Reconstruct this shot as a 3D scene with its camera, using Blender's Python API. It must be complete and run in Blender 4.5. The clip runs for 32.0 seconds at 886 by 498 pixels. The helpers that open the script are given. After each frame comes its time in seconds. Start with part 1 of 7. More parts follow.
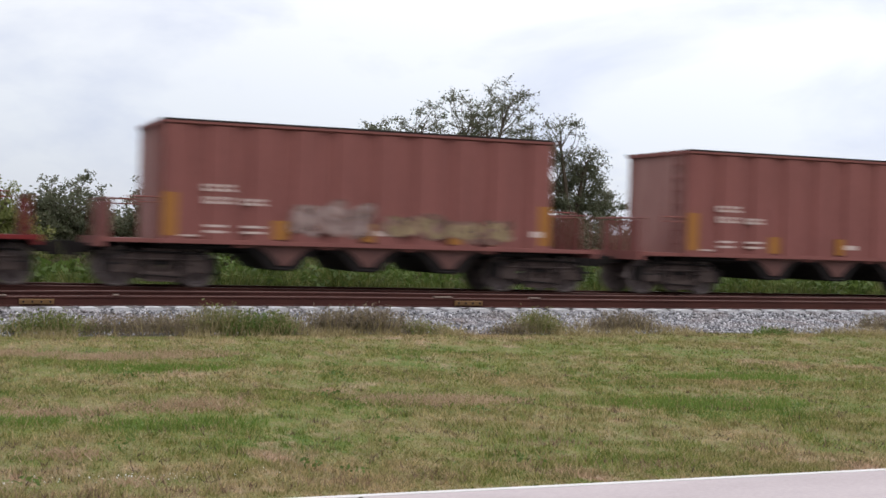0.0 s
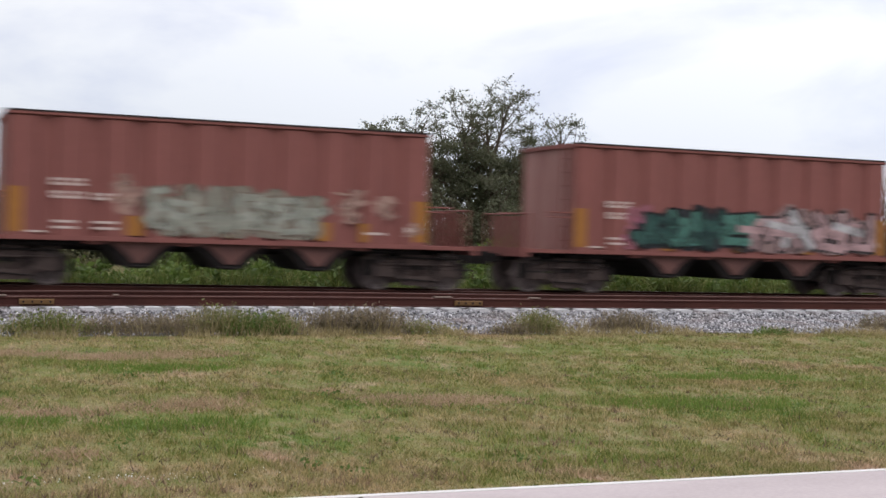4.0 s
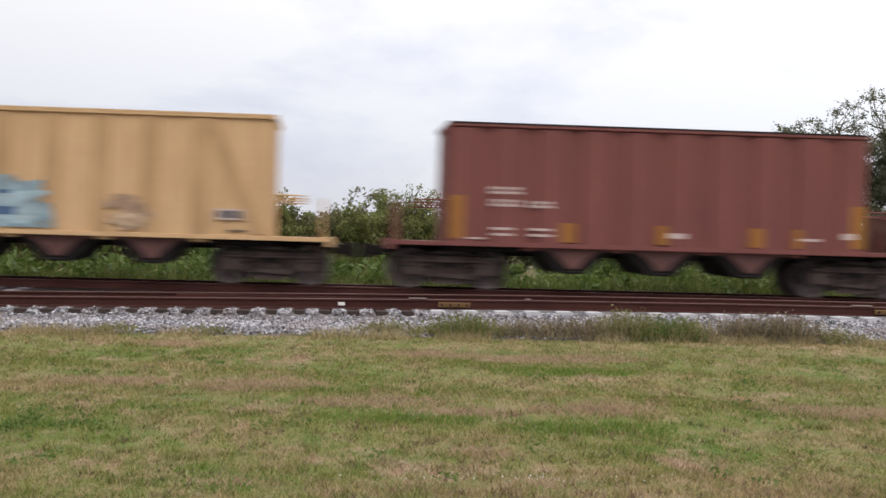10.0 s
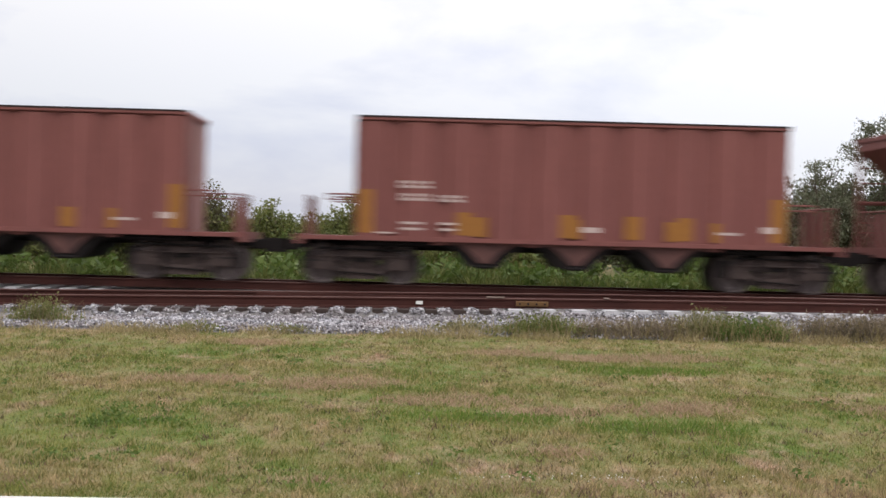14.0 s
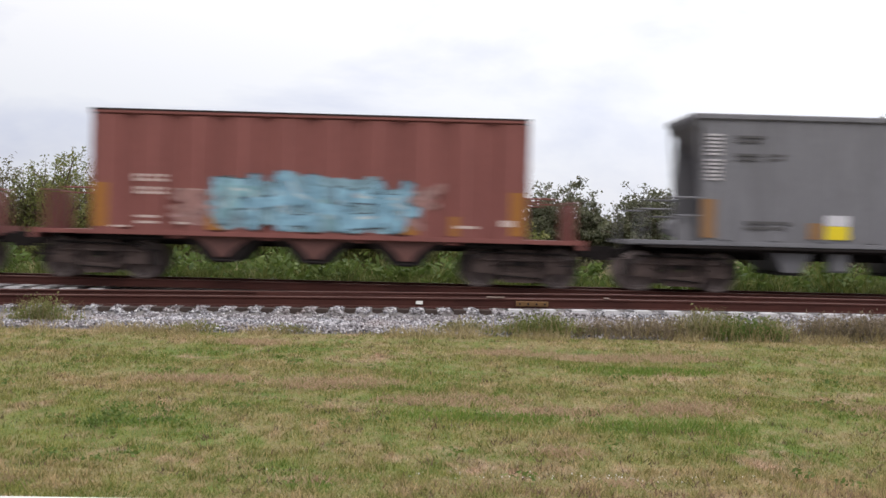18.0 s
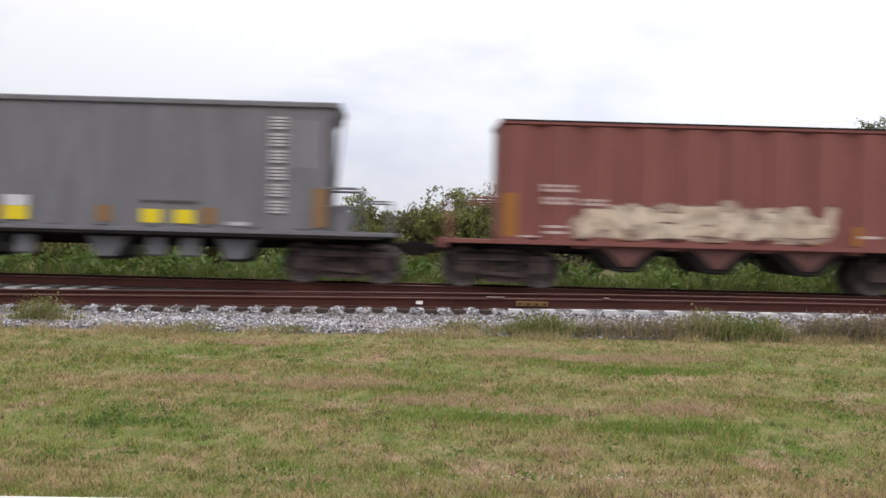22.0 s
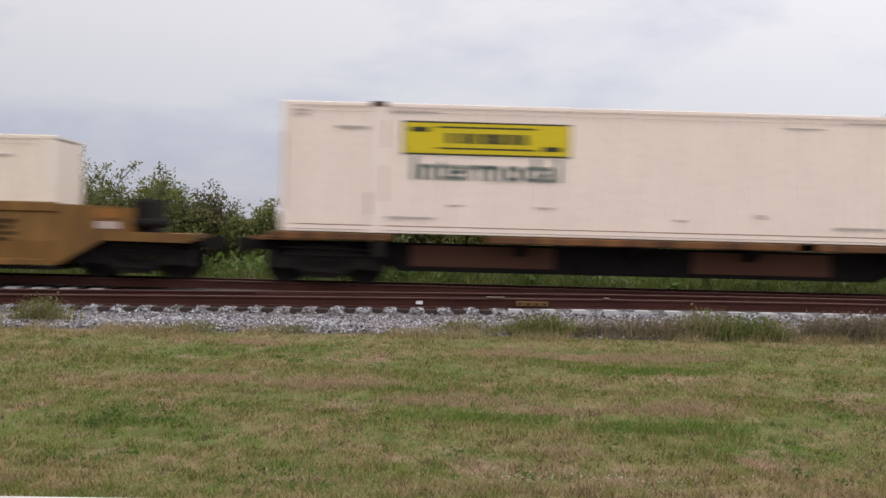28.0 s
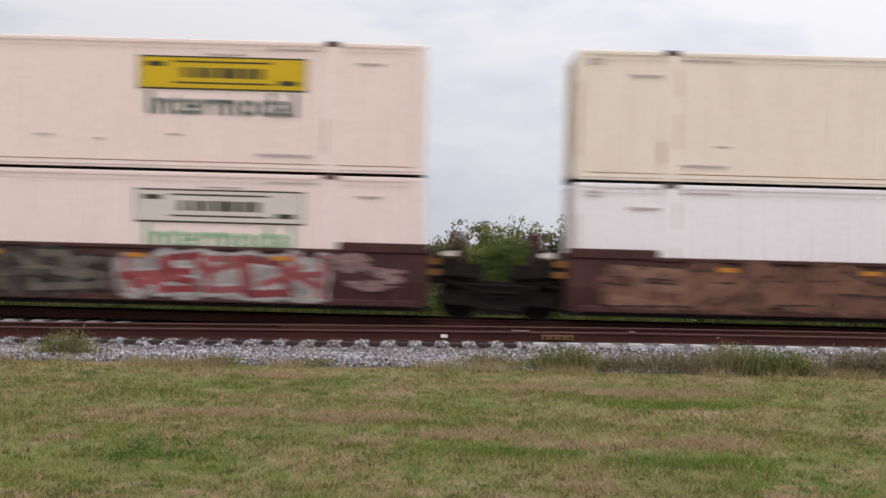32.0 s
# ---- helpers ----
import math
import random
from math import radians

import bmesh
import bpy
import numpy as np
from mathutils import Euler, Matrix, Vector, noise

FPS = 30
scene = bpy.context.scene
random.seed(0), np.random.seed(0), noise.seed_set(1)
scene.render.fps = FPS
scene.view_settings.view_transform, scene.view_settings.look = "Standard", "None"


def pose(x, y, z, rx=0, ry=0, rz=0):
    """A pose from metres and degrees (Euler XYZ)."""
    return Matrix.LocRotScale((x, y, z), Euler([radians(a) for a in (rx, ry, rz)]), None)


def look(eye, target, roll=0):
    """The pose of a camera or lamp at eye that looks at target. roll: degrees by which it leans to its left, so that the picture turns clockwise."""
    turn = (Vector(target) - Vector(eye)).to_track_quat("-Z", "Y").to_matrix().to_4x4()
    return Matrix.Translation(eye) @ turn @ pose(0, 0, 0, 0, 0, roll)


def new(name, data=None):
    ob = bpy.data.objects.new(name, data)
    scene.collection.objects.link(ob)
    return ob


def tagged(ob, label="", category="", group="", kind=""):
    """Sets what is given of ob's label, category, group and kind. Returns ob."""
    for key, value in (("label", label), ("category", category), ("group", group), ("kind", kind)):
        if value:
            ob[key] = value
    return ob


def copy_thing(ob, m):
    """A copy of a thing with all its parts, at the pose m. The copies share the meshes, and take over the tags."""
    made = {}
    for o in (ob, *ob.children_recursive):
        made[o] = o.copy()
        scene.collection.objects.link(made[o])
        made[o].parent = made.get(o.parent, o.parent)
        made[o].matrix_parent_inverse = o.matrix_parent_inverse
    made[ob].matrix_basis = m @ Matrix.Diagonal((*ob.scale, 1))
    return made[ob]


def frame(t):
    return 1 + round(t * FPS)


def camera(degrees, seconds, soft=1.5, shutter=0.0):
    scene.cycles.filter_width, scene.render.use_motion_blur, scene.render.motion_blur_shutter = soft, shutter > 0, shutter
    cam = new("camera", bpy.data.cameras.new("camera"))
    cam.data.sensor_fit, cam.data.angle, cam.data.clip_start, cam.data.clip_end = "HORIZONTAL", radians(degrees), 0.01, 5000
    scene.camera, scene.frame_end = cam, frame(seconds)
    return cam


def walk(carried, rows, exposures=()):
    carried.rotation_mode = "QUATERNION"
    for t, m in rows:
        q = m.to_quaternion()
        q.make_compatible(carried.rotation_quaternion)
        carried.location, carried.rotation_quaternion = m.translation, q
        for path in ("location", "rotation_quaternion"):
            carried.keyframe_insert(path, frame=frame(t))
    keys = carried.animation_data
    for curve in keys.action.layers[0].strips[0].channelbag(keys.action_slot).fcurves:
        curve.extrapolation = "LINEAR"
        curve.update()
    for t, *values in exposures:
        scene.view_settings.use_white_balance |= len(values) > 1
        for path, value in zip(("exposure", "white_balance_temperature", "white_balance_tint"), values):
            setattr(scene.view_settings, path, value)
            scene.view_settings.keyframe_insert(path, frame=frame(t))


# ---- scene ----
# metres: x along the tracks (the train runs towards +x), y away from the camera, z up from the grass
EYE = (0.0, 0.0, 1.75)
YT = 31.5          # centre of the track that carries the train
YN = 26.72         # centre of the empty near track
GAUGE = 0.76       # half distance between rail centres

cam = camera(36.19, 32.0, soft=1.55, shutter=0.42)
HEADING = [
    (0, -21.96, -0.45, 1.46), (4.5, -21.96, -0.45, 1.46), (6.5, -21.90, -0.43, 1.44), (7, -21.40, -0.54, 1.44),
    (7.5, -21.39, -0.40, 1.43), (8, -16.82, -0.61, 1.42), (8.5, -12.15, -0.60, 1.42), (9, -9.12, -0.59, 1.40),
    (9.5, -6.61, -0.64, 1.38), (10, -4.79, -0.62, 1.37), (10.5, -4.10, -0.65, 1.35), (11, -4.10, -0.68, 1.33),
    (11.5, -3.46, -0.67, 1.31), (12, -2.63, -0.76, 1.29), (12.5, -2.08, -0.80, 1.28), (13, -1.51, -0.75, 1.26),
    (13.5, -1.51, -0.74, 1.24), (15.5, -1.51, -0.74, 1.24), (20, -1.51, -0.74, 1.24), (25.5, -1.51, -0.74, 1.24),
    (27.5, -1.51, -0.74, 1.24), (30, -1.51, -0.74, 1.24), (30.5, -1.48, -0.69, 1.25), (31, -1.40, -0.34, 1.25),
    (31.5, -0.95, 0.16, 1.25), (32, -0.46, 0.65, 1.25)]
walk(cam, [(t, pose(*EYE, 90 + p, -r, w)) for t, w, p, r in HEADING],
     exposures=[(0, -0.18, 6280, 9), (4.5, -0.20, 6350, 10), (7, -0.32, 6450, 12), (7.5, -0.30, 6480, 12), (9.5, -0.06, 6500, 11), (11, -0.12, 6500, 11), (12.5, -0.05, 6500, 11), (15.5, -0.02, 6500, 11), (16.3, 0.0, 6500, 11), (17, -0.19, 6500, 11), (17.7, 0.02, 6500, 11),
                (19, -0.05, 6500, 11), (20, -0.07, 6500, 11), (21, 0.02, 6500, 11), (22, 0.02, 6500, 11), (23, -0.04, 6500, 11), (24, 0.0, 6500, 11), (24.8, -0.08, 6500, 11), (25.5, -0.20, 6500, 11),
                (28, -0.41, 6500, 12), (29.2, -0.47, 6500, 12), (30, -0.29, 6500, 14), (30.5, -0.24, 6500, 12), (31, -0.44, 6420, 11), (32, -0.36, 6500, 12)])

# ---- world and light: a bright overcast sky, brighter towards the zenith ----
SUN_EL, SUN_AZ = radians(48), radians(200)
world = bpy.data.worlds.new("sky")
scene.world = world
world.use_nodes = True
nt = world.node_tree
nt.nodes.clear()


def node(tree, kind, **values):
    n = tree.nodes.new(kind)
    for k, v in values.items():
        if k in n.inputs:
            n.inputs[k].default_value = v
    return n


def link(tree, a, b):
    tree.links.new(a, b)


out = node(nt, "ShaderNodeOutputWorld")
sky = node(nt, "ShaderNodeTexSky")
sky.sky_type, sky.sun_disc, sky.sun_elevation, sky.sun_rotation = "NISHITA", False, SUN_EL, SUN_AZ
bg_sky = node(nt, "ShaderNodeBackground", Strength=0.022)
link(nt, sky.outputs[0], bg_sky.inputs["Color"])
tc = node(nt, "ShaderNodeTexCoord")
mp = node(nt, "ShaderNodeMapping")
mp.inputs["Scale"].default_value = (2.2, 2.2, 6.5)
mp.inputs["Location"].default_value = (0.35, 0.2, 0.0)
link(nt, tc.outputs["Generated"], mp.inputs["Vector"])
n1 = node(nt, "ShaderNodeTexNoise", Scale=1.5, Detail=6.0, Roughness=0.55, Distortion=0.35)
link(nt, mp.outputs[0], n1.inputs["Vector"])
cr = node(nt, "ShaderNodeValToRGB")
cr.color_ramp.elements[0].position, cr.color_ramp.elements[0].color = 0.34, (0.79, 0.80, 0.95, 1)
cr.color_ramp.elements[1].position, cr.color_ramp.elements[1].color = 0.55, (1.14, 1.11, 1.11, 1)
link(nt, n1.outputs["Fac"], cr.inputs["Fac"])
sep = node(nt, "ShaderNodeSeparateXYZ")
link(nt, tc.outputs["Generated"], sep.inputs[0])
ma = node(nt, "ShaderNodeMath")
ma.operation = "MULTIPLY_ADD"
ma.inputs[1].default_value, ma.inputs[2].default_value = 1.75, 0.63
mx0 = node(nt, "ShaderNodeMath")
mx0.operation = "MAXIMUM"
mx0.inputs[1].default_value = 0.0
link(nt, sep.outputs["Z"], mx0.inputs[0])
link(nt, mx0.outputs[0], ma.inputs[0])
bg_cl = node(nt, "ShaderNodeBackground")
# the low sky is bluer than the cloud overhead
low = node(nt, "ShaderNodeMapRange")
low.inputs["From Min"].default_value, low.inputs["From Max"].default_value = 0.0, 0.16
link(nt, mx0.outputs[0], low.inputs["Value"])
veil = node(nt, "ShaderNodeMix")
veil.data_type = "RGBA"
veil.inputs[6].default_value, veil.inputs[7].default_value = (0.90, 0.95, 1.08, 1), (1, 1, 1, 1)
link(nt, low.outputs[0], veil.inputs[0])
tint = node(nt, "ShaderNodeMix")
tint.data_type, tint.blend_type = "RGBA", "MULTIPLY"
tint.inputs[0].default_value = 1.0
link(nt, cr.outputs["Color"], tint.inputs[6])
link(nt, veil.outputs[2], tint.inputs[7])
link(nt, tint.outputs[2], bg_cl.inputs["Color"])
side = node(nt, "ShaderNodeMath")
side.operation = "MULTIPLY_ADD"
side.inputs[1].default_value, side.inputs[2].default_value = 0.30, 0.95
link(nt, sep.outputs["X"], side.inputs[0])
both = node(nt, "ShaderNodeMath")
both.operation = "MULTIPLY"
link(nt, ma.outputs[0], both.inputs[0])
link(nt, side.outputs[0], both.inputs[1])
link(nt, both.outputs[0], bg_cl.inputs["Strength"])
add = node(nt, "ShaderNodeAddShader")
link(nt, bg_sky.outputs[0], add.inputs[0])
link(nt, bg_cl.outputs[0], add.inputs[1])
link(nt, add.outputs[0], out.inputs["Surface"])

sun_data = bpy.data.lights.new("sun", "SUN")
sun_data.energy, sun_data.angle, sun_data.color = 0.7, radians(25), (1.0, 0.96, 0.9)
sun = new("sun", sun_data)
sun_dir = Vector((math.sin(SUN_AZ) * math.cos(SUN_EL), math.cos(SUN_AZ) * math.cos(SUN_EL), math.sin(SUN_EL)))
sun.matrix_basis = look(sun_dir * 60, (0, 0, 0))


# ---- materials ----
def material(name, base, rough=0.7, metal=0.0, dark=None, scale=3.0, stretch=(1, 1, 1), amount=0.5, fine=40.0, bump=0.15,
             dist=0.01, per_object=True, world_space=False, low=0.38, high=0.68, gloss=0.15):
    """A surface with a base colour, a second colour in stains of the given scale, fine grain and relief."""
    m = bpy.data.materials.new(name)
    m.use_nodes = True
    t = m.node_tree
    b = t.nodes["Principled BSDF"]
    b.inputs["Roughness"].default_value, b.inputs["Metallic"].default_value = rough, metal
    b.inputs["Specular IOR Level"].default_value = gloss
    c = node(t, "ShaderNodeTexCoord")
    mapping = node(t, "ShaderNodeMapping")
    mapping.inputs["Scale"].default_value = stretch
    if world_space:
        g = node(t, "ShaderNodeNewGeometry")
        link(t, g.outputs["Position"], mapping.inputs["Vector"])
    else:
        link(t, c.outputs["Object"], mapping.inputs["Vector"])
        if per_object:
            info = node(t, "ShaderNodeObjectInfo")
            mul = node(t, "ShaderNodeMath")
            mul.operation = "MULTIPLY"
            mul.inputs[1].default_value = 57.0
            link(t, info.outputs["Random"], mul.inputs[0])
            link(t, mul.outputs[0], mapping.inputs["Location"])
    big = node(t, "ShaderNodeTexNoise", Scale=scale, Detail=5.0, Roughness=0.6)
    link(t, mapping.outputs[0], big.inputs["Vector"])
    ramp = node(t, "ShaderNodeValToRGB")
    ramp.color_ramp.elements[0].position, ramp.color_ramp.elements[1].position = low, high
    link(t, big.outputs["Fac"], ramp.inputs["Fac"])
    second = dark or tuple(v * 0.6 for v in base)
    mix = node(t, "ShaderNodeMix")
    mix.data_type = "RGBA"
    mix.inputs[6].default_value, mix.inputs[7].default_value = (*base, 1), (*second, 1)
    k = node(t, "ShaderNodeMath")
    k.operation = "MULTIPLY"
    k.inputs[1].default_value = amount
    link(t, ramp.outputs["Color"], k.inputs[0])
    link(t, k.outputs[0], mix.inputs[0])
    small = node(t, "ShaderNodeTexNoise", Scale=fine, Detail=3.0)
    link(t, mapping.outputs[0], small.inputs["Vector"])
    hsv = node(t, "ShaderNodeHueSaturation")
    val = node(t, "ShaderNodeMapRange")
    val.inputs["To Min"].default_value, val.inputs["To Max"].default_value = 0.82, 1.18
    link(t, small.outputs["Fac"], val.inputs["Value"])
    link(t, val.outputs[0], hsv.inputs["Value"])
    link(t, mix.outputs[2], hsv.inputs["Color"])
    link(t, hsv.outputs["Color"], b.inputs["Base Color"])
    if bump:
        bn = node(t, "ShaderNodeBump", Strength=bump, Distance=dist)
        link(t, small.outputs["Fac"], bn.inputs["Height"])
        link(t, bn.outputs["Normal"], b.inputs["Normal"])
    return m


def paint(name, base, dark=None, amount=0.55, rough=0.62):
    return material(name, base, rough, 0.0, dark, 1.6, (1.6, 1.6, 0.35), amount, 22.0, 0.08, 0.006)


def flat(name, base, rough=0.65):
    return material(name, base, rough, 0.0, tuple(v * 0.82 for v in base), 6.0, (1, 1, 1), 0.5, 60.0, 0.03, 0.003)


def leafy(name, colours, rough=0.6, translucent=0.4, patch=0.0, scale=0.6):
    """Foliage whose colour differs from leaf to leaf, and in patches over the place."""
    m = bpy.data.materials.new(name)
    m.use_nodes = True
    t = m.node_tree
    b = t.nodes["Principled BSDF"]
    b.inputs["Roughness"].default_value = rough
    b.inputs["Specular IOR Level"].default_value = 0.25
    g = node(t, "ShaderNodeNewGeometry")
    ramp = node(t, "ShaderNodeValToRGB")
    els = ramp.color_ramp.elements
    while len(els) < len(colours):
        els.new(0.5)
    for i, col in enumerate(colours):
        els[i].position, els[i].color = i / max(1, len(colours) - 1), (*col, 1)
    n = node(t, "ShaderNodeTexNoise", Scale=scale, Detail=3.0)
    link(t, g.outputs["Position"], n.inputs["Vector"])
    mr = node(t, "ShaderNodeMapRange")
    mr.inputs["From Min"].default_value, mr.inputs["From Max"].default_value = 0.3, 0.7
    link(t, n.outputs["Fac"], mr.inputs["Value"])
    mixf = node(t, "ShaderNodeMix")
    mixf.inputs[0].default_value = patch
    link(t, g.outputs["Random Per Island"], mixf.inputs[2])
    link(t, mr.outputs[0], mixf.inputs[3])
    link(t, mixf.outputs[0], ramp.inputs["Fac"])
    link(t, ramp.outputs["Color"], b.inputs["Base Color"])
    if translucent:
        tr = node(t, "ShaderNodeBsdfTranslucent")
        link(t, ramp.outputs["Color"], tr.inputs["Color"])
        ms = node(t, "ShaderNodeMixShader")
        ms.inputs[0].default_value = translucent
        link(t, b.outputs[0], ms.inputs[1])
        link(t, tr.outputs[0], ms.inputs[2])
        link(t, ms.outputs[0], t.nodes["Material Output"].inputs["Surface"])
    return m


def grass_material(name, blades):
    """Mown roadside grass: green with straw-coloured and reddish dry streaks along the track."""
    m = bpy.data.materials.new(name)
    m.use_nodes = True
    t = m.node_tree
    b = t.nodes["Principled BSDF"]
    b.inputs["Roughness"].default_value = 0.8
    b.inputs["Specular IOR Level"].default_value = 0.15
    g = node(t, "ShaderNodeNewGeometry")

    def streak(scale, stretch, low, high, detail=4.0, shift=0.0):
        mapping = node(t, "ShaderNodeMapping")
        mapping.inputs["Scale"].default_value = stretch
        mapping.inputs["Location"].default_value = (shift, shift * 0.7, 0)
        link(t, g.outputs["Position"], mapping.inputs["Vector"])
        n = node(t, "ShaderNodeTexNoise", Scale=scale, Detail=detail, Roughness=0.66)
        link(t, mapping.outputs[0], n.inputs["Vector"])
        r = node(t, "ShaderNodeMapRange")
        r.inputs["From Min"].default_value, r.inputs["From Max"].default_value = low, high
        link(t, n.outputs["Fac"], r.inputs["Value"])
        return r.outputs[0]

    def over(fac, low, high):
        x = node(t, "ShaderNodeMix")
        x.data_type = "RGBA"
        link(t, fac, x.inputs[0])
        for sock, v in ((x.inputs[6], low), (x.inputs[7], high)):
            if isinstance(v, tuple):
                sock.default_value = (*v, 1)
            else:
                link(t, v, sock)
        return x.outputs[2]

    green = over(streak(3.4, (1.25, 0.5, 1), 0.34, 0.66, 7.0), (0.112, 0.142, 0.028), (0.180, 0.200, 0.047))
    straw = over(streak(3.4, (1.25, 0.5, 1), 0.3, 0.7, 4.0, 4.0), (0.235, 0.180, 0.080), (0.35, 0.270, 0.140))
    red = over(streak(6.0, (1.2, 0.6, 1), 0.3, 0.7, 3.0, 9.0), (0.30, 0.195, 0.125), (0.42, 0.300, 0.205))
    # mown swathes: bands of drier grass that run along the road and the tracks
    swathe = node(t, "ShaderNodeSeparateXYZ")
    link(t, g.outputs["Position"], swathe.inputs[0])
    across = node(t, "ShaderNodeMapRange")
    across.inputs["From Min"].default_value, across.inputs["From Max"].default_value = 8.8, 23.4
    link(t, swathe.outputs["Y"], across.inputs["Value"])
    dry = node(t, "ShaderNodeValToRGB")
    stops = [(0.0, 0.62), (0.09, 0.56), (0.17, 0.42), (0.33, 0.38), (0.42, 0.57), (0.52, 0.56), (0.60, 0.44), (0.74, 0.43), (0.84, 0.58), (1.0, 0.70)]
    while len(dry.color_ramp.elements) < len(stops):
        dry.color_ramp.elements.new(0.5)
    for e, (p, v) in zip(dry.color_ramp.elements, stops):
        e.position, e.color = p, (v, v, v, 1)
    link(t, across.outputs[0], dry.inputs["Fac"])

    def drier(fac, amount):
        k = node(t, "ShaderNodeMath")
        k.operation = "MULTIPLY_ADD"
        k.inputs[1].default_value = amount
        link(t, dry.outputs["Color"], k.inputs[0])
        link(t, fac, k.inputs[2])
        s = node(t, "ShaderNodeMath")
        s.operation, s.use_clamp = "SUBTRACT", True
        s.inputs[1].default_value = amount * 0.5
        link(t, k.outputs[0], s.inputs[0])
        return s.outputs[0]

    def uneven(fac, amount):
        """Single blades stray from the colour of their patch."""
        rough = streak(4.2, (1.3, 0.5, 1), 0.3, 0.7, 7.0, 47.0)
        m1 = node(t, "ShaderNodeMath")
        m1.operation = "MULTIPLY_ADD"
        m1.inputs[1].default_value = 0.8
        link(t, rough, m1.inputs[0])
        link(t, fac, m1.inputs[2])
        m2 = node(t, "ShaderNodeMath")
        m2.operation, m2.use_clamp = "SUBTRACT", True
        m2.inputs[1].default_value = 0.42
        link(t, m1.outputs[0], m2.inputs[0])
        fac = m2.outputs[0]
        if not blades:
            return fac
        k = node(t, "ShaderNodeMath")
        k.operation = "MULTIPLY_ADD"
        k.inputs[1].default_value = amount
        link(t, g.outputs["Random Per Island"], k.inputs[0])
        link(t, fac, k.inputs[2])
        s = node(t, "ShaderNodeMath")
        s.operation, s.use_clamp = "SUBTRACT", True
        s.inputs[1].default_value = amount * 0.5
        link(t, k.outputs[0], s.inputs[0])
        return s.outputs[0]

    lush = streak(0.75, (0.8, 0.62, 1), 0.50, 0.64, 8.0, 31.0)
    green = over(lush, green, (0.108, 0.168, 0.028))
    c = over(uneven(drier(streak(0.62, (0.95, 0.62, 1), 0.42, 0.68, 10.0, 2.3), 1.0), 0.5), green, straw)
    c = over(uneven(drier(streak(0.85, (0.9, 0.55, 1), 0.555, 0.70, 10.0, 17.6), 0.7), 0.4), c, red)
    fine = streak(30.0, (1, 1, 1), 0.25, 0.75, 2.0)
    hsv = node(t, "ShaderNodeHueSaturation")
    v = node(t, "ShaderNodeMapRange")
    v.inputs["To Min"].default_value, v.inputs["To Max"].default_value = (0.60, 1.52) if blades else (0.55, 1.0)
    link(t, g.outputs["Random Per Island"] if blades else fine, v.inputs["Value"])
    link(t, v.outputs[0], hsv.inputs["Value"])
    link(t, c, hsv.inputs["Color"])
    link(t, hsv.outputs["Color"], b.inputs["Base Color"])
    if blades:
        tr = node(t, "ShaderNodeBsdfTranslucent")
        link(t, hsv.outputs["Color"], tr.inputs["Color"])
        ms = node(t, "ShaderNodeMixShader")
        ms.inputs[0].default_value = 0.45
        link(t, b.outputs[0], ms.inputs[1])
        link(t, tr.outputs[0], ms.inputs[2])
        link(t, ms.outputs[0], t.nodes["Material Output"].inputs["Surface"])
    else:
        bn = node(t, "ShaderNodeBump", Strength=0.6, Distance=0.03)
        link(t, fine, bn.inputs["Height"])
        link(t, bn.outputs["Normal"], b.inputs["Normal"])
    return m


def stone_material():
    m = bpy.data.materials.new("ballast_stone")
    m.use_nodes = True
    t = m.node_tree
    b = t.nodes["Principled BSDF"]
    b.inputs["Roughness"].default_value = 0.85
    g = node(t, "ShaderNodeNewGeometry")
    ramp = node(t, "ShaderNodeValToRGB")
    cols = [(0.045, 0.044, 0.05), (0.15, 0.146, 0.155), (0.25, 0.245, 0.255), (0.36, 0.35, 0.36), (0.56, 0.545, 0.54)]
    els = ramp.color_ramp.elements
    while len(els) < len(cols):
        els.new(0.5)
    for i, col in enumerate(cols):
        els[i].position, els[i].color = i / 4, (*col, 1)
    link(t, g.outputs["Random Per Island"], ramp.inputs["Fac"])
    n = node(t, "ShaderNodeTexNoise", Scale=1.2, Detail=4.0)
    link(t, g.outputs["Position"], n.inputs["Vector"])
    mr = node(t, "ShaderNodeMapRange")
    mr.inputs["From Min"].default_value, mr.inputs["From Max"].default_value = 0.42, 0.68
    mr.inputs["To Max"].default_value = 0.45
    link(t, n.outputs["Fac"], mr.inputs["Value"])
    mix = node(t, "ShaderNodeMix")
    mix.data_type = "RGBA"
    mix.inputs[7].default_value = (0.16, 0.10, 0.075, 1)
    link(t, mr.outputs[0], mix.inputs[0])
    link(t, ramp.outputs["Color"], mix.inputs[6])
    link(t, mix.outputs[2], b.inputs["Base Color"])
    return m


BROWN = paint("brown_car_paint", (0.198, 0.075, 0.064), (0.139, 0.053, 0.046))
DARK_BROWN = paint("dark_brown_car_paint", (0.180, 0.065, 0.055), (0.122, 0.046, 0.040))
RED = paint("red_car_paint", (0.155, 0.0185, 0.0180), (0.105, 0.016, 0.016))
TAN = paint("tan_car_paint", (0.56, 0.368, 0.192), (0.40, 0.24, 0.12), 0.5)
RUSTY_TAN = material("rust_blotched_tan_paint", (0.50, 0.315, 0.17), 0.7, 0.0, (0.23, 0.100, 0.048), 1.0, (1.1, 1.1, 1.6), 1.0, 9.0, 0.1, 0.006, low=0.44, high=0.56)
STAINED_CREAM = material("stained_cream_paint", (0.55, 0.385, 0.240), 0.7, 0.0, (0.37, 0.225, 0.120), 1.5, (1.3, 1.3, 0.5), 0.65, 12.0, 0.1, 0.006, low=0.44, high=0.70)
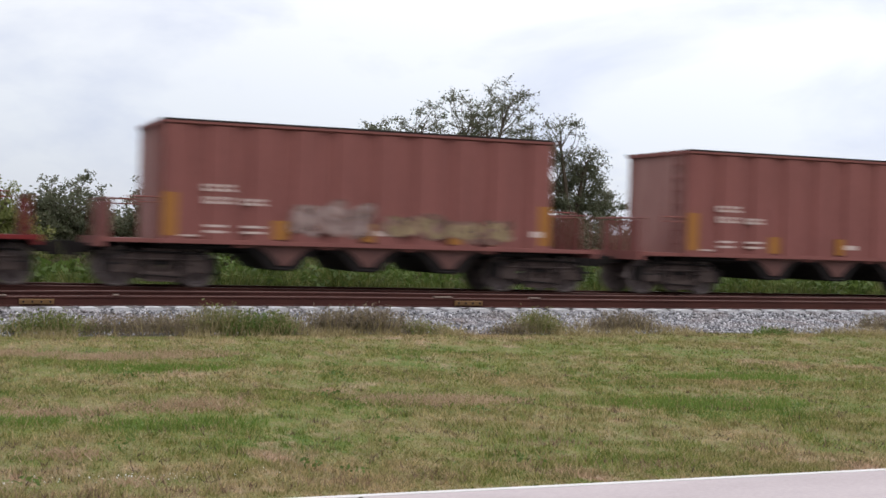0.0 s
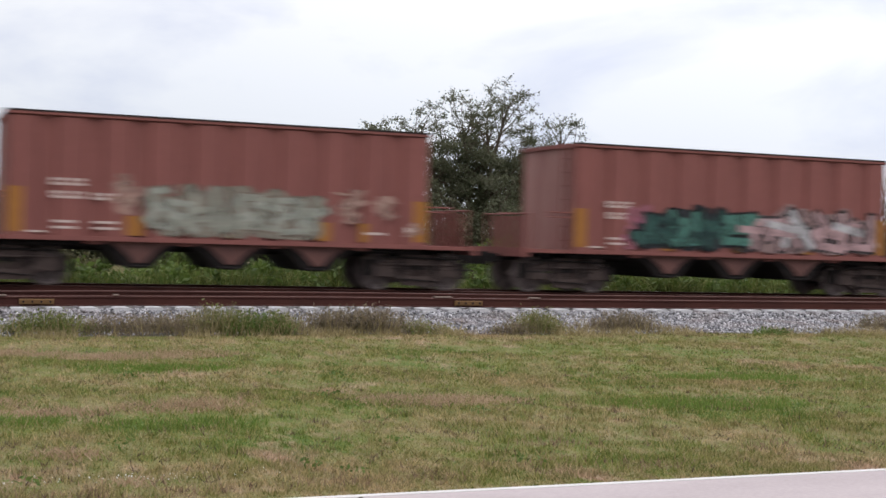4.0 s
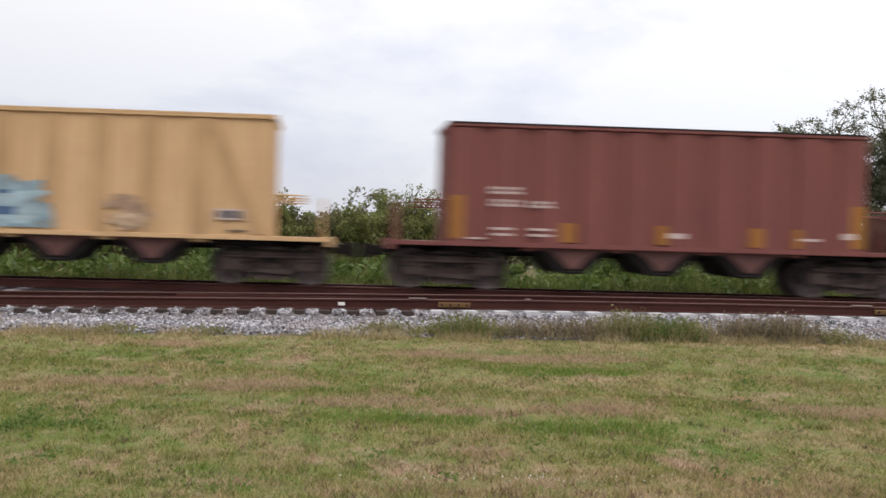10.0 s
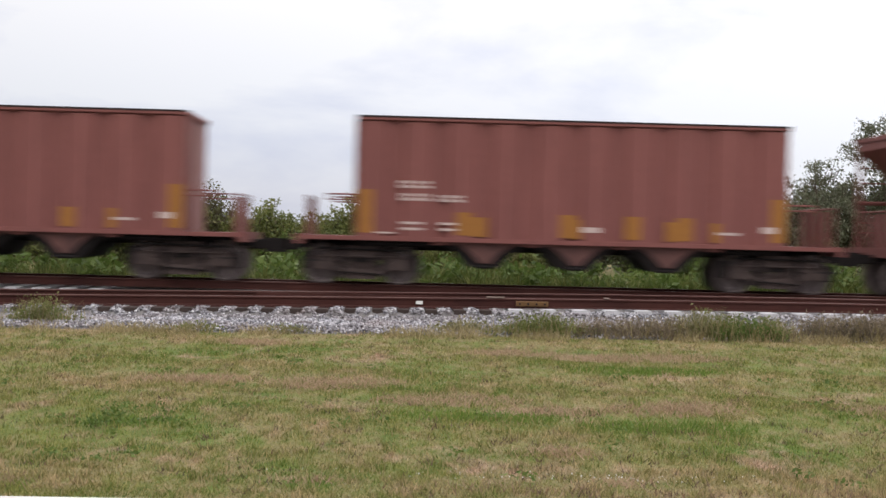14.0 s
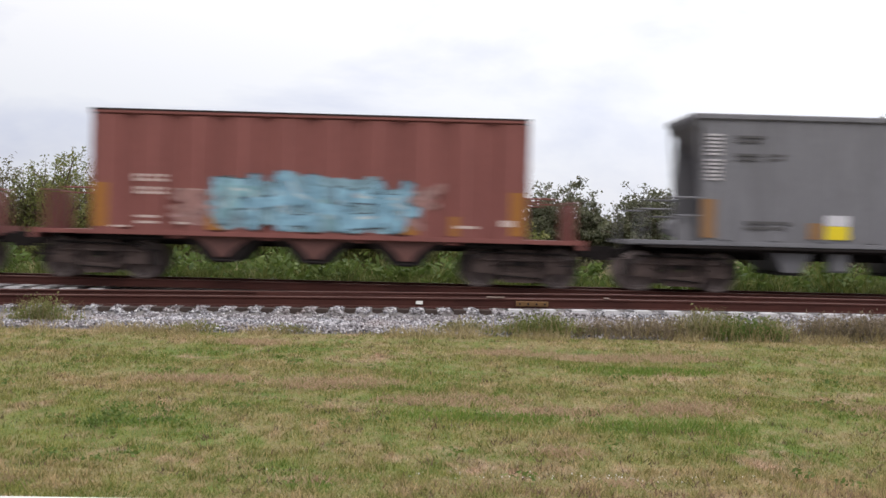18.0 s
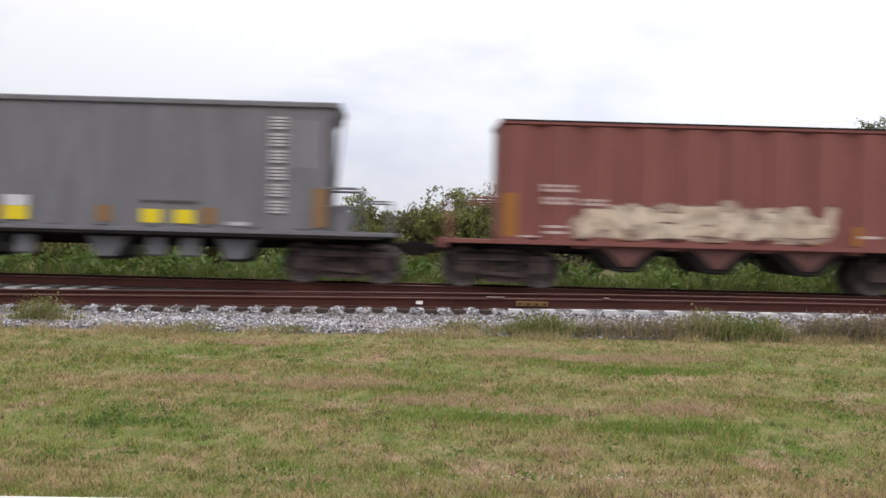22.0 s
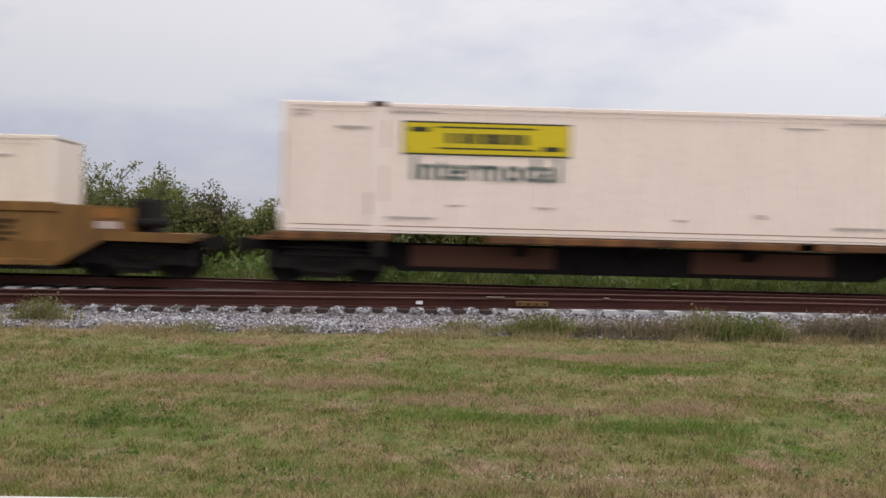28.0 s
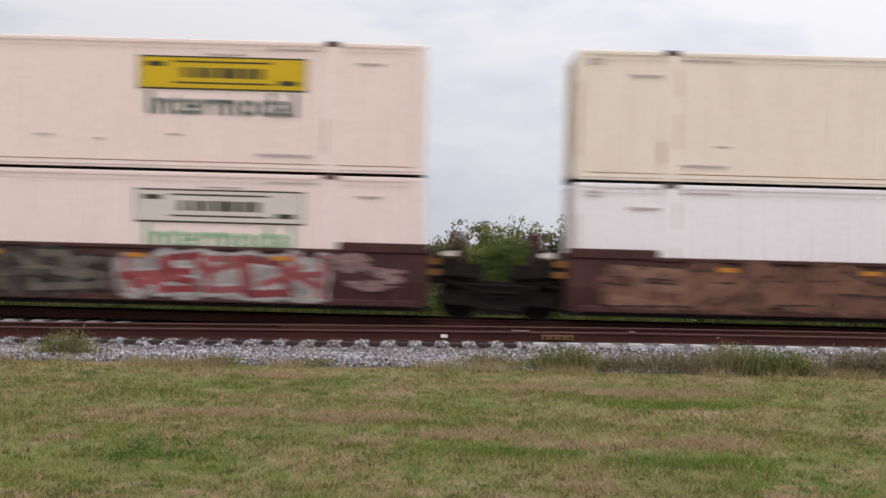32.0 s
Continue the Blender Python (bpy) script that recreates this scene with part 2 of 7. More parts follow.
# posts and braces take a darker mix of the car's own colour
POST_TAN = paint("darker_tan_post_paint", (0.48, 0.305, 0.155), (0.30, 0.18, 0.09), 0.75)
POST_GREY = paint("darker_pale_grey_post_paint", (0.30, 0.265, 0.24), (0.20, 0.175, 0.16), 0.7)
PRIMER = flat("cream_primer", (0.57, 0.42, 0.27))
RUST_RIM = flat("rusty_rim_paint", (0.12, 0.055, 0.035))
GREY = paint("grey_car_paint", (0.158, 0.156, 0.165), (0.108, 0.105, 0.110), 0.65)
# end walls of the brown cars: paler than the sides, with upright streaks
PALE_END = material("pale_streaked_end_paint", (0.30, 0.168, 0.148), 0.7, 0.0, (0.185, 0.085, 0.074), 1.4, (1.2, 1.6, 0.25), 0.8, 18.0, 0.1, 0.006)
PALE_GREY = paint("pale_grey_car_paint", (0.335, 0.285, 0.25), (0.23, 0.19, 0.165), 0.55)
# discharge pockets and skirts: a darker, blotched brown
POCKET = paint("dark_pocket_paint", (0.140, 0.066, 0.056), (0.070, 0.038, 0.034), 0.8)
# grimy black steel; the shade strips and arches under hoppers use it too
UNDER = material("black_grimy_steel_and_shade", (0.012, 0.010, 0.010), 0.85, 0.1, (0.026, 0.020, 0.018), 5.0, (1, 1, 1), 0.7, 50.0, 0.2, 0.005)
CAST = material("dusty_cast_steel", (0.095, 0.069, 0.062), 0.85, 0.1, (0.028, 0.020, 0.018), 6.0, (1, 1, 1), 0.7, 60.0, 0.2, 0.004)
WHEEL = material("dusty_wheel_steel", (0.215, 0.172, 0.163), 0.8, 0.1, (0.075, 0.060, 0.056), 5.0, (1, 1, 1), 0.6, 50.0, 0.1, 0.004)
ORANGE = flat("orange_reflective_panel", (0.275, 0.120, 0.030))
DULL_ORANGE = flat("faded_orange_panel", (0.22, 0.125, 0.060))
YELLOW = flat("yellow_sign_panel", (0.64, 0.50, 0.025))
GOLD = flat("gold_sign_panel", (0.62, 0.42, 0.02))
AMBER = flat("amber_reflector", (0.50, 0.21, 0.03))
FADED_YELLOW = flat("faded_yellow_sign_panel", (0.46, 0.36, 0.14))
WHITE_MARK = flat("white_stencil_paint", (0.47, 0.37, 0.33))
BROWN_MARK = flat("faded_brown_stencil_paint", (0.24, 0.14, 0.085))
BLACK_MARK = flat("black_stencil_paint", (0.080, 0.076, 0.076))
INK = flat("dark_sign_ink", (0.05, 0.05, 0.03))
GREEN_INK = flat("faded_green_lettering", (0.075, 0.118, 0.100))
GREY_MARK = flat("faded_grey_marks", (0.47, 0.40, 0.36))
FAINT_SIGN = flat("faint_straw_sign_panel", (0.60, 0.51, 0.33))
WORN_TAN = flat("worn_tan_panel", (0.40, 0.225, 0.085))
PALE_SIGN = flat("bleached_sign_panel", (0.66, 0.60, 0.52))
LIGHT_GREEN_INK = flat("light_green_lettering", (0.22, 0.42, 0.24))
CREAM = paint("cream_container_paint", (0.88, 0.755, 0.66), (0.77, 0.65, 0.56), 0.35, 0.5)
PINK_CREAM = paint("pinkish_cream_container_paint", (0.88, 0.735, 0.665), (0.77, 0.62, 0.55), 0.35, 0.5)
BEIGE = paint("beige_container_paint", (0.85, 0.75, 0.63), (0.72, 0.61, 0.50), 0.4, 0.5)
WHITE_BOX = paint("white_container_paint", (0.86, 0.82, 0.82), (0.76, 0.71, 0.71), 0.3, 0.5)
GREEN_BOX = paint("green_container_paint", (0.022, 0.072, 0.026), (0.016, 0.052, 0.020), 0.5, 0.45)
BOX_TRIM = flat("grimy_container_rail", (0.42, 0.33, 0.28))
WELL_TAN = paint("mustard_well_car_paint", (0.225, 0.118, 0.034), (0.105, 0.056, 0.024), 0.85)
WELL_DARK = paint("maroon_well_car_paint", (0.080, 0.034, 0.029), (0.036, 0.018, 0.016), 0.85)
# black of the hopper rims and the name boards
TOP_BLACK = flat("rim_and_board_black", (0.022, 0.015, 0.014))
RUST_SILL = paint("orange_brown_sill_paint", (0.20, 0.090, 0.035), (0.050, 0.026, 0.018), 0.95)
RAIL = material("rusty_rail", (0.060, 0.022, 0.017), 0.85, 0.05, (0.030, 0.012, 0.010), 2.0, (0.5, 1, 1), 0.6, 40.0, 0.2, 0.004)
RAIL_TOP = material("worn_rail_head", (0.115, 0.066, 0.054), 0.5, 0.5, (0.07, 0.04, 0.034), 3.0, (0.2, 1, 1), 0.5, 30.0, 0.05, 0.002)
CONCRETE = material("weathered_concrete", (0.46, 0.45, 0.45), 0.85, 0.0, (0.33, 0.32, 0.31), 4.0, (1, 1, 1), 0.6, 45.0, 0.3, 0.006)
TIMBER = material("old_tie_timber", (0.055, 0.040, 0.034), 0.9, 0.0, (0.03, 0.023, 0.02), 3.0, (0.6, 3, 3), 0.6, 40.0, 0.4, 0.008)
ROAD = material("pale_concrete_road", (0.40, 0.345, 0.34), 0.85, 0.0, (0.32, 0.275, 0.27), 1.1, (0.4, 1, 1), 0.6, 60.0, 0.25, 0.004, world_space=True)
ROAD_EDGE = material("bleached_road_edge", (0.56, 0.54, 0.52), 0.8, 0.0, (0.44, 0.42, 0.40), 3.0, (1, 1, 1), 0.6, 50.0, 0.25, 0.004, world_space=True)
STONE = stone_material()
BED = material("ballast_bed", (0.17, 0.158, 0.15), 0.95, 0.0, (0.085, 0.075, 0.068), 9.0, (1, 1, 1), 0.8, 26.0, 0.9, 0.04, world_space=True)
GRASS_GROUND = grass_material("grass_ground", False)
GRASS_BLADE = grass_material("grass_blade", True)
BARK = material("grey_brown_bark", (0.10, 0.075, 0.055), 0.9, 0.0, (0.05, 0.04, 0.03), 4.0, (1, 1, 0.4), 0.7, 25.0, 0.5, 0.01)
LEAF_DARK = leafy("olive_tree_leaf", [(0.048, 0.055, 0.030), (0.086, 0.096, 0.050), (0.135, 0.140, 0.084), (0.175, 0.157, 0.112)], translucent=0.4, patch=0.3)
LEAF_BUSH = leafy("shrub_leaf", [(0.062, 0.074, 0.022), (0.122, 0.142, 0.040), (0.195, 0.210, 0.062), (0.245, 0.205, 0.095)], patch=0.45, scale=1.1)
LEAF_BRIGHT = leafy("bright_green_leaf", [(0.055, 0.090, 0.018), (0.100, 0.150, 0.032), (0.165, 0.215, 0.058)], patch=0.3)
LEAF_DRY = leafy("brownish_shrub_leaf", [(0.075, 0.066, 0.032), (0.120, 0.105, 0.052), (0.12, 0.125, 0.050), (0.165, 0.140, 0.080)], patch=0.3)
LEAF_WEED = leafy("weed_leaf", [(0.075, 0.098, 0.026), (0.145, 0.170, 0.044), (0.20, 0.18, 0.085), (0.27, 0.23, 0.13)], patch=0.5)
LEAF_TALL = leafy("tall_grass_leaf", [(0.022, 0.034, 0.010), (0.075, 0.098, 0.022), (0.175, 0.190, 0.050), (0.34, 0.31, 0.14)], patch=0.65, scale=2.4)


# ---- mesh tools ----
class Shape:
    """Vertices and faces of one mesh."""

    def __init__(self):
        self.v, self.f = [], []

    def add(self, verts, faces):
        n = len(self.v)
        self.v.extend(verts)
        self.f.extend([tuple(i + n for i in f) for f in faces])
        return self

    def box(self, x0, x1, y0, y1, z0, z1):
        return self.add([(x, y, z) for x in (x0, x1) for y in (y0, y1) for z in (z0, z1)],
                        [(0, 1, 3, 2), (4, 6, 7, 5), (0, 4, 5, 1), (2, 3, 7, 6), (0, 2, 6, 4), (1, 5, 7, 3)])

    def prism(self, pts, a0, a1, axis="y"):
        """A closed outline, drawn out along an axis. Outline in (x, z) along y, in (y, z) along x, in (x, y) along z."""
        n = len(pts)
        put = {"y": lambda p, a: (p[0], a, p[1]), "x": lambda p, a: (a, p[0], p[1]), "z": lambda p, a: (p[0], p[1], a)}[axis]
        verts = [put(p, a0) for p in pts] + [put(p, a1) for p in pts]
        faces = [tuple(range(n))[::-1], tuple(range(n, 2 * n))] + [(i, (i + 1) % n, n + (i + 1) % n, n + i) for i in range(n)]
        return self.add(verts, faces)

    def soft_box(self, x0, x1, y0, y1, z0, z1, c=0.02):
        """A box with its four long edges (along x) bevelled."""
        p = [(y0 + c, z0), (y1 - c, z0), (y1, z0 + c), (y1, z1 - c), (y1 - c, z1), (y0 + c, z1), (y0, z1 - c), (y0, z0 + c)]
        return self.prism(p, x0, x1, "x")

    def tube(self, a, b, r0, r1=None, n=8, caps=True):
        r1 = r0 if r1 is None else r1
        a, b = Vector(a), Vector(b)
        d = (b - a).normalized()
        u = d.orthogonal().normalized()
        w = d.cross(u)
        ring = [(math.cos(2 * math.pi * i / n), math.sin(2 * math.pi * i / n)) for i in range(n)]
        verts = [tuple(a + (u * c + w * s) * r0) for c, s in ring] + [tuple(b + (u * c + w * s) * r1) for c, s in ring]
        faces = [(i, (i + 1) % n, n + (i + 1) % n, n + i) for i in range(n)]
        if caps:
            faces += [tuple(range(n))[::-1], tuple(range(n, 2 * n))]
        return self.add(verts, faces)

    def lathe(self, profile, y_axis=True, n=24):
        """Rings (radius, y) turned about the y axis."""
        k = len(profile)
        verts = [(r * math.cos(2 * math.pi * i / n), y, r * math.sin(2 * math.pi * i / n)) for i in range(n) for r, y in profile]
        faces = [(i * k + j, ((i + 1) % n) * k + j, ((i + 1) % n) * k + j + 1, i * k + j + 1) for i in range(n) for j in range(k - 1)]
        return self.add(verts, faces)

    def mesh(self, name, mat=None):
        me = bpy.data.meshes.new(name)
        me.from_pydata(self.v, [], self.f)
        b = bmesh.new()
        b.from_mesh(me)
        bmesh.ops.recalc_face_normals(b, faces=b.faces)
        b.to_mesh(me)
        b.free()
        if mat:
            me.materials.append(mat)
        return me


def part(name, shape, mat, parent, label="", at=None):
    me = shape if isinstance(shape, bpy.types.Mesh) else shape.mesh(name, mat)
    ob = new(name, me)
    ob.parent = parent
    if at is not None:
        ob.matrix_basis = at if isinstance(at, Matrix) else Matrix.Translation(at)
    return tagged(ob, label) if label else ob


def soup(name, verts, faces_per, mat):
    """One mesh of many loose pieces: verts (n, k, 3), each piece with the same faces."""
    verts = np.asarray(verts, dtype=np.float32)
    n, k = verts.shape[:2]
    me = bpy.data.meshes.new(name)
    fs = np.asarray(faces_per, dtype=np.int32)
    loops = (fs[None, :, :] + (np.arange(n, dtype=np.int32) * k)[:, None, None]).reshape(-1)
    me.vertices.add(n * k)
    me.vertices.foreach_set("co", verts.reshape(-1))
    me.loops.add(len(loops))
    me.loops.foreach_set("vertex_index", loops)
    nf = n * fs.shape[0]
    me.polygons.add(nf)
    me.polygons.foreach_set("loop_start", np.arange(nf, dtype=np.int32) * fs.shape[1])
    me.polygons.foreach_set("loop_total", np.full(nf, fs.shape[1], dtype=np.int32))
    me.update(calc_edges=True)
    me.validate()
    me.materials.append(mat)
    return me


rng = np.random.default_rng(7)


# ---- the ground, the road and the tracks ----
def clamp(v, a, b):
    return np.minimum(np.maximum(v, a), b)


def rail_near(x):
    """Top of the near track's rails."""
    return np.interp(x, [-16, -8, -3, 0, 4, 8, 12, 28], [0.315, 0.385, 0.445, 0.478, 0.518, 0.530, 0.518, 0.505])


def rail_far(x):
    """Top of the rails under the train."""
    return 0.523 - 0.004 * clamp(x, -20, 28)


TIE_CHANGE = 1.75      # timber ties left of here, concrete ties right of it
RAIL_H = 0.19


def bed_height(x, y):
    """The ballast: a shoulder, the near track, a dip, the far track and its shoulder."""
    a, b = rail_near(x) - RAIL_H, rail_far(x) - RAIL_H
    zero = np.zeros_like(np.asarray(x, dtype=float))
    ys = [22.6, 23.0, 23.4, 24.9, 25.45, 27.95, 28.75, 29.3, 30.05, 32.95, 34.0, 35.6, 36.2]
    zs = [zero - 0.06, zero - 0.01, zero + 0.05, a - 0.19, a - 0.085, a - 0.05, np.minimum(a, b) - 0.13, np.minimum(a, b) - 0.13, b - 0.10, b - 0.06, b - 0.12, zero, zero - 0.06]
    out_z = np.full(np.shape(y), -0.06) + zero
    for i in range(len(ys) - 1):
        k = (y - ys[i]) / (ys[i + 1] - ys[i])
        out_z = np.where((k >= 0) & (k <= 1), zs[i] + (zs[i + 1] - zs[i]) * k, out_z)
    crib = np.where((x < TIE_CHANGE) & (y > 25.15) & (y < 26.5), 0.028 * np.cos(2 * np.pi * (x - 0.24) / 0.51) + 0.026, 0.0)
    return out_z + crib


def ground_height(x, y):
    """Nearly level grass with soft swells."""
    return (0.035 * np.sin(0.55 * y + 0.13 * x) + 0.02 * np.sin(0.9 * x + 1.7 * y)) * clamp((y - 9.0) / 2.0, 0, 1) * clamp((23.5 - y) / 2.0, 0, 1)


def sheet(name, xs, ys, height, mat):
    X, Y = np.meshgrid(xs, ys, indexing="ij")
    Z = height(X, Y)
    n, m = len(xs), len(ys)
    verts = np.stack([X, Y, Z], -1).reshape(-1, 3).tolist()
    faces = [(i * m + j, (i + 1) * m + j, (i + 1) * m + j + 1, i * m + j + 1) for i in range(n - 1) for j in range(m - 1)]
    me = bpy.data.meshes.new(name)
    me.from_pydata(verts, [], faces)
    me.materials.append(mat)
    for p in me.polygons:
        p.use_smooth = True
    return new(name, me)


far = [-2400, -1200, -800, -400, -200, -100, -60]
xs = np.array(far + list(np.arange(-40, 56, 1.0)) + [-v for v in far[::-1]])
ys = np.array([-2400, -800, -200, -60, -20, -8, 0, 4, 8] + list(np.arange(8.5, 24.5, 0.5)) + [26, 30, 34, 38, 44, 60, 100, 200, 800, 2400])
tagged(sheet("ground", xs, ys, lambda x, y: ground_height(x, y) - 0.02, GRASS_GROUND), "rough mown roadside grass, green with dry straw streaks", "ground", kind="structure")

road = Shape()
road.prism([(-5.5, -0.3), (8.60, -0.3), (8.60, 0.004), (-5.5, 0.004)], -800, 800, "x")
road_ob = tagged(new("road", road.mesh("road", ROAD)), "pale pinkish concrete road along the grass verge", "road", kind="structure")
part("road_edge", Shape().prism([(8.60, -0.3), (8.67, -0.3), (8.69, -0.01), (8.67, 0.008), (8.60, 0.008)], -800, 800, "x"), ROAD_EDGE, road_ob, "bleached white road edge")
joint = Shape()
for i in range(-8, 16):
    joint.box(i * 4.6 + 2.9, i * 4.6 + 2.925, -5.4, 8.59, 0.002, 0.0065)
part("joint", joint, TIMBER, road_ob, "dark slab joints")

bx = np.array(far[:5] + list(np.arange(-100, -18, 6.0)) + list(np.arange(-18, 32, 0.1275)) + list(np.arange(32, 110, 6.0)) + [200, 400, 800, 1200])
by = np.array([22.6, 23.0, 23.4, 24.0, 24.6, 24.9, 25.2, 25.45, 25.8, 26.3, 26.9, 27.95, 28.3, 28.75, 29.3, 30.05, 31.0, 32.0, 32.95, 34.0, 35.0, 35.6, 36.2])
tagged(sheet("track_bed", bx, by, bed_height, BED), "grey crushed-stone ballast bed under the two tracks", "ballast", kind="structure")


def stones(n, x0, x1, y0, y1, size, lift):
    """Loose angular stones: squashed octahedra."""
    x, y = rng.uniform(x0, x1, n), rng.uniform(y0, y1, n)
    free = (x > TIE_CHANGE) | (y < 25.22) | (y > 27) | (np.abs((x - 1.50 + 0.255) % 0.51 - 0.255) > 0.125)
    x, y = x[free], y[free]
    n = len(x)
    z = bed_height(x, y) + lift * rng.uniform(0.0, 1.0, n)
    octa = np.array([(1, 0, 0), (-1, 0, 0), (0, 1, 0), (0, -1, 0), (0, 0, 1), (0, 0, -1)], float)
    v = octa[None] * rng.uniform(0.55, 1.25, (n, 6, 1)) * (size * rng.uniform(0.6, 1.5, (n, 1, 1)))
    a, b = rng.uniform(0, 6.28, n), rng.uniform(-0.8, 0.8, n)
    c, s = np.cos(a), np.sin(a)
    x1v = v[:, :, 0] * c[:, None] - v[:, :, 1] * s[:, None]
    y1v = v[:, :, 0] * s[:, None] + v[:, :, 1] * c[:, None]
    c2, s2 = np.cos(b), np.sin(b)
    x2v = x1v * c2[:, None] - v[:, :, 2] * s2[:, None]
    z2v = x1v * s2[:, None] + v[:, :, 2] * c2[:, None]
    return np.stack([x2v + x[:, None], y1v + y[:, None], z2v * 0.8 + z[:, None]], -1)


tri8 = [(0, 2, 4), (2, 1, 4), (1, 3, 4), (3, 0, 4), (2, 0, 5), (1, 2, 5), (3, 1, 5), (0, 3, 5)]
pile = np.concatenate([stones(60000, -15, 30, 22.95, 25.80, 0.029, 0.035), stones(14000, -15, 30, 27.2, 30.2, 0.034, 0.02)])
tagged(new("gravel", soup("gravel", pile, tri8, STONE)), "loose grey and white crushed ballast stones beside the rails", "gravel", kind="stuff")

# rails
RAIL_PROFILE = [(-0.07, 0.0), (0.07, 0.0), (0.07, 0.012), (0.012, 0.03), (0.010, 0.145), (0.036, 0.152), (0.036, 0.178), (0.026, 0.188), (-0.026, 0.188), (-0.036, 0.178), (-0.036, 0.152), (-0.010, 0.145), (-0.012, 0.03), (-0.07, 0.012)]


def rail_mesh(y, top):
    """A rail along y, with the worn running surface as a second material."""
    stations = [-900, -400, -60, -20, -16, -12, -8, -5.5, -3, -1.5, 0, 2, 4, 6, 8, 10, 12, 16, 20, 24, 28, 60, 400, 900]
    k = len(RAIL_PROFILE)
    verts, faces = [], []
    for x in stations:
        base = float(top(np.array(float(x)))) - RAIL_H
        verts += [(x, y + p, base + q) for p, q in RAIL_PROFILE]
    for i in range(len(stations) - 1):
        for j in range(k):
            faces.append((i * k + j, (i + 1) * k + j, (i + 1) * k + (j + 1) % k, i * k + (j + 1) % k))
    me = bpy.data.meshes.new("rail")
    me.from_pydata(verts, [], faces)
    me.materials.append(RAIL)
    me.materials.append(RAIL_TOP)
    for i, p in enumerate(me.polygons):
        p.material_index = 1 if i % k in (7, 8) else 0
    return me


track_near = tagged(new("track_near"), "empty rusty railway track on concrete and timber ties", "railway track", kind="structure")
track_far = tagged(new("track_far"), "rusty railway track that carries the train", "railway track", kind="structure")
for parent, yc, top in ((track_near, YN, rail_near), (track_far, YT, rail_far)):
    for side in (-1, 1):
        part("rail", rail_mesh(yc + side * GAUGE, (lambda v: rail_near(v) + 0.028) if (parent is track_near and side > 0) else top), RAIL, parent, "rust-brown steel rail")
# switch parts lying along the near track: guard and closure rails
part("closure_rail", Shape().prism([(YN - 0.60, 0.29), (YN - 0.53, 0.29), (YN - 0.53, 0.43), (YN - 0.60, 0.43)], -5, 2.2, "x"), RAIL, track_near, "rusty closure rail of a switch")
part("guard_rail", Shape().prism([(YN + 0.55, 0.31), (YN + 0.61, 0.31), (YN + 0.61, 0.45), (YN + 0.55, 0.45)], -3, 6.5, "x"), RAIL, track_near, "rusty guard rail inside the track")

# concrete ties: a bevelled block with a raised seat under each rail
tie = Shape()
tie.prism([(-0.13, -0.17), (0.13, -0.17), (0.145, -0.02), (0.12, 0.0), (-0.12, 0.0), (-0.145, -0.02)], -1.30, 1.30, "y")
tie_me = tie.mesh("concrete_tie", CONCRETE)
timber = Shape().prism([(-0.115, -0.16), (0.115, -0.16), (0.115, -0.012), (0.10, 0.0), (-0.10, 0.0), (-0.115, -0.012)], -1.35, 1.35, "y").mesh("timber_tie", TIMBER)
plate = Shape().prism([(-0.10, 0.0), (0.10, 0.0), (0.09, 0.014), (-0.09, 0.014)], -0.19, 0.19, "y").mesh("tie_plate", RAIL)
tie_rng = random.Random(5)
x = 2.08
while x < 34:
    z = float(rail_near(np.array(x))) - RAIL_H
    part("concrete_tie", tie_me, None, track_near, at=pose(x, YN + tie_rng.uniform(-0.03, 0.03), z - 0.004, 0, 0, tie_rng.uniform(-1.2, 1.2)))
    x += 0.606
x = 1.50
while x > -18:
    z = float(rail_near(np.array(x))) - RAIL_H
    part("timber_tie", timber, None, track_near, at=pose(x, YN + tie_rng.uniform(-0.08, 0.06), z - 0.016, 0, 0, tie_rng.uniform(-1.5, 1.5)))
    part("tie_plate", plate, None, track_near, at=(x, YN - GAUGE, z - 0.015))
    x -= 0.51
x = -24.0
while x < 40:
    z = float(rail_far(np.array(x))) - RAIL_H
    part("concrete_tie", tie_me, None, track_far, at=(x, YT, z - (0.05 if x < -6.8 else 0.14)))
    x += 0.61
rest = Shape()
for yc, top in ((YN, rail_near), (YT, rail_far)):
    for i in range(0, 260):
        for x in (-25 - i * 0.61, 41 + i * 0.61):
            z = float(top(np.array(x))) - RAIL_H
            rest.box(x - 0.13, x + 0.13, yc - 1.3, yc + 1.3, z - 0.17, z - 0.004)
tagged(new("distant_ties", rest.mesh("distant_ties", CONCRETE)), "concrete ties of both tracks further along the line", "railway tie", kind="stuff")


def on_rail(x, dz):
    return (x, YN - GAUGE, float(rail_near(np.array(x))) + dz)


# small fittings on the near rail
box_y = flat("ochre_fitting_paint", (0.125, 0.068, 0.028))
tag_w = flat("white_tag", (0.72, 0.70, 0.66))
fit_m = Shape().soft_box(-0.31, 0.31, -0.05, 0.02, -0.05, 0.05, 0.012)
for xx in (2.42, 11.05):
    f_ob = part("rail_joint_box", fit_m.mesh("rail_joint_box", box_y), None, track_near, "ochre painted bolted joint bar on the rail web", at=on_rail(xx, -0.105))
    f_ob.location.y -= 0.045
    for k in (-0.24, -0.08, 0.08, 0.24):
        part("bolt", Shape().tube((k, -0.08, 0), (k, -0.045, 0), 0.020, n=6), UNDER, f_ob, "dark bolt head")
part("tag", Shape().box(-0.065, 0.065, -0.05, -0.035, -0.032, 0.032), tag_w, track_near, "small white tag on the rail web", at=on_rail(0.26, -0.10))
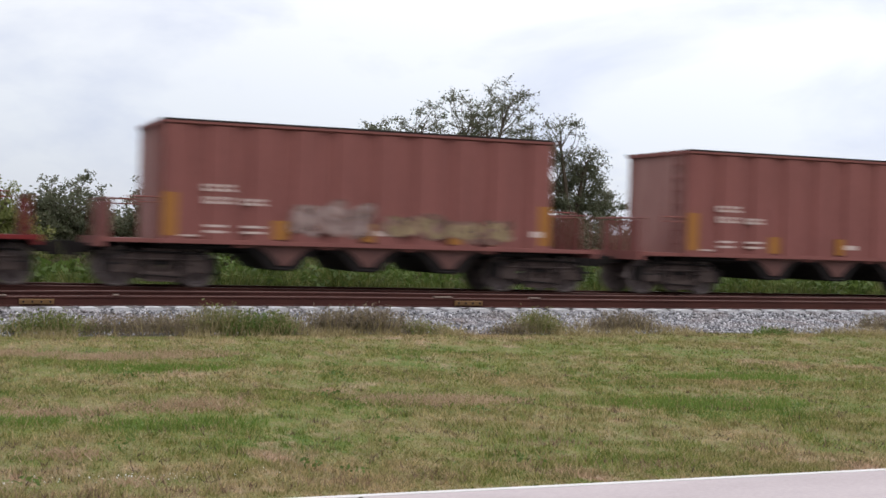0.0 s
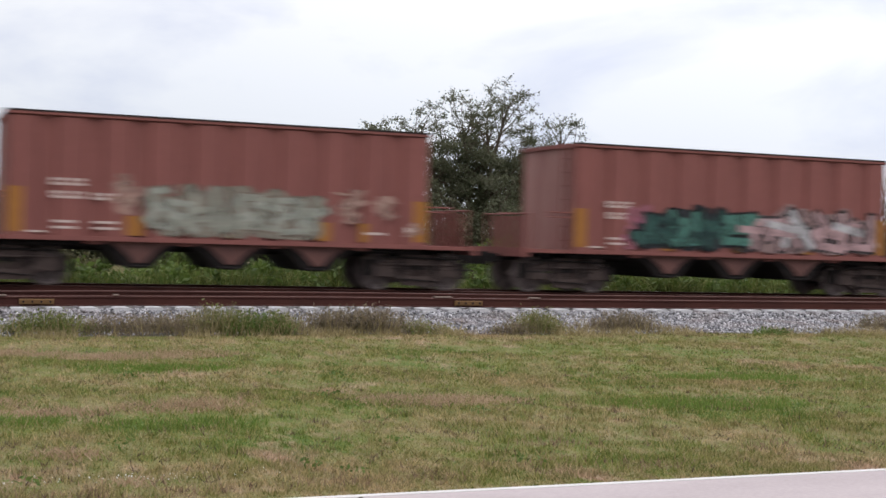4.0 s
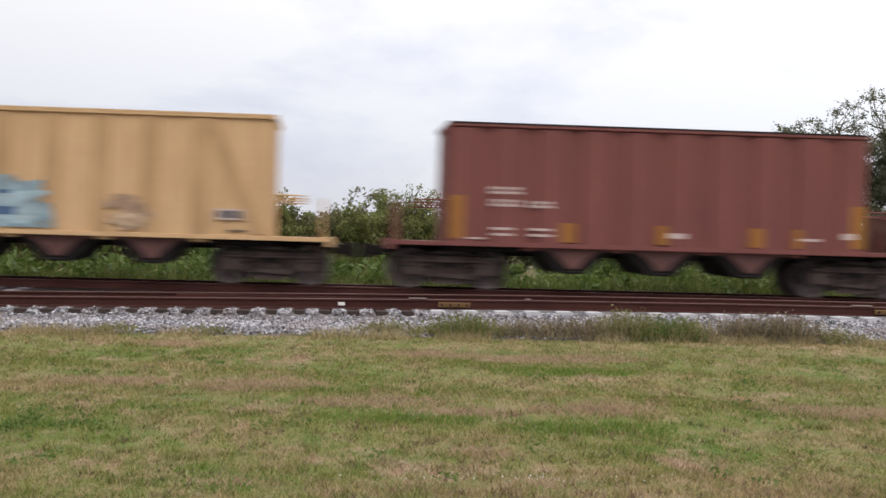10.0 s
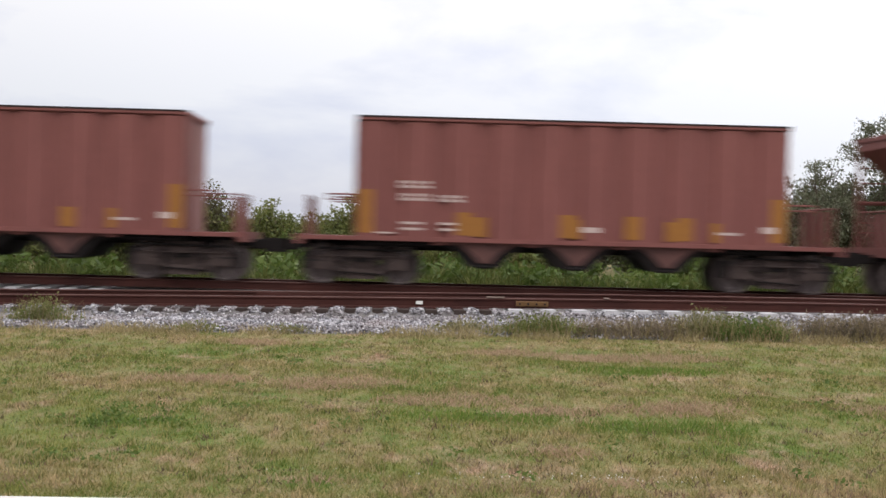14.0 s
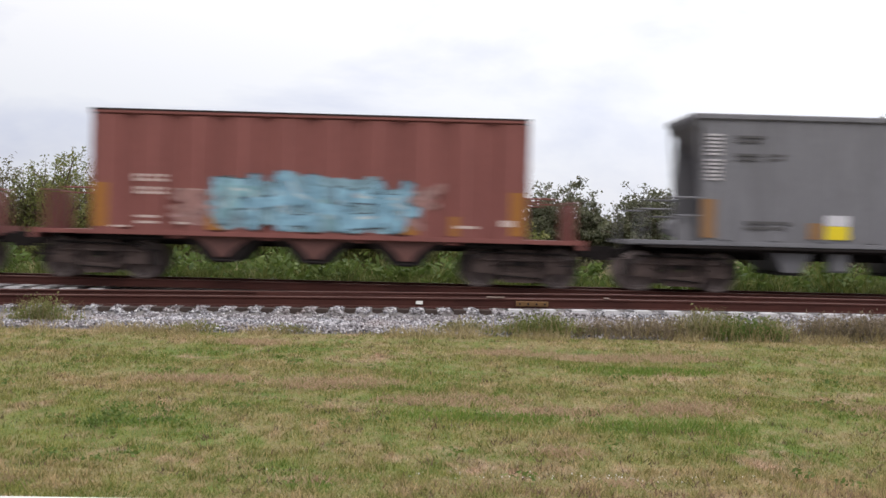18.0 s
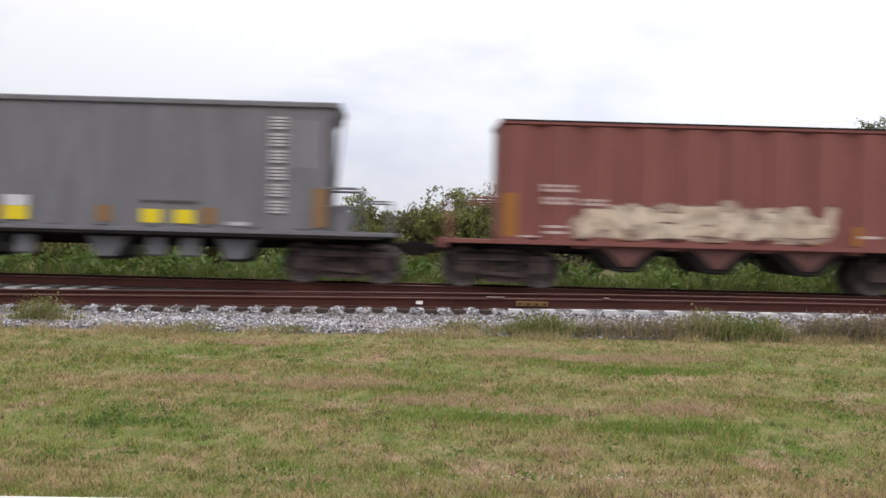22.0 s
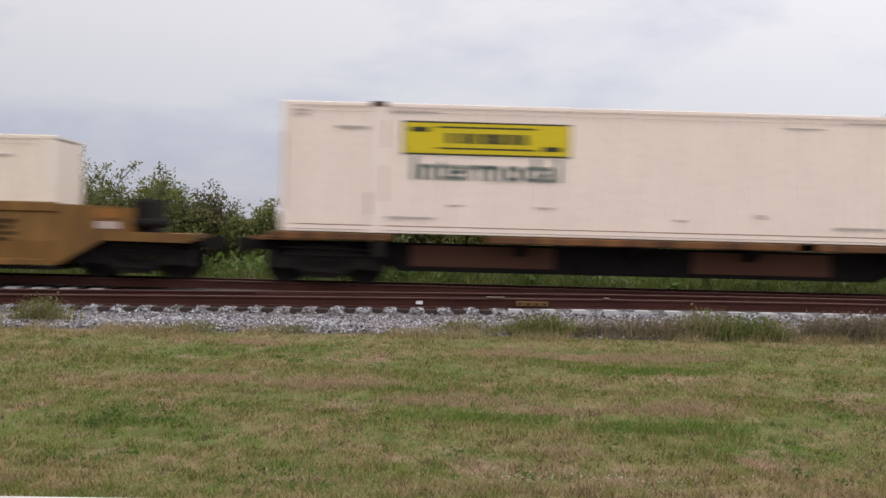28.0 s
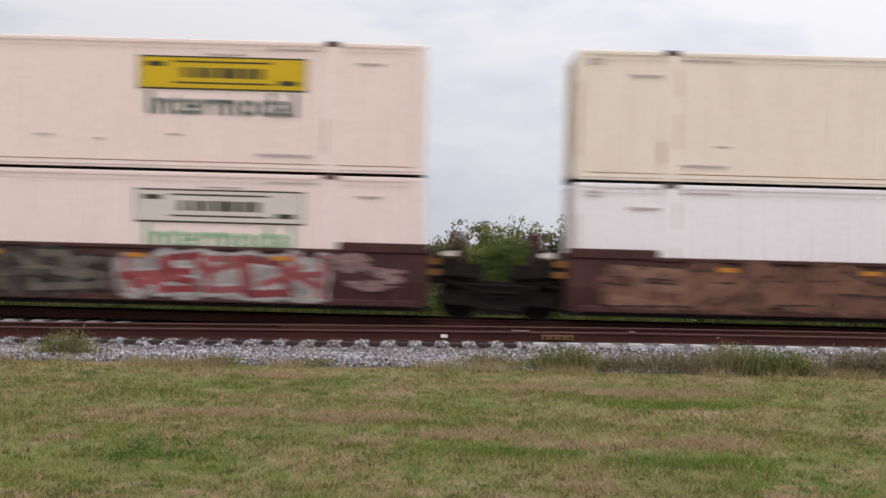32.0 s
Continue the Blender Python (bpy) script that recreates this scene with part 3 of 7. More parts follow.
for xx, w in ((1.72, 0.17), (10.5, 0.2), (3.86, 0.05), (12.6, 0.12)):
    part("plate", Shape().soft_box(-w, w, -0.05, 0.09, -0.012, 0.012, 0.005), flat("dull_plate_steel", (0.20, 0.15, 0.12)), track_near, "dull tan plate lying on the rail", at=on_rail(xx, 0.012))


# ---- plants ----
QUAD = [(0, 1, 2, 3)]
TRI = [(0, 1, 2)]


def blades(x, y, z, h, w, lean, r):
    """Single grass blades: thin upright triangles with a lean."""
    n = len(x)
    a = r.uniform(0, math.pi, n)
    dx, dy = np.cos(a) * w * 0.5, np.sin(a) * w * 0.5
    lx, ly = r.normal(0, 1, n) * lean * h, r.normal(0, 1, n) * lean * h
    return np.stack([np.stack([x - dx, y - dy, z], -1), np.stack([x + dx, y + dy, z], -1), np.stack([x + lx, y + ly, z + h], -1)], 1)


def leaves(points, size, r, droop=0.3):
    """Rhombic leaves at the given points, turned at random."""
    n = len(points)
    s = (size * r.uniform(0.6, 1.4, n))[:, None]
    d = r.normal(0, 1, (n, 3))
    d[:, 2] = d[:, 2] * 0.7 - droop
    d /= np.linalg.norm(d, axis=1)[:, None]
    e = np.cross(d, r.normal(0, 1, (n, 3)))
    e /= np.linalg.norm(e, axis=1)[:, None]
    p = np.asarray(points)
    return np.stack([p - d * s * 0.6, p + e * s * 0.3, p + d * s * 0.6, p - e * s * 0.3], 1)


def lawn(n, y0, y1, power, h0, h1, w):
    y = y0 + (y1 - y0) * rng.random(n) ** power
    x = rng.uniform(-0.40, 0.92, n) * y + rng.uniform(-1, 1, n)
    h = rng.uniform(h0, h1, n) * (0.75 + 0.45 * np.sin(x * 1.3 + 2.0 * y) * np.sin(0.7 * x - y) + 0.4 * np.sin(x * 5.1 + 3.1 * y) * np.sin(4.3 * x - 6.2 * y))
    return blades(x, y, ground_height(x, y) - 0.025, clamp(h, 0.02, 1), w, 0.55, rng)


turf = np.concatenate([lawn(190000, 8.80, 15.0, 1.15, 0.014, 0.046, 0.010), lawn(140000, 14.5, 23.3, 1.0, 0.014, 0.055, 0.016)])
tagged(new("grass", soup("grass", turf, TRI, GRASS_BLADE)), "short mown grass blades, green and straw-coloured", "grass", kind="stuff")

# small clumps that stand higher than the mown grass round them
n = 2600
cy = 8.95 + 14.2 * rng.random(n) ** 1.1
cx = rng.uniform(-0.40, 0.92, n) * cy
k = np.repeat(np.arange(n), 20)
x = cx[k] + rng.normal(0, 1, len(k)) * 0.055 * rng.uniform(0.6, 1.8, n)[k]
y = cy[k] + rng.normal(0, 1, len(k)) * 0.05
h = rng.uniform(0.03, 0.085, n)[k] * rng.uniform(0.6, 1.1, len(k))
tagged(new("grass_clumps", soup("grass_clumps", blades(x, y, ground_height(x, y) - 0.02, h, 0.013, 0.5, rng), TRI, GRASS_BLADE)), "small higher clumps of green and straw-coloured grass", "grass", kind="stuff")

STRAW = leafy("dry_straw_blade", [(0.17, 0.145, 0.06), (0.30, 0.240, 0.12), (0.44, 0.36, 0.20)], patch=0.4)
n = 15000
y = 22.80 + rng.normal(0, 0.28, n)
x = rng.uniform(-10, 24, n)
keep = np.sin(x * 1.1) + np.sin(x * 2.7 + 1) + np.sin(x * 5.3 + 2) + rng.normal(0, 0.6, n) > 0.35
x, y = x[keep], y[keep]
tagged(new("dry_grass", soup("dry_grass", blades(x, y, ground_height(x, y) - 0.02, rng.uniform(0.05, 0.20, len(x)), 0.02, 0.6, rng), TRI, STRAW)), "dry straw-coloured grass along the foot of the ballast", "dry grass", kind="stuff")

# tufts of dead grass standing out of the lawn, and small white flowers
n = 800
cx = np.array([1.95, 4.9, 5.6, 1.1, 0.55, 3.6, -2.7, 2.9, 5.35, 7.3])
cy = np.array([9.1, 9.7, 9.3, 9.15, 9.3, 9.2, 9.25, 9.25, 10.6, 10.0])
k = rng.integers(0, len(cx), n)
x, y = cx[k] + rng.normal(0, 0.22, n), cy[k] + rng.normal(0, 0.12, n)
TUFT = leafy("dead_tuft_blade", [(0.13, 0.075, 0.05), (0.24, 0.155, 0.10), (0.33, 0.25, 0.15)], patch=0.2)
tagged(new("dead_grass_tufts", soup("dead_grass_tufts", blades(x, y, ground_height(x, y) - 0.02, rng.uniform(0.03, 0.10, n), 0.010, 0.6, rng), TRI, TUFT)), "reddish-brown dead grass tufts in the lawn", "grass tuft", kind="stuff")
n = 110
x = np.concatenate([rng.normal(1.9, 0.7, n // 2), rng.normal(1.0, 1.0, n // 2)])
y = 9.28 + np.abs(rng.normal(0, 0.14, n))
pts = np.stack([x, y, 0.03 + rng.uniform(0.02, 0.05, n)], -1)
tagged(new("white_flowers", soup("white_flowers", leaves(pts, 0.011, rng, 0), QUAD, flat("white_petal", (0.75, 0.73, 0.70)))), "tiny white clover flowers near the road edge", "flowers", kind="stuff")


# small dark dead clumps and pale standing stalks scattered over the lawn, and low broad-leaved weeds
def scattered(n, each, spread, h0, h1, w, lean):
    cy = 9.0 + 13.6 * rng.random(n) ** 1.15
    cx = rng.uniform(-0.40, 0.92, n) * cy
    k = np.repeat(np.arange(n), each)
    x, y = cx[k] + rng.normal(0, spread, len(k)), cy[k] + rng.normal(0, spread, len(k))
    return blades(x, y, ground_height(x, y) - 0.015, rng.uniform(h0, h1, len(k)) * rng.uniform(0.6, 1.3, n)[k], w, lean, rng)


DEAD = leafy("dead_clump_blade", [(0.055, 0.040, 0.024), (0.12, 0.080, 0.050), (0.20, 0.13, 0.085)], patch=0.2)
tagged(new("dead_clumps", soup("dead_clumps", scattered(900, 9, 0.045, 0.02, 0.06, 0.012, 0.8), TRI, DEAD)), "small dark dead clumps in the lawn", "grass tuft", kind="stuff")
tagged(new("standing_stalks", soup("standing_stalks", scattered(1500, 4, 0.05, 0.05, 0.13, 0.007, 0.35), TRI, STRAW)), "pale dry stalks standing out of the lawn", "dry grass", kind="stuff")
n = 60
cy = 9.4 + 9.0 * rng.random(n)
cx = rng.uniform(-0.36, 0.88, n) * cy
cx[:14], cy[:14] = -2.55 + rng.normal(0, 0.22, 14), 12.3 + rng.normal(0, 0.3, 14)
k = np.repeat(np.arange(n), 26)
pts = np.stack([cx[k] + rng.normal(0, 0.07, len(k)), cy[k] + rng.normal(0, 0.07, len(k)), 0.02 + rng.uniform(0.0, 0.05, len(k))], -1)
pts[:, 2] += ground_height(pts[:, 0], pts[:, 1])
tagged(new("broadleaf_weeds", soup("broadleaf_weeds", leaves(pts, 0.035, rng, 0), QUAD, LEAF_BRIGHT)), "low bright green broad-leaved weeds in the lawn", "weeds", kind="stuff")


# bare dry patches and lush ones in the lawn: x, y, half width, half depth
DRY_PATCHES = [(5.4, 13.3, 0.95, 0.55), (-2.35, 21.0, 0.6, 0.5), (1.65, 20.2, 0.8, 0.5), (2.7, 19.5, 0.7, 0.5), (-0.8, 15.2, 0.8, 0.5), (0.5, 13.9, 0.8, 0.4),
               (1.4, 13.2, 0.6, 0.3), (2.7, 13.4, 0.7, 0.4), (-2.4, 15.5, 0.7, 0.4), (1.55, 9.6, 0.3, 0.12), (-0.66, 9.5, 0.25, 0.1), (1.24, 10.8, 0.35, 0.2), (3.6, 19.8, 1.2, 0.5)]
LUSH_PATCHES = [(0.8, 12.7, 0.9, 0.35), (2.4, 12.3, 0.8, 0.4), (8.2, 12.6, 1.3, 0.7), (-2.4, 12.2, 0.5, 0.25), (3.2, 17.5, 1.0, 0.5), (10.5, 15.5, 1.2, 0.7)]


def patches(spots, density, h0, h1, w, lean):
    out_b = []
    for px, py, rx, ry in spots:
        n = int(density * rx * ry)
        a, q = rng.uniform(0, 6.283, n), rng.random(n) ** 0.65
        x = px + rx * q * np.cos(a) + rng.normal(0, 0.08, n)
        y = py + ry * q * np.sin(a) + rng.normal(0, 0.06, n)
        out_b.append(blades(x, y, ground_height(x, y) - 0.015, rng.uniform(h0, h1, n), w, lean, rng))
    return np.concatenate(out_b)


THATCH = leafy("dry_thatch_blade", [(0.28, 0.185, 0.115), (0.37, 0.260, 0.165), (0.45, 0.335, 0.220)], translucent=0.5, patch=0.3)
LUSH = leafy("lush_grass_blade", [(0.085, 0.140, 0.020), (0.122, 0.188, 0.030), (0.175, 0.235, 0.048)], translucent=0.4, patch=0.3)
tagged(new("dry_thatch", soup("dry_thatch", patches(DRY_PATCHES, 2600, 0.03, 0.065, 0.016, 0.9), TRI, THATCH)), "reddish dry thatch in bare patches of the lawn", "dry grass", kind="stuff")
tagged(new("lush_grass", soup("lush_grass", patches(LUSH_PATCHES, 2000, 0.03, 0.075, 0.015, 0.5), TRI, LUSH)), "lush bright green grass in patches of the lawn", "grass", kind="stuff")


def weed(name, x, y, w, h, count, mat, seed, label):
    """A weedy clump: leafy stalks fanning out of one foot."""
    r = np.random.default_rng(seed)
    n = count // 3
    px, py = r.normal(0, w * 0.32, n), r.normal(0, 0.16, n)
    z0 = float(bed_height(np.array(x), np.array(float(y))))
    z0 = max(z0, float(ground_height(x, y))) - 0.02
    hh = h * r.uniform(0.45, 1.05, n) * np.exp(-(px / (w * 0.62)) ** 2)
    stalk = blades(px, py, np.zeros(n), hh, 0.018, 0.30, r)
    root = tagged(new(name), label, "weeds", group="weeds along the ballast")
    root.location = (x, y, z0)
    tagged(part("stalk_tuft", soup("stalk_tuft", stalk, TRI, mat), None, root), kind="stuff")
    q = count // 5
    dry = blades(r.normal(0, w * 0.36, q), r.normal(0, 0.18, q), np.zeros(q), h * r.uniform(0.3, 0.95, q), 0.016, 0.35, r)
    tagged(part("straw_tuft", soup("straw_tuft", dry, TRI, STRAW), None, root, "dry straw-coloured stalks"), kind="stuff")
    m = count
    j = r.integers(0, n, m)
    f = r.uniform(0.25, 1.0, m)
    tip = stalk[:, 2]
    foot = (stalk[:, 0] + stalk[:, 1]) / 2
    p = foot[j] + (tip[j] - foot[j]) * f[:, None] + r.normal(0, 0.025, (m, 3))
    p[:, 2] = np.maximum(p[:, 2], 0.01)
    tagged(part("foliage", soup("foliage", leaves(p, 0.045, r), QUAD, mat), None, root), kind="stuff")
    return root


LEAF_PURPLE = leafy("purplish_weed_leaf", [(0.085, 0.072, 0.045), (0.155, 0.125, 0.085), (0.225, 0.175, 0.125), (0.15, 0.155, 0.07)], patch=0.4)
WEEDS = [(-6.3, 23.9, 0.9, 0.42, 700, LEAF_WEED), (1.0, 23.6, 0.9, 0.22, 450, LEAF_WEED), (2.35, 23.5, 1.3, 0.36, 1200, LEAF_BUSH),
         (3.5, 23.5, 1.3, 0.30, 900, LEAF_PURPLE), (4.4, 23.5, 1.2, 0.34, 900, LEAF_PURPLE), (5.25, 23.5, 1.2, 0.46, 1300, LEAF_WEED), (5.9, 23.4, 0.9, 0.38, 800, LEAF_BRIGHT),
         (6.25, 23.5, 0.8, 0.36, 700, LEAF_WEED), (7.3, 23.5, 1.1, 0.42, 1100, LEAF_PURPLE), (8.0, 23.5, 1.2, 0.46, 1300, LEAF_PURPLE), (9.0, 23.4, 0.9, 0.25, 500, LEAF_WEED),
         (11.35, 23.5, 0.8, 0.42, 900, LEAF_WEED), (10.7, 23.3, 0.7, 0.22, 350, LEAF_PURPLE), (13.2, 23.6, 1.3, 0.38, 1100, LEAF_PURPLE), (19.6, 23.7, 1.0, 0.30, 700, LEAF_PURPLE),
         (16.3, 22.9, 0.5, 0.12, 350, LEAF_BRIGHT), (-2.0, 23.3, 0.7, 0.14, 260, LEAF_WEED), (-3.5, 23.3, 0.8, 0.16, 260, LEAF_WEED)]
for i, (x, y, w, h, c, mat) in enumerate(WEEDS):
    tone = {"weed_leaf": "green", "purplish_weed_leaf": "purplish-brown", "shrub_leaf": "dark green", "bright_green_leaf": "bright green"}[mat.name]
    weed("weed_clump", x, y - 0.3, w * 1.15, h * 1.2, int(c * 1.2), mat, 30 + i, tone + " straggly weeds at the foot of the ballast")

# tall rank grass behind the far track
n = 62000
y = rng.uniform(35.2, 39.5, n)
x = rng.uniform(-0.42, 0.95, n) * y
shag = 0.70 + 0.30 * np.sin(x * 0.9 + 1.0) * np.sin(x * 0.37) + 0.38 * np.sin(x * 3.3 + 2.2 * y) * np.sin(2.1 * x - 1.7 * y) + 0.2 * np.sin(x * 7.9 - 3.0 * y)
h = rng.uniform(0.25, 1.0, n) * clamp(shag * 1.1 - 0.1, 0.15, 1.5) + 0.12 * (y - 35.2) / 4
gap = np.sin(x * 1.9 + 0.8 * y) + np.sin(x * 4.7 - 1.3 * y + 2) + 0.7 * np.sin(x * 0.6) + rng.normal(0, 0.5, n)
x, y, h = x[gap > -0.25], y[gap > -0.25], h[gap > -0.25]
n = 26000
fx, fy = rng.uniform(-0.42, 0.95, n) * 35.6, rng.uniform(34.9, 36.4, n)
tuft_h = 0.55 + 0.45 * np.sin(fx * 2.3 + 1.1 * fy) * np.sin(fx * 0.9 + 0.4)
keep = rng.random(n) < tuft_h
fx, fy, fh = fx[keep], fy[keep], (rng.uniform(0.25, 0.95, n) * (0.35 + 0.7 * tuft_h))[keep]
tall = np.concatenate([blades(x, y, np.zeros(len(x)) - 0.03, h, 0.05, 0.6, rng), blades(fx, fy, np.zeros(len(fx)) - 0.03, fh, 0.034, 0.42, rng)])
m = 900
cy = rng.uniform(35.3, 39.0, m)
centre = np.stack([rng.uniform(-0.42, 0.95, m) * cy, cy, rng.uniform(0.1, 0.85, m)], -1)
k = np.repeat(np.arange(m), 24)
spot = centre[k] + rng.normal(0, 1, (len(k), 3)) * np.array([0.20, 0.15, 0.15]) * rng.uniform(0.5, 1.6, m)[k][:, None]
spot[:, 2] = clamp(spot[:, 2], 0.03, 1.35)
pl = leaves(spot, rng.uniform(0.09, 0.24, m)[k], rng, 0.4)
tagged(new("rank_grass", soup("rank_grass", tall, TRI, LEAF_TALL)), "tall rank green grass behind the far track", "tall grass", kind="stuff")
tagged(new("vine_leaves", soup("vine_leaves", pl, QUAD, LEAF_BRIGHT)), "broad bright green leaves of creepers in the tall grass", "creepers", kind="stuff")


def woody(name, x, y, h, spread, count, leaf, mat, seed, label, category="shrub", limbs=7, bare=0.25, group="", z_low=0.12, fill=0.35, shoots=40):
    """A shrub or tree: tapered limbs that fork, and a crown of loose leaf clumps with gaps."""
    r = np.random.default_rng(seed)
    rr = random.Random(seed)
    root = tagged(new(name), label, category, group=group)
    root.location = (x, y, -0.03)
    wood = Shape()
    tips = []

    def grow(p, d, length, rad, depth):
        q = p + d * length
        wood.tube(p, q, rad, rad * 0.62, 6 if depth else 8, caps=False)
        if depth >= 3 or length < 0.12 * h * 0.5:
            tips.append(q)
            return
        if depth >= 1:
            tips.append(q)
            tips.append(p.lerp(q, 0.55))
        for _ in range(rr.choice((2, 3, 3))):
            nd = (d + Vector((rr.gauss(0, 0.55) * spread / h * 1.3, rr.gauss(0, 0.45), rr.gauss(0.10, 0.30)))).normalized()
            grow(p.lerp(q, rr.uniform(0.65, 1.0)), nd, length * rr.uniform(0.55, 0.85), rad * 0.6, depth + 1)

    for i in range(limbs):
        out_d = Vector((rr.gauss(0, 0.45) * spread / h, rr.gauss(0, 0.3), rr.uniform(0.8, 1.3))).normalized()
        base = Vector((rr.gauss(0, 0.04) * spread, rr.gauss(0, 0.04) * spread, 0))
        grow(base, out_d, h * rr.uniform(0.24, 0.42), 0.018 * h ** 0.8, 0)
    tips_a = np.array([tuple(t) for t in tips])
    keep = tips_a[:, 2] > h * z_low
    tips_a = tips_a[keep] if keep.sum() > 4 else tips_a
    scale_z = h / max(1e-3, tips_a[:, 2].max() * 1.03)
    wood.v = [(a, b, c * scale_z) for a, b, c in wood.v]
    tips_a[:, 2] *= scale_z
    shoot_pts = []
    for i in range(shoots):
        foot = Vector(tips_a[r.integers(0, len(tips_a))])
        if foot.z < h * 0.55:
            continue
        tip = foot + Vector((rr.gauss(0, 0.14), rr.gauss(0, 0.14), rr.uniform(0.12, 0.34))) * (0.5 + 0.16 * h)
        wood.tube(foot, tip, 0.010, 0.004, 4, caps=False)
        f = r.random(rr.randrange(8, 20))[:, None] ** 0.7
        shoot_pts.append(np.array(foot) + (np.array(tip) - np.array(foot)) * f + r.normal(0, 0.035, (len(f), 3)))
    part("branchwork", wood, BARK, root, "grey-brown forking limbs")
    j = np.minimum((len(tips_a) * r.random(count) ** 1.5).astype(int), len(tips_a) - 1)
    inner = np.where(r.random(count) < fill, r.uniform(0.30, 1.0, count), 1.0)[:, None]
    p = tips_a[j] * inner + r.normal(0, 0.72, (count, 3)) * np.array([0.034, 0.034, 0.025]) * (h + spread) * (0.5 + bare)
    p[:, 2] = clamp(p[:, 2], 0.05, h * 1.02)
    if shoot_pts:
        p = np.concatenate([p] + shoot_pts)
    tagged(part("crown", soup("crown", leaves(p, leaf, r), QUAD, mat), None, root), kind="stuff")
    return root


# the hedge of shrubs behind the train, from one end of the view to the other
hedge = [(-17.5, 42, 3.0, 3.0), (-15.0, 43, 2.6, 2.6), (-12.6, 42, 3.9, 2.6), (-11.0, 42, 4.0, 2.4), (-9.4, 43, 3.8, 2.8), (-7.7, 42, 3.6, 2.6), (-6.1, 43, 3.2, 2.6),
         (-4.4, 42, 2.7, 2.4), (-2.7, 42, 2.6, 2.4), (-1.2, 42, 2.9, 2.0), (0.1, 43, 3.2, 1.7), (1.3, 42, 3.1, 1.9), (2.5, 43, 3.4, 1.9), (3.6, 41, 2.1, 2.0)]
for i, (x, y, h, w) in enumerate(hedge):
    mat = (LEAF_BUSH, LEAF_BUSH, LEAF_DRY, LEAF_BUSH)[i % 4]
    tone = "brown-tinged" if mat is LEAF_DRY else "green"
    woody("shrub", x, y, h, w, 17000, 0.085, mat, 100 + i, tone + " leafy shrub in the thicket behind the tracks", limbs=12, bare=0.25, group="thicket behind the tracks", z_low=0.0, fill=0.5)
dark = [(4.6, 46, 3.55, 2.2), (6.1, 46, 2.9, 1.7), (7.6, 45, 3.2, 1.7), (8.9, 45, 3.6, 2.2), (10.6, 46, 2.7, 2.2), (12.4, 46, 3.0, 2.4), (14.6, 49, 4.3, 2.4), (16.0, 49.5, 5.4, 2.8), (17.8, 50, 4.8, 3.0), (13.3, 48, 3.4, 2.0),
        (33.5, 50, 3.4, 2.6), (36.5, 51, 3.6, 3.0), (39.8, 51, 4.6, 3.4), (42.6, 52, 5.2, 3.4), (30.6, 48, 2.4, 2.2)]
for i, (x, y, h, w) in enumerate(dark):
    woody("small_tree", x, y, h, w, 22000, 0.095, LEAF_DARK, 200 + i, "dark olive small tree beyond the tracks", "tree", limbs=9, bare=0.2, group="dark trees beyond the tracks", z_low=0.0, fill=0.5)
under = [(-14, 40.5), (-10, 40.5), (-6.6, 40.2), (-3.3, 40.3), (0.4, 40.3), (4.9, 40.8), (8.4, 41), (11.8, 41.5), (15.2, 42), (19.2, 42), (23.0, 43), (27.2, 43.5), (31.2, 44), (35.5, 44), (13.5, 43), (17.2, 44), (21.2, 44.5), (25.2, 45), (29.2, 45)]
for i, (x, y) in enumerate(under):
    mat = (LEAF_BRIGHT, LEAF_BUSH, LEAF_DRY)[i % 3]
    tone = {"bright_green_leaf": "bright green", "shrub_leaf": "dull green", "brownish_shrub_leaf": "brownish"}[mat.name]
    woody("low_bush", x, y, 1.55 + 0.4 * math.sin(i * 2.3), 3.4, 6000, 0.085, mat, 300 + i, tone + " low spreading bush behind the rank grass", "bush", limbs=12, bare=0.25, group="low bushes behind the tracks", z_low=0.0)

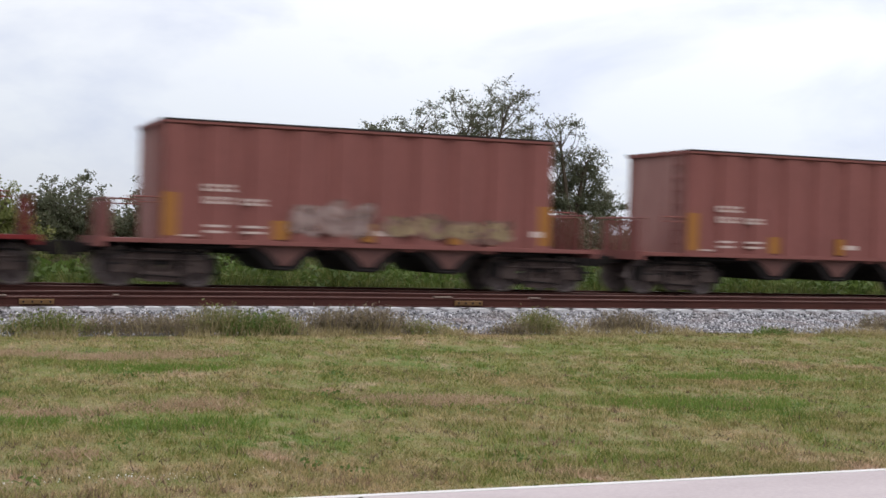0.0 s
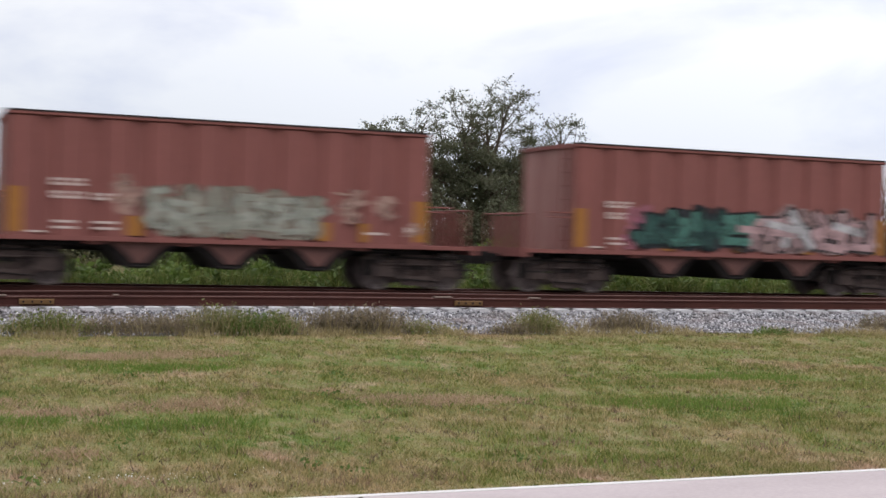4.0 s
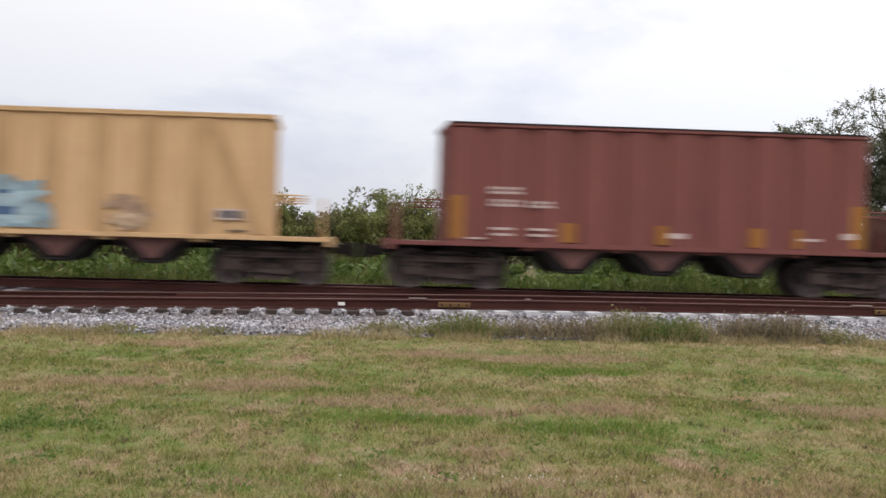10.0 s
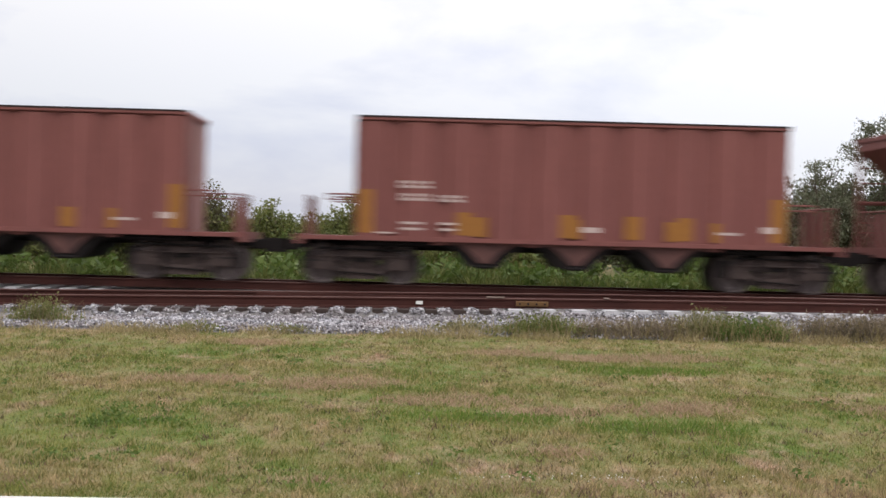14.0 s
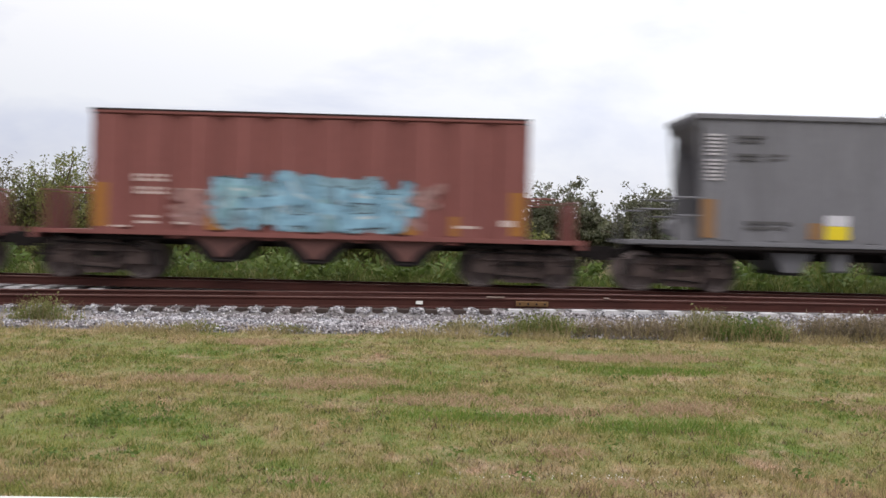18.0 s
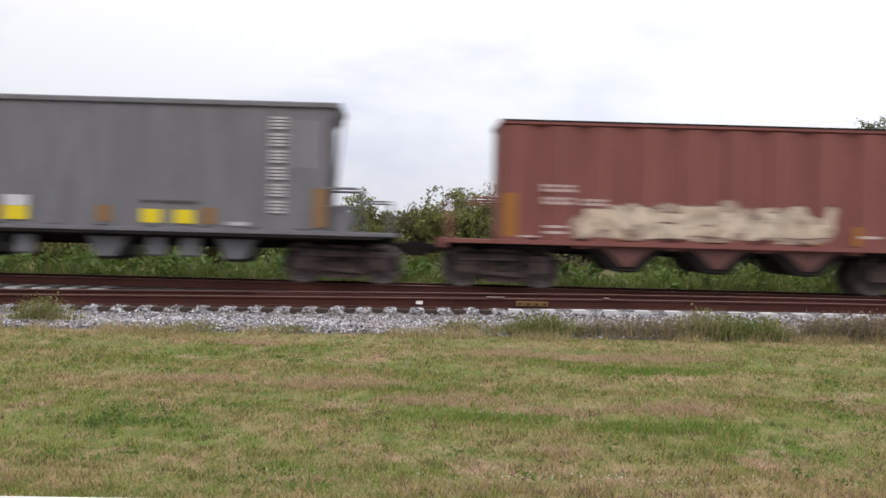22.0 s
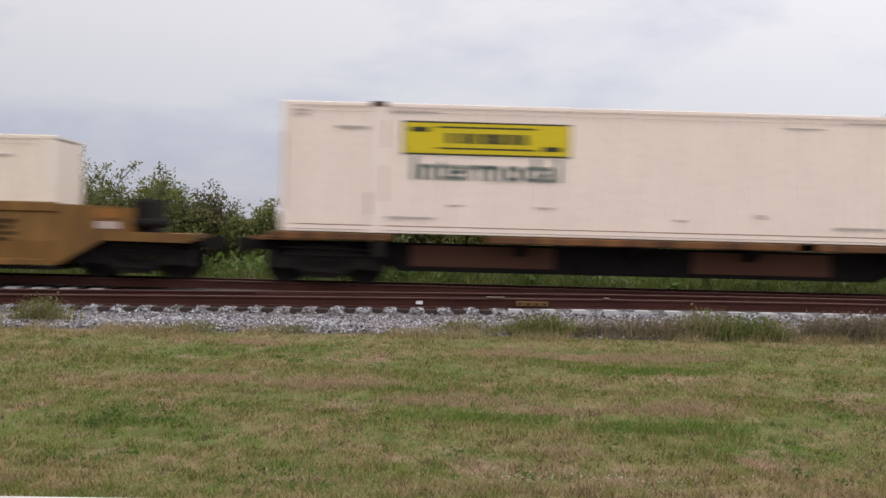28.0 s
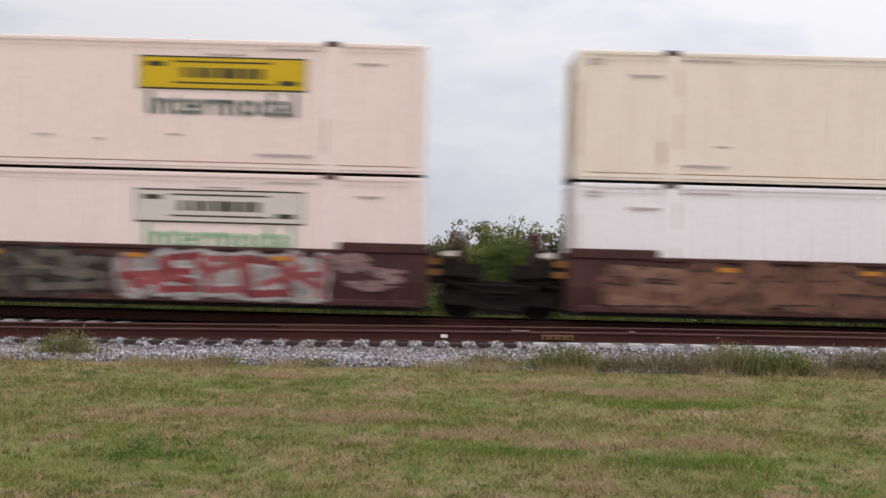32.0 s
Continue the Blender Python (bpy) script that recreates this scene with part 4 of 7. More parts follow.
# the large open-crowned tree: a short trunk, limbs to every lobe of the crown, loose leaves round the twigs
def lobed_tree(name, x, y, lobes, count, leaf, mat, seed, label):
    r = np.random.default_rng(seed)
    rr = random.Random(seed)
    root = tagged(new(name), label, "tree", group="large trees")
    root.location = (x, y, -0.03)
    wood = Shape()
    fork = Vector((0, 0, 1.5))
    wood.tube((0, 0, 0), fork, 0.26, 0.20, 10, caps=False)
    pts = []
    thickness = lambda z: 3.2 if z < 5.2 else 1.6 if z < 6.35 else 0.75
    area = sum(a * b * thickness(z) for _, z, a, b in lobes)
    for lx, lz, rx, rz in lobes:
        c = Vector((lx - x, rr.uniform(-0.8, 0.8), lz))
        knee = fork.lerp(c, 0.5) + Vector((0, 0, 0.3))
        wood.tube(fork, knee, 0.13, 0.09, 7, caps=False)
        wood.tube(knee, c, 0.09, 0.04, 6, caps=False)
        clumps = int(14 * rx * rz) + 6
        n = max(30, int(count * rx * rz * thickness(lz) / area / clumps))
        for _ in range(clumps):
            a, q = rr.uniform(0, 6.28), rr.uniform(0.05, 1.0) ** 0.5
            tip = c + Vector((rx * q * math.cos(a), rr.uniform(-0.7, 0.7) * rx, rz * q * math.sin(a)))
            base = knee.lerp(c, rr.uniform(0.4, 1.0))
            bend = base.lerp(tip, 0.55) + Vector((rr.gauss(0, 0.12), rr.gauss(0, 0.12), rr.uniform(-0.05, 0.2)))
            wood.tube(base, bend, 0.026, 0.016, 4, caps=False)
            wood.tube(bend, tip, 0.016, 0.007, 4, caps=False)
            wide = rr.uniform(0.15, 0.30)
            pts.append(np.array(tip) + r.normal(0, 1, (n, 3)) * np.array([wide, wide, wide * 0.62]))
            for _ in range(3):
                end = tip + Vector((rr.gauss(0, 0.3), rr.gauss(0, 0.3), rr.gauss(0.16, 0.2)))
                wood.tube(tip, end, 0.007, 0.004, 4, caps=False)
                pts.append(np.array(tip) + (np.array(end) - np.array(tip)) * r.random((14, 1)) + r.normal(0, 0.045, (14, 3)))
    part("branchwork", wood, BARK, root, "grey-brown forking limbs")
    p = np.concatenate(pts)
    tagged(part("crown", soup("crown", leaves(p, leaf, r), QUAD, mat), None, root), kind="stuff")
    return root


lobed_tree("tree", 23.6, 55, [(19.0, 5.6, 1.5, 0.8), (20.9, 6.5, 1.4, 1.2), (22.7, 6.6, 1.3, 1.5), (25.3, 7.8, 0.95, 1.1), (24.4, 6.4, 1.6, 1.4), (26.4, 5.8, 1.0, 1.2),
                              (21.2, 4.3, 2.0, 1.6), (22.9, 4.9, 1.6, 1.3), (24.6, 4.1, 2.3, 1.8), (26.0, 4.6, 1.3, 1.3), (23.4, 3.2, 2.4, 1.4)], 64000, 0.085, LEAF_DARK, 411, "large open-crowned olive-green tree above the train")
lobed_tree("tree", 29.0, 56, [(28.1, 6.4, 1.0, 1.0), (29.5, 5.5, 0.8, 0.9), (28.4, 4.4, 1.5, 1.4), (29.8, 4.1, 1.2, 1.2), (30.9, 3.3, 1.0, 1.1), (28.6, 2.6, 1.6, 1.3)], 26000, 0.085, LEAF_DARK, 412, "smaller dark olive tree beside the large one")
# the dense growth under the large crowns
thick = [(17.0, 52, 3.0, 3.0), (19.6, 52, 3.7, 3.4), (22.0, 53, 4.0, 3.2), (24.4, 52, 3.9, 3.4), (26.8, 53, 3.4, 3.0), (29.0, 52, 3.0, 2.8), (31.4, 53, 2.7, 2.6)]
for i, (x, y, h, w) in enumerate(thick):
    woody("small_tree", x, y, h, w, 15000, 0.105, LEAF_DARK, 420 + i, "dense dark green undergrowth tree below the large crown", "tree", limbs=10, bare=0.25, group="undergrowth below the large trees", z_low=0.0, fill=0.6)

# far woods along the horizon
n = 40000
a = rng.uniform(-0.6, 1.25, n)
d = np.where(rng.random(n) < 0.5, rng.uniform(58, 75, n), rng.uniform(95, 150, n))
x = d * a
top = 2.2 + 0.35 * np.sin(x * 0.13) + 0.25 * np.sin(x * 0.41 + 1) + np.where(d > 90, 0.4, 0.0)
pts = np.stack([x, d, rng.random(n) ** 0.8 * top], -1)
tagged(new("far_woods", soup("far_woods", leaves(pts, 0.5, rng, 0.1), QUAD, LEAF_DARK)), "low dark line of far-off scrub along the horizon", "woods", kind="stuff")


# ---- the train ----
WHEEL_R = 0.445


def wheelset_mesh():
    s = Shape()
    for side in (-1, 1):
        y = 0.715 * side
        o = side
        s.lathe([(0.0, y + 0.10 * o), (0.10, y + 0.10 * o), (0.12, y + 0.03 * o), (0.33, y - 0.01 * o), (0.385, y + 0.07 * o), (0.44, y + 0.07 * o), (WHEEL_R, y - 0.02 * o),
                 (WHEEL_R + 0.028, y - 0.045 * o), (WHEEL_R + 0.02, y - 0.07 * o), (0.385, y - 0.07 * o), (0.32, y - 0.05 * o), (0.10, y - 0.06 * o)])
        s.tube((0.30, y + 0.012 * o, 0.10), (0.30, y + 0.045 * o, 0.10), 0.035, n=8)
    s.tube((0, -1.12, 0), (0, 1.12, 0), 0.075, n=10)
    return s.mesh("wheelset", WHEEL)


def side_frame_mesh():
    """The cast side frame: a top chord over two axle boxes, with two openings beside the spring nest."""
    s = Shape()
    y0, y1 = -0.09, 0.09
    s.prism([(-1.12, 0.33), (-0.70, 0.33), (-0.62, 0.50), (-0.30, 0.63), (0.30, 0.63), (0.62, 0.50), (0.70, 0.33), (1.12, 0.33), (1.13, 0.58), (0.80, 0.70), (0.34, 0.86), (-0.34, 0.86), (-0.80, 0.70), (-1.13, 0.58)], y0, y1)
    s.prism([(-0.74, 0.40), (-0.36, 0.12), (0.36, 0.12), (0.74, 0.40), (0.60, 0.49), (0.30, 0.34), (-0.30, 0.34), (-0.60, 0.49)], y0, y1)
    for x in (-0.34, 0.26):
        s.box(x, x + 0.08, y0, y1, 0.28, 0.70)
    for x in (-0.2, -0.07, 0.07, 0.2):
        s.tube((x, 0, 0.30), (x, 0, 0.56), 0.055, n=8)
    for x in (-0.89, 0.89):
        s.tube((x, -0.13, 0.44), (x, 0.10, 0.44), 0.13, n=12)
    s.tube((-0.95, -0.12, 0.62), (0.95, -0.12, 0.62), 0.022, n=6)
    s.tube((-0.6, 0.14, 0.36), (0.6, 0.14, 0.36), 0.03, n=6)
    return s.mesh("side_frame", CAST)


WHEELSET, SIDE_FRAME = wheelset_mesh(), side_frame_mesh()
BOLSTER = Shape().prism([(-0.22, 0.50), (0.22, 0.50), (0.18, 0.74), (-0.18, 0.74)], -1.08, 1.08).box(-0.70, -0.62, -0.9, 0.9, 0.30, 0.44).box(0.62, 0.70, -0.9, 0.9, 0.30, 0.44).mesh("truck", UNDER)
COUPLER = Shape().soft_box(-0.62, 0.0, -0.09, 0.09, 0.72, 0.94, 0.02).prism([(-0.62, 0.13), (-0.62, -0.17), (-0.36, -0.17), (-0.30, -0.06), (-0.30, 0.13)], 0.66, 0.98, "z").mesh("coupler", UNDER)


RIGGING = Shape()
RIGGING.tube((-1.0, -1.16, 0.80), (1.0, -1.16, 0.76), 0.025, n=6).tube((-0.5, -1.14, 0.28), (0.5, -1.14, 0.22), 0.02, n=6)
RIGGING.box(-1.30, -1.10, -1.12, -0.9, 0.34, 0.72).box(1.10, 1.28, -1.12, -0.9, 0.30, 0.66).box(-0.48, -0.40, -1.15, -1.05, 0.2, 0.9).box(0.42, 0.50, -1.15, -1.05, 0.3, 0.95)
RIGGING.tube((-1.2, -0.6, 0.5), (1.2, -0.6, 0.62), 0.04, n=6)
RIGGING = RIGGING.mesh("brake_rigging", UNDER)


def swapped(mesh, mat):
    me = mesh.copy()
    me.materials.clear()
    me.materials.append(mat)
    return me


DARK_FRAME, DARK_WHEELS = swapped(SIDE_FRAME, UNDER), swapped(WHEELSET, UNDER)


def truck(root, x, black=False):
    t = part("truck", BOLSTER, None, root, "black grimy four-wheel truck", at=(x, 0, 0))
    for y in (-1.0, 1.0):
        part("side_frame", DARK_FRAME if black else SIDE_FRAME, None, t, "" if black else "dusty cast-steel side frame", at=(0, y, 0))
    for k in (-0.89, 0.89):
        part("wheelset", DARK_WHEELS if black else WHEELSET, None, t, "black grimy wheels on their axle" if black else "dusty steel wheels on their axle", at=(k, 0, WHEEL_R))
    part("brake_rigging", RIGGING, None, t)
    return t


def bars(root, name, spots, mat, y, label="", depth=0.10):
    """Flat plates or painted blocks on the side that faces the camera: (x0, x1, z0, z1)."""
    ob = None
    for x0, x1, z0, z1 in spots:
        ob = part(name, Shape().box(x0, x1, y, y + depth, z0, z1), mat, root, label)
    return ob


def lines(x0, x1, z0, z1, n, gap=0.45):
    """A block of n text lines as plain bars, with uneven ends."""
    h = (z1 - z0) / n
    return [(x0, x1 - (0.12 * (x1 - x0) if i % 2 else 0.0), z1 - (i + 1 - gap * 0.5) * h, z1 - (i + gap * 0.5) * h) for i in range(n)]


def end_gear(root, x, o, mat, top):
    """Platform, end sill, coupler, posts, handrails and ladder at one end; o is -1 at the rear, 1 at the front."""
    def at(a, b):
        return (min(x + o * a, x + o * b), max(x + o * a, x + o * b))
    p0, p1 = at(0.0, 1.32)
    part("end_platform", Shape().box(p0, p1, -1.45, 1.45, 0.99, 1.08).box(*at(1.20, 1.34), -1.5, 1.5, 0.88, 1.10), mat, root)
    part("coupler", COUPLER, None, root, "black steel coupler", at=(x + o * 1.28, 0, 0) if o < 0 else pose(x + 1.28, 0, 0, 0, 0, 180))
    for y in (-1.42, 1.42):
        part("handrail", Shape().tube((x, y, 2.0), (x + o * 0.66, y, 2.0), 0.020, n=6).tube((x + o * 0.66, y, 2.0), (x + o * 0.66, y, 1.88), 0.018, n=6).tube((x, y, 1.88), (x + o * 0.66, y, 1.88), 0.016, n=6), mat, root)
    part("end_rail", Shape().tube((x + o * 1.10, -1.36, 1.95), (x + o * 1.10, 1.36, 1.95), 0.024, n=6), mat, root)
    for y in (-1.34, 1.34):
        part("rail_post", Shape().tube((x + o * 1.10, y, 1.05), (x + o * 1.10, y, 1.96), 0.024, n=6), mat, root)
    part("step", Shape().box(*at(0.75, 1.2), -1.5, -1.42, 0.50, 0.54).box(*at(0.75, 0.78), -1.5, -1.46, 0.50, 1.0).box(*at(1.17, 1.2), -1.5, -1.46, 0.50, 1.0), UNDER, root, "black hanging step")
    for y in (-0.95, -0.25, 0.45):
        part("end_panel", Shape().box(*at(1.06, 1.10), y, y + 0.46, 1.08, 1.90), mat, root)
    lad = Shape()
    for y in (-1.30, -0.90):
        lad.box(*at(0.02, 0.06), y - 0.02, y + 0.02, 1.1, top - 0.1)
    for i in range(7):
        lad.box(*at(0.03, 0.07), -1.30, -0.90, 1.3 + i * 0.34, 1.33 + i * 0.34)
    part("ladder", lad, mat, root)


def arch_pocket(c, half, foot, z_top, z_low):
    """Side outline of one discharge pocket, with hollow flanks."""
    pts = [(c - half, z_top)]
    for i in range(1, 6):
        k = i / 6
        pts.append((c - half + (half - foot) * (k ** 0.75), z_top - (z_top - z_low) * (k ** 1.5)))
    pts += [(c - foot, z_low), (c + foot, z_low)]
    for i in range(5, 0, -1):
        k = i / 6
        pts.append((c + half - (half - foot) * (k ** 0.75), z_top - (z_top - z_low) * (k ** 1.5)))
    pts.append((c + half, z_top))
    return pts


def box_hopper(mat, top=3.74, braced=None):
    """An open-top aggregate hopper: upright ends, side posts, three discharge pockets. x from 0 to 9.56 over the body.
    braced: the paint of narrow posts and diagonal end braces, where the car has them in place of wide posts."""
    L = 9.56
    root = new("hopper_car")
    for y0, y1 in ((-1.475, -1.42), (1.42, 1.475)):
        part("side_wall", Shape().box(0.02, L - 0.02, y0, y1, 1.05, top - 0.08), mat, root)
    for x0 in (0.03, L - 0.08):
        part("end_wall", Shape().box(x0, x0 + 0.05, -1.42, 1.42, 1.05, top - 0.08), PALE_END if mat is BROWN else mat, root)
    body = Shape()
    body.prism([(0.05, 1.06), (L - 0.05, 1.06), (L - 0.05, 2.3), (L - 1.5, 1.2), (1.5, 1.2), (0.05, 2.3)], -1.42, 1.42)
    part("sloping_floor", body, mat, root)
    chord = Shape()
    chord.soft_box(-0.03, L + 0.03, -1.58, -1.44, top - 0.10, top, 0.02).soft_box(-0.03, L + 0.03, 1.44, 1.58, top - 0.10, top, 0.02)
    chord.box(-0.04, 0.09, -1.44, 1.44, top - 0.10, top).box(L - 0.09, L + 0.04, -1.44, 1.44, top - 0.10, top)
    part("top_chord", chord, mat, root)
    rim = Shape().box(-0.035, L + 0.035, -1.585, -1.43, top - 0.03, top + 0.012).box(-0.035, L + 0.035, 1.43, 1.585, top - 0.03, top + 0.012)
    edge = {TAN: TAN, RUSTY_TAN: RUST_RIM, STAINED_CREAM: RUST_RIM}.get(mat, TOP_BLACK)
    part("rim", rim, edge, root, {TAN: "", RUST_RIM: "rust-brown rim"}.get(edge, "black rim"))
    if braced:
        post = Shape().prism([(-0.17, 0.0), (-0.14, -0.045), (0.14, -0.045), (0.17, 0.0)], 1.08, top - 0.12, "z").mesh("side_post", braced)
        spots = [1.62 + i * (L - 3.24) / 6 for i in range(7)]
        for y0, y1 in ((-1.507, -1.476), (1.476, 1.507)):
            part("side_sheet", Shape().box(0.03, L - 0.03, y0, y1, 1.06, top - 0.10), mat, root)
            for a, b in ((1.42, 0.30), (L - 1.42, L - 0.30)):
                face = (y0 - 0.04, y0) if y0 < 0 else (y1, y1 + 0.04)
                part("diagonal_brace", Shape().prism([(a - 0.14, top - 0.12), (a + 0.14, top - 0.12), (b + 0.14, 1.12), (b - 0.14, 1.12)], *face), braced, root, "darker diagonal end brace")
        depth = 1.507
    else:
        post = Shape().prism([(-0.33, 0.0), (-0.27, -0.077), (0.27, -0.077), (0.33, 0.0)], 1.08, top - 0.12, "z").mesh("side_post", mat)
        spots = [0.33 + i * (L - 0.66) / 9 for i in range(10)]
        depth = 1.475
    for xx in spots:
        part("side_post", post, None, root, at=(xx, -depth, 0))
        part("side_post", post, None, root, at=pose(xx, depth, 0, 0, 0, 180))
    sill = Shape().soft_box(-0.02, L + 0.02, -1.554, -1.40, 0.99, 1.09, 0.006).soft_box(-0.02, L + 0.02, 1.40, 1.554, 0.99, 1.09, 0.006)
    part("side_sill", sill, mat, root)
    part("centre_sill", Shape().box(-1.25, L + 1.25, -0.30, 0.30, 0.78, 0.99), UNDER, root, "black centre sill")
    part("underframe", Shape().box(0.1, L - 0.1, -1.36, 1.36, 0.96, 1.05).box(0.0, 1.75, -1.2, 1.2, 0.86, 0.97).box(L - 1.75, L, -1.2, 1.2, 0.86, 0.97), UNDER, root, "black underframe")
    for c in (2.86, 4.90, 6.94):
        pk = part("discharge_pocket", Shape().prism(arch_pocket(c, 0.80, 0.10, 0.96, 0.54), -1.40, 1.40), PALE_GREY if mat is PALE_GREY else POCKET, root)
        # black arch behind the pocket: shade of the opening, put in as colour
        part("pocket_flange", Shape().prism(arch_pocket(c, 1.02, 0.36, 0.93, 0.46), -1.34, 1.34), UNDER, pk, "black arch standing in for shade behind the pocket")
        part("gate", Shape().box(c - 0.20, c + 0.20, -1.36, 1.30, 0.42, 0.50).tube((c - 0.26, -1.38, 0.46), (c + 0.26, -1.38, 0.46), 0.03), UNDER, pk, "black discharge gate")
    for y0, y1 in ((-1.42, -1.37), (1.37, 1.42)):
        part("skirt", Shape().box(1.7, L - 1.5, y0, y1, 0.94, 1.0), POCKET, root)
    for xx in (1.84, 3.88, 5.92, 7.96):
        part("sill_tab", Shape().soft_box(xx - 0.16, xx + 0.16, -1.45, -1.40, 0.92, 1.0, 0.01), mat, root)
    part("brake_pipe", Shape().tube((0.4, -1.30, 0.93), (L - 0.4, -1.30, 0.93), 0.03, n=6), UNDER, root)
    truck(root, 0.10)
    truck(root, L - 0.06)
    end_gear(root, 0.0, -1, mat, top)
    end_gear(root, L, 1, mat, top)
    return root


def box_marks(root, strong=0.0, mark=None, panel=ORANGE):
    """Orange reflectors, end panels and unreadable stencilled data of a box hopper."""
    y = -1.556
    for x0, x1 in ((0.03, 0.36), (9.20, 9.53)):
        bars(root, "corner_panel", [(x0, x1, 1.16, 2.12)], panel, y, "orange corner panel")
    for x0, w in ((2.52, 0.36), (4.70, 0.26), (6.86, 0.32), (7.88, 0.2)):
        bars(root, "reflector", [(x0, x0 + w, 1.13, 1.56)], panel, y - 0.001, "orange reflective strip")
    m = mark or WHITE_MARK
    wide = []
    for z0, z1, spots in ((2.17, 2.33, ((0.92, 1.06), (1.10, 1.26), (1.30, 1.44), (1.48, 1.64))), (1.89, 2.05, ((0.94, 1.04), (1.07, 1.20), (1.23, 1.33), (1.36, 1.48), (1.51, 1.62))),
                          (1.88, 2.03, ((1.80, 1.95), (1.99, 2.14), (2.18, 2.36)))):
        for a, b in spots:
            wide += [(a, b, z0, z0 + 0.055), (a, b - 0.02, z1 - 0.055, z1), (a, a + 0.045, z0 + 0.055, z1 - 0.055)]
    bars(root, "stencil", wide, m, y - 0.002, "white stencilled data, unreadable")
    small = [(a, b, z, z + 0.055) for z in (1.37, 1.24) for a, b in ((0.98, 1.46), (1.82, 2.34))] + [(0.42, 0.82, 1.15, 1.19), (9.0, 9.32, 1.36, 1.50), (8.0, 8.5, 1.30, 1.36), (4.98, 5.4, 1.28, 1.40)]
    bars(root, "stencil", small, m, y - 0.002, "small white stencilled data, unreadable")


def braced_hopper(mat):
    return box_hopper(mat, braced=POST_GREY if mat is PALE_GREY else POST_TAN)


def slope_hopper(mat, top=3.72):
    """A longer open hopper whose top overhangs sloping ends. x from 0 to 12.25 over the top."""
    L = 12.25
    root = new("hopper_car")
    body = Shape()
    outline = [(0.0, top - 0.1), (0.02, top - 0.28), (1.26, 2.36), (1.26, 1.05), (L - 1.26, 1.05), (L - 1.26, 2.36), (L - 0.02, top - 0.28), (L, top - 0.1)]
    for y0, y1 in ((-1.475, -1.42), (1.42, 1.475)):
        part("side_wall", Shape().prism(outline, y0, y1), mat, root)
    for o, a in ((1, 0.0), (-1, L)):
        body = Shape()
        body.prism([(a, top - 0.1), (a, top - 0.3), (a + o * 2.9, 1.2), (a + o * 2.9, 1.3)], -1.42, 1.42)
        part("end_slope", body, mat, root)
    part("floor", Shape().box(2.8, L - 2.8, -1.42, 1.42, 1.12, 1.22), mat, root)
    chord = Shape().soft_box(-0.03, L + 0.03, -1.58, -1.44, top - 0.10, top, 0.02).soft_box(-0.03, L + 0.03, 1.44, 1.58, top - 0.10, top, 0.02)
    chord.box(-0.04, 0.09, -1.44, 1.44, top - 0.10, top).box(L - 0.09, L + 0.04, -1.44, 1.44, top - 0.10, top)
    part("top_chord", chord, mat, root)
    rim = Shape().box(-0.035, L + 0.035, -1.585, -1.43, top - 0.03, top + 0.012).box(-0.035, L + 0.035, 1.43, 1.585, top - 0.03, top + 0.012)
    edge = {TAN: TAN, RUSTY_TAN: RUST_RIM, STAINED_CREAM: RUST_RIM}.get(mat, TOP_BLACK)
    part("rim", rim, edge, root, {TAN: "", RUST_RIM: "rust-brown rim"}.get(edge, "black rim"))
    post = Shape().prism([(-0.33, 0.0), (-0.27, -0.077), (0.27, -0.077), (0.33, 0.0)], 1.08, top - 0.12, "z").mesh("side_post", mat)
    for i in range(10):
        xx = 1.61 + i * (L - 3.22) / 9
        part("side_post", post, None, root, at=(xx, -1.475, 0))
        part("side_post", post, None, root, at=pose(xx, 1.475, 0, 0, 0, 180))
    part("side_sill", Shape().soft_box(1.24, L - 1.24, -1.58, -1.40, 1.0, 1.13, 0.02).soft_box(1.24, L - 1.24, 1.40, 1.58, 1.0, 1.13, 0.02), mat, root)
    part("centre_sill", Shape().box(0.0, L, -0.30, 0.30, 0.78, 0.99), UNDER, root, "black centre sill")
    part("underframe", Shape().box(1.3, L - 1.3, -1.36, 1.36, 0.96, 1.05), UNDER, root, "black underframe")
    for c in (3.3, 6.12, 8.94):
        pk = part("discharge_pocket", Shape().prism([(c - 0.62, 1.02), (c - 0.16, 0.58), (c + 0.16, 0.58), (c + 0.62, 1.02)], -1.34, 1.34), mat, root)
        part("gate", Shape().box(c - 0.22, c + 0.22, -1.30, 1.30, 0.50, 0.59), UNDER, pk, "black discharge gate")
    truck(root, 1.30)
    truck(root, L - 1.30)
    end_gear(root, 1.26, -1, mat, 2.2)
    end_gear(root, L - 1.26, 1, mat, 2.2)
    for a, o in ((0.08, 1), (L - 0.08, -1)):
        for y in (-1.46, 1.46):
            part("corner_post", Shape().tube((a, y, 1.05), (a, y, top - 0.1), 0.06, n=6), mat, root)
            for z, q in ((1.46, 0.015), (1.70, 0.015), (1.97, 0.015), (2.18, 0.05), (2.67, 0.015), (3.04, 0.015)):
                part("rung" if q < 0.03 else "cross_beam", Shape().tube((a, y, z), (a + o * 1.2 * min(1.0, max(0.1, (3.44 - z) / 1.08)), y, z), q, n=6), mat, root)
    y = -1.556
    for x0 in (1.32, L - 1.65):
        bars(root, "corner_panel", [(x0, x0 + 0.33, 1.16, 2.1)], ORANGE, y, "orange corner panel")
    for x0 in (7.4, 8.45):
        bars(root, "reflector", [(x0, x0 + 0.26, 1.2, 1.62)], ORANGE, y - 0.001, "orange reflective strip")
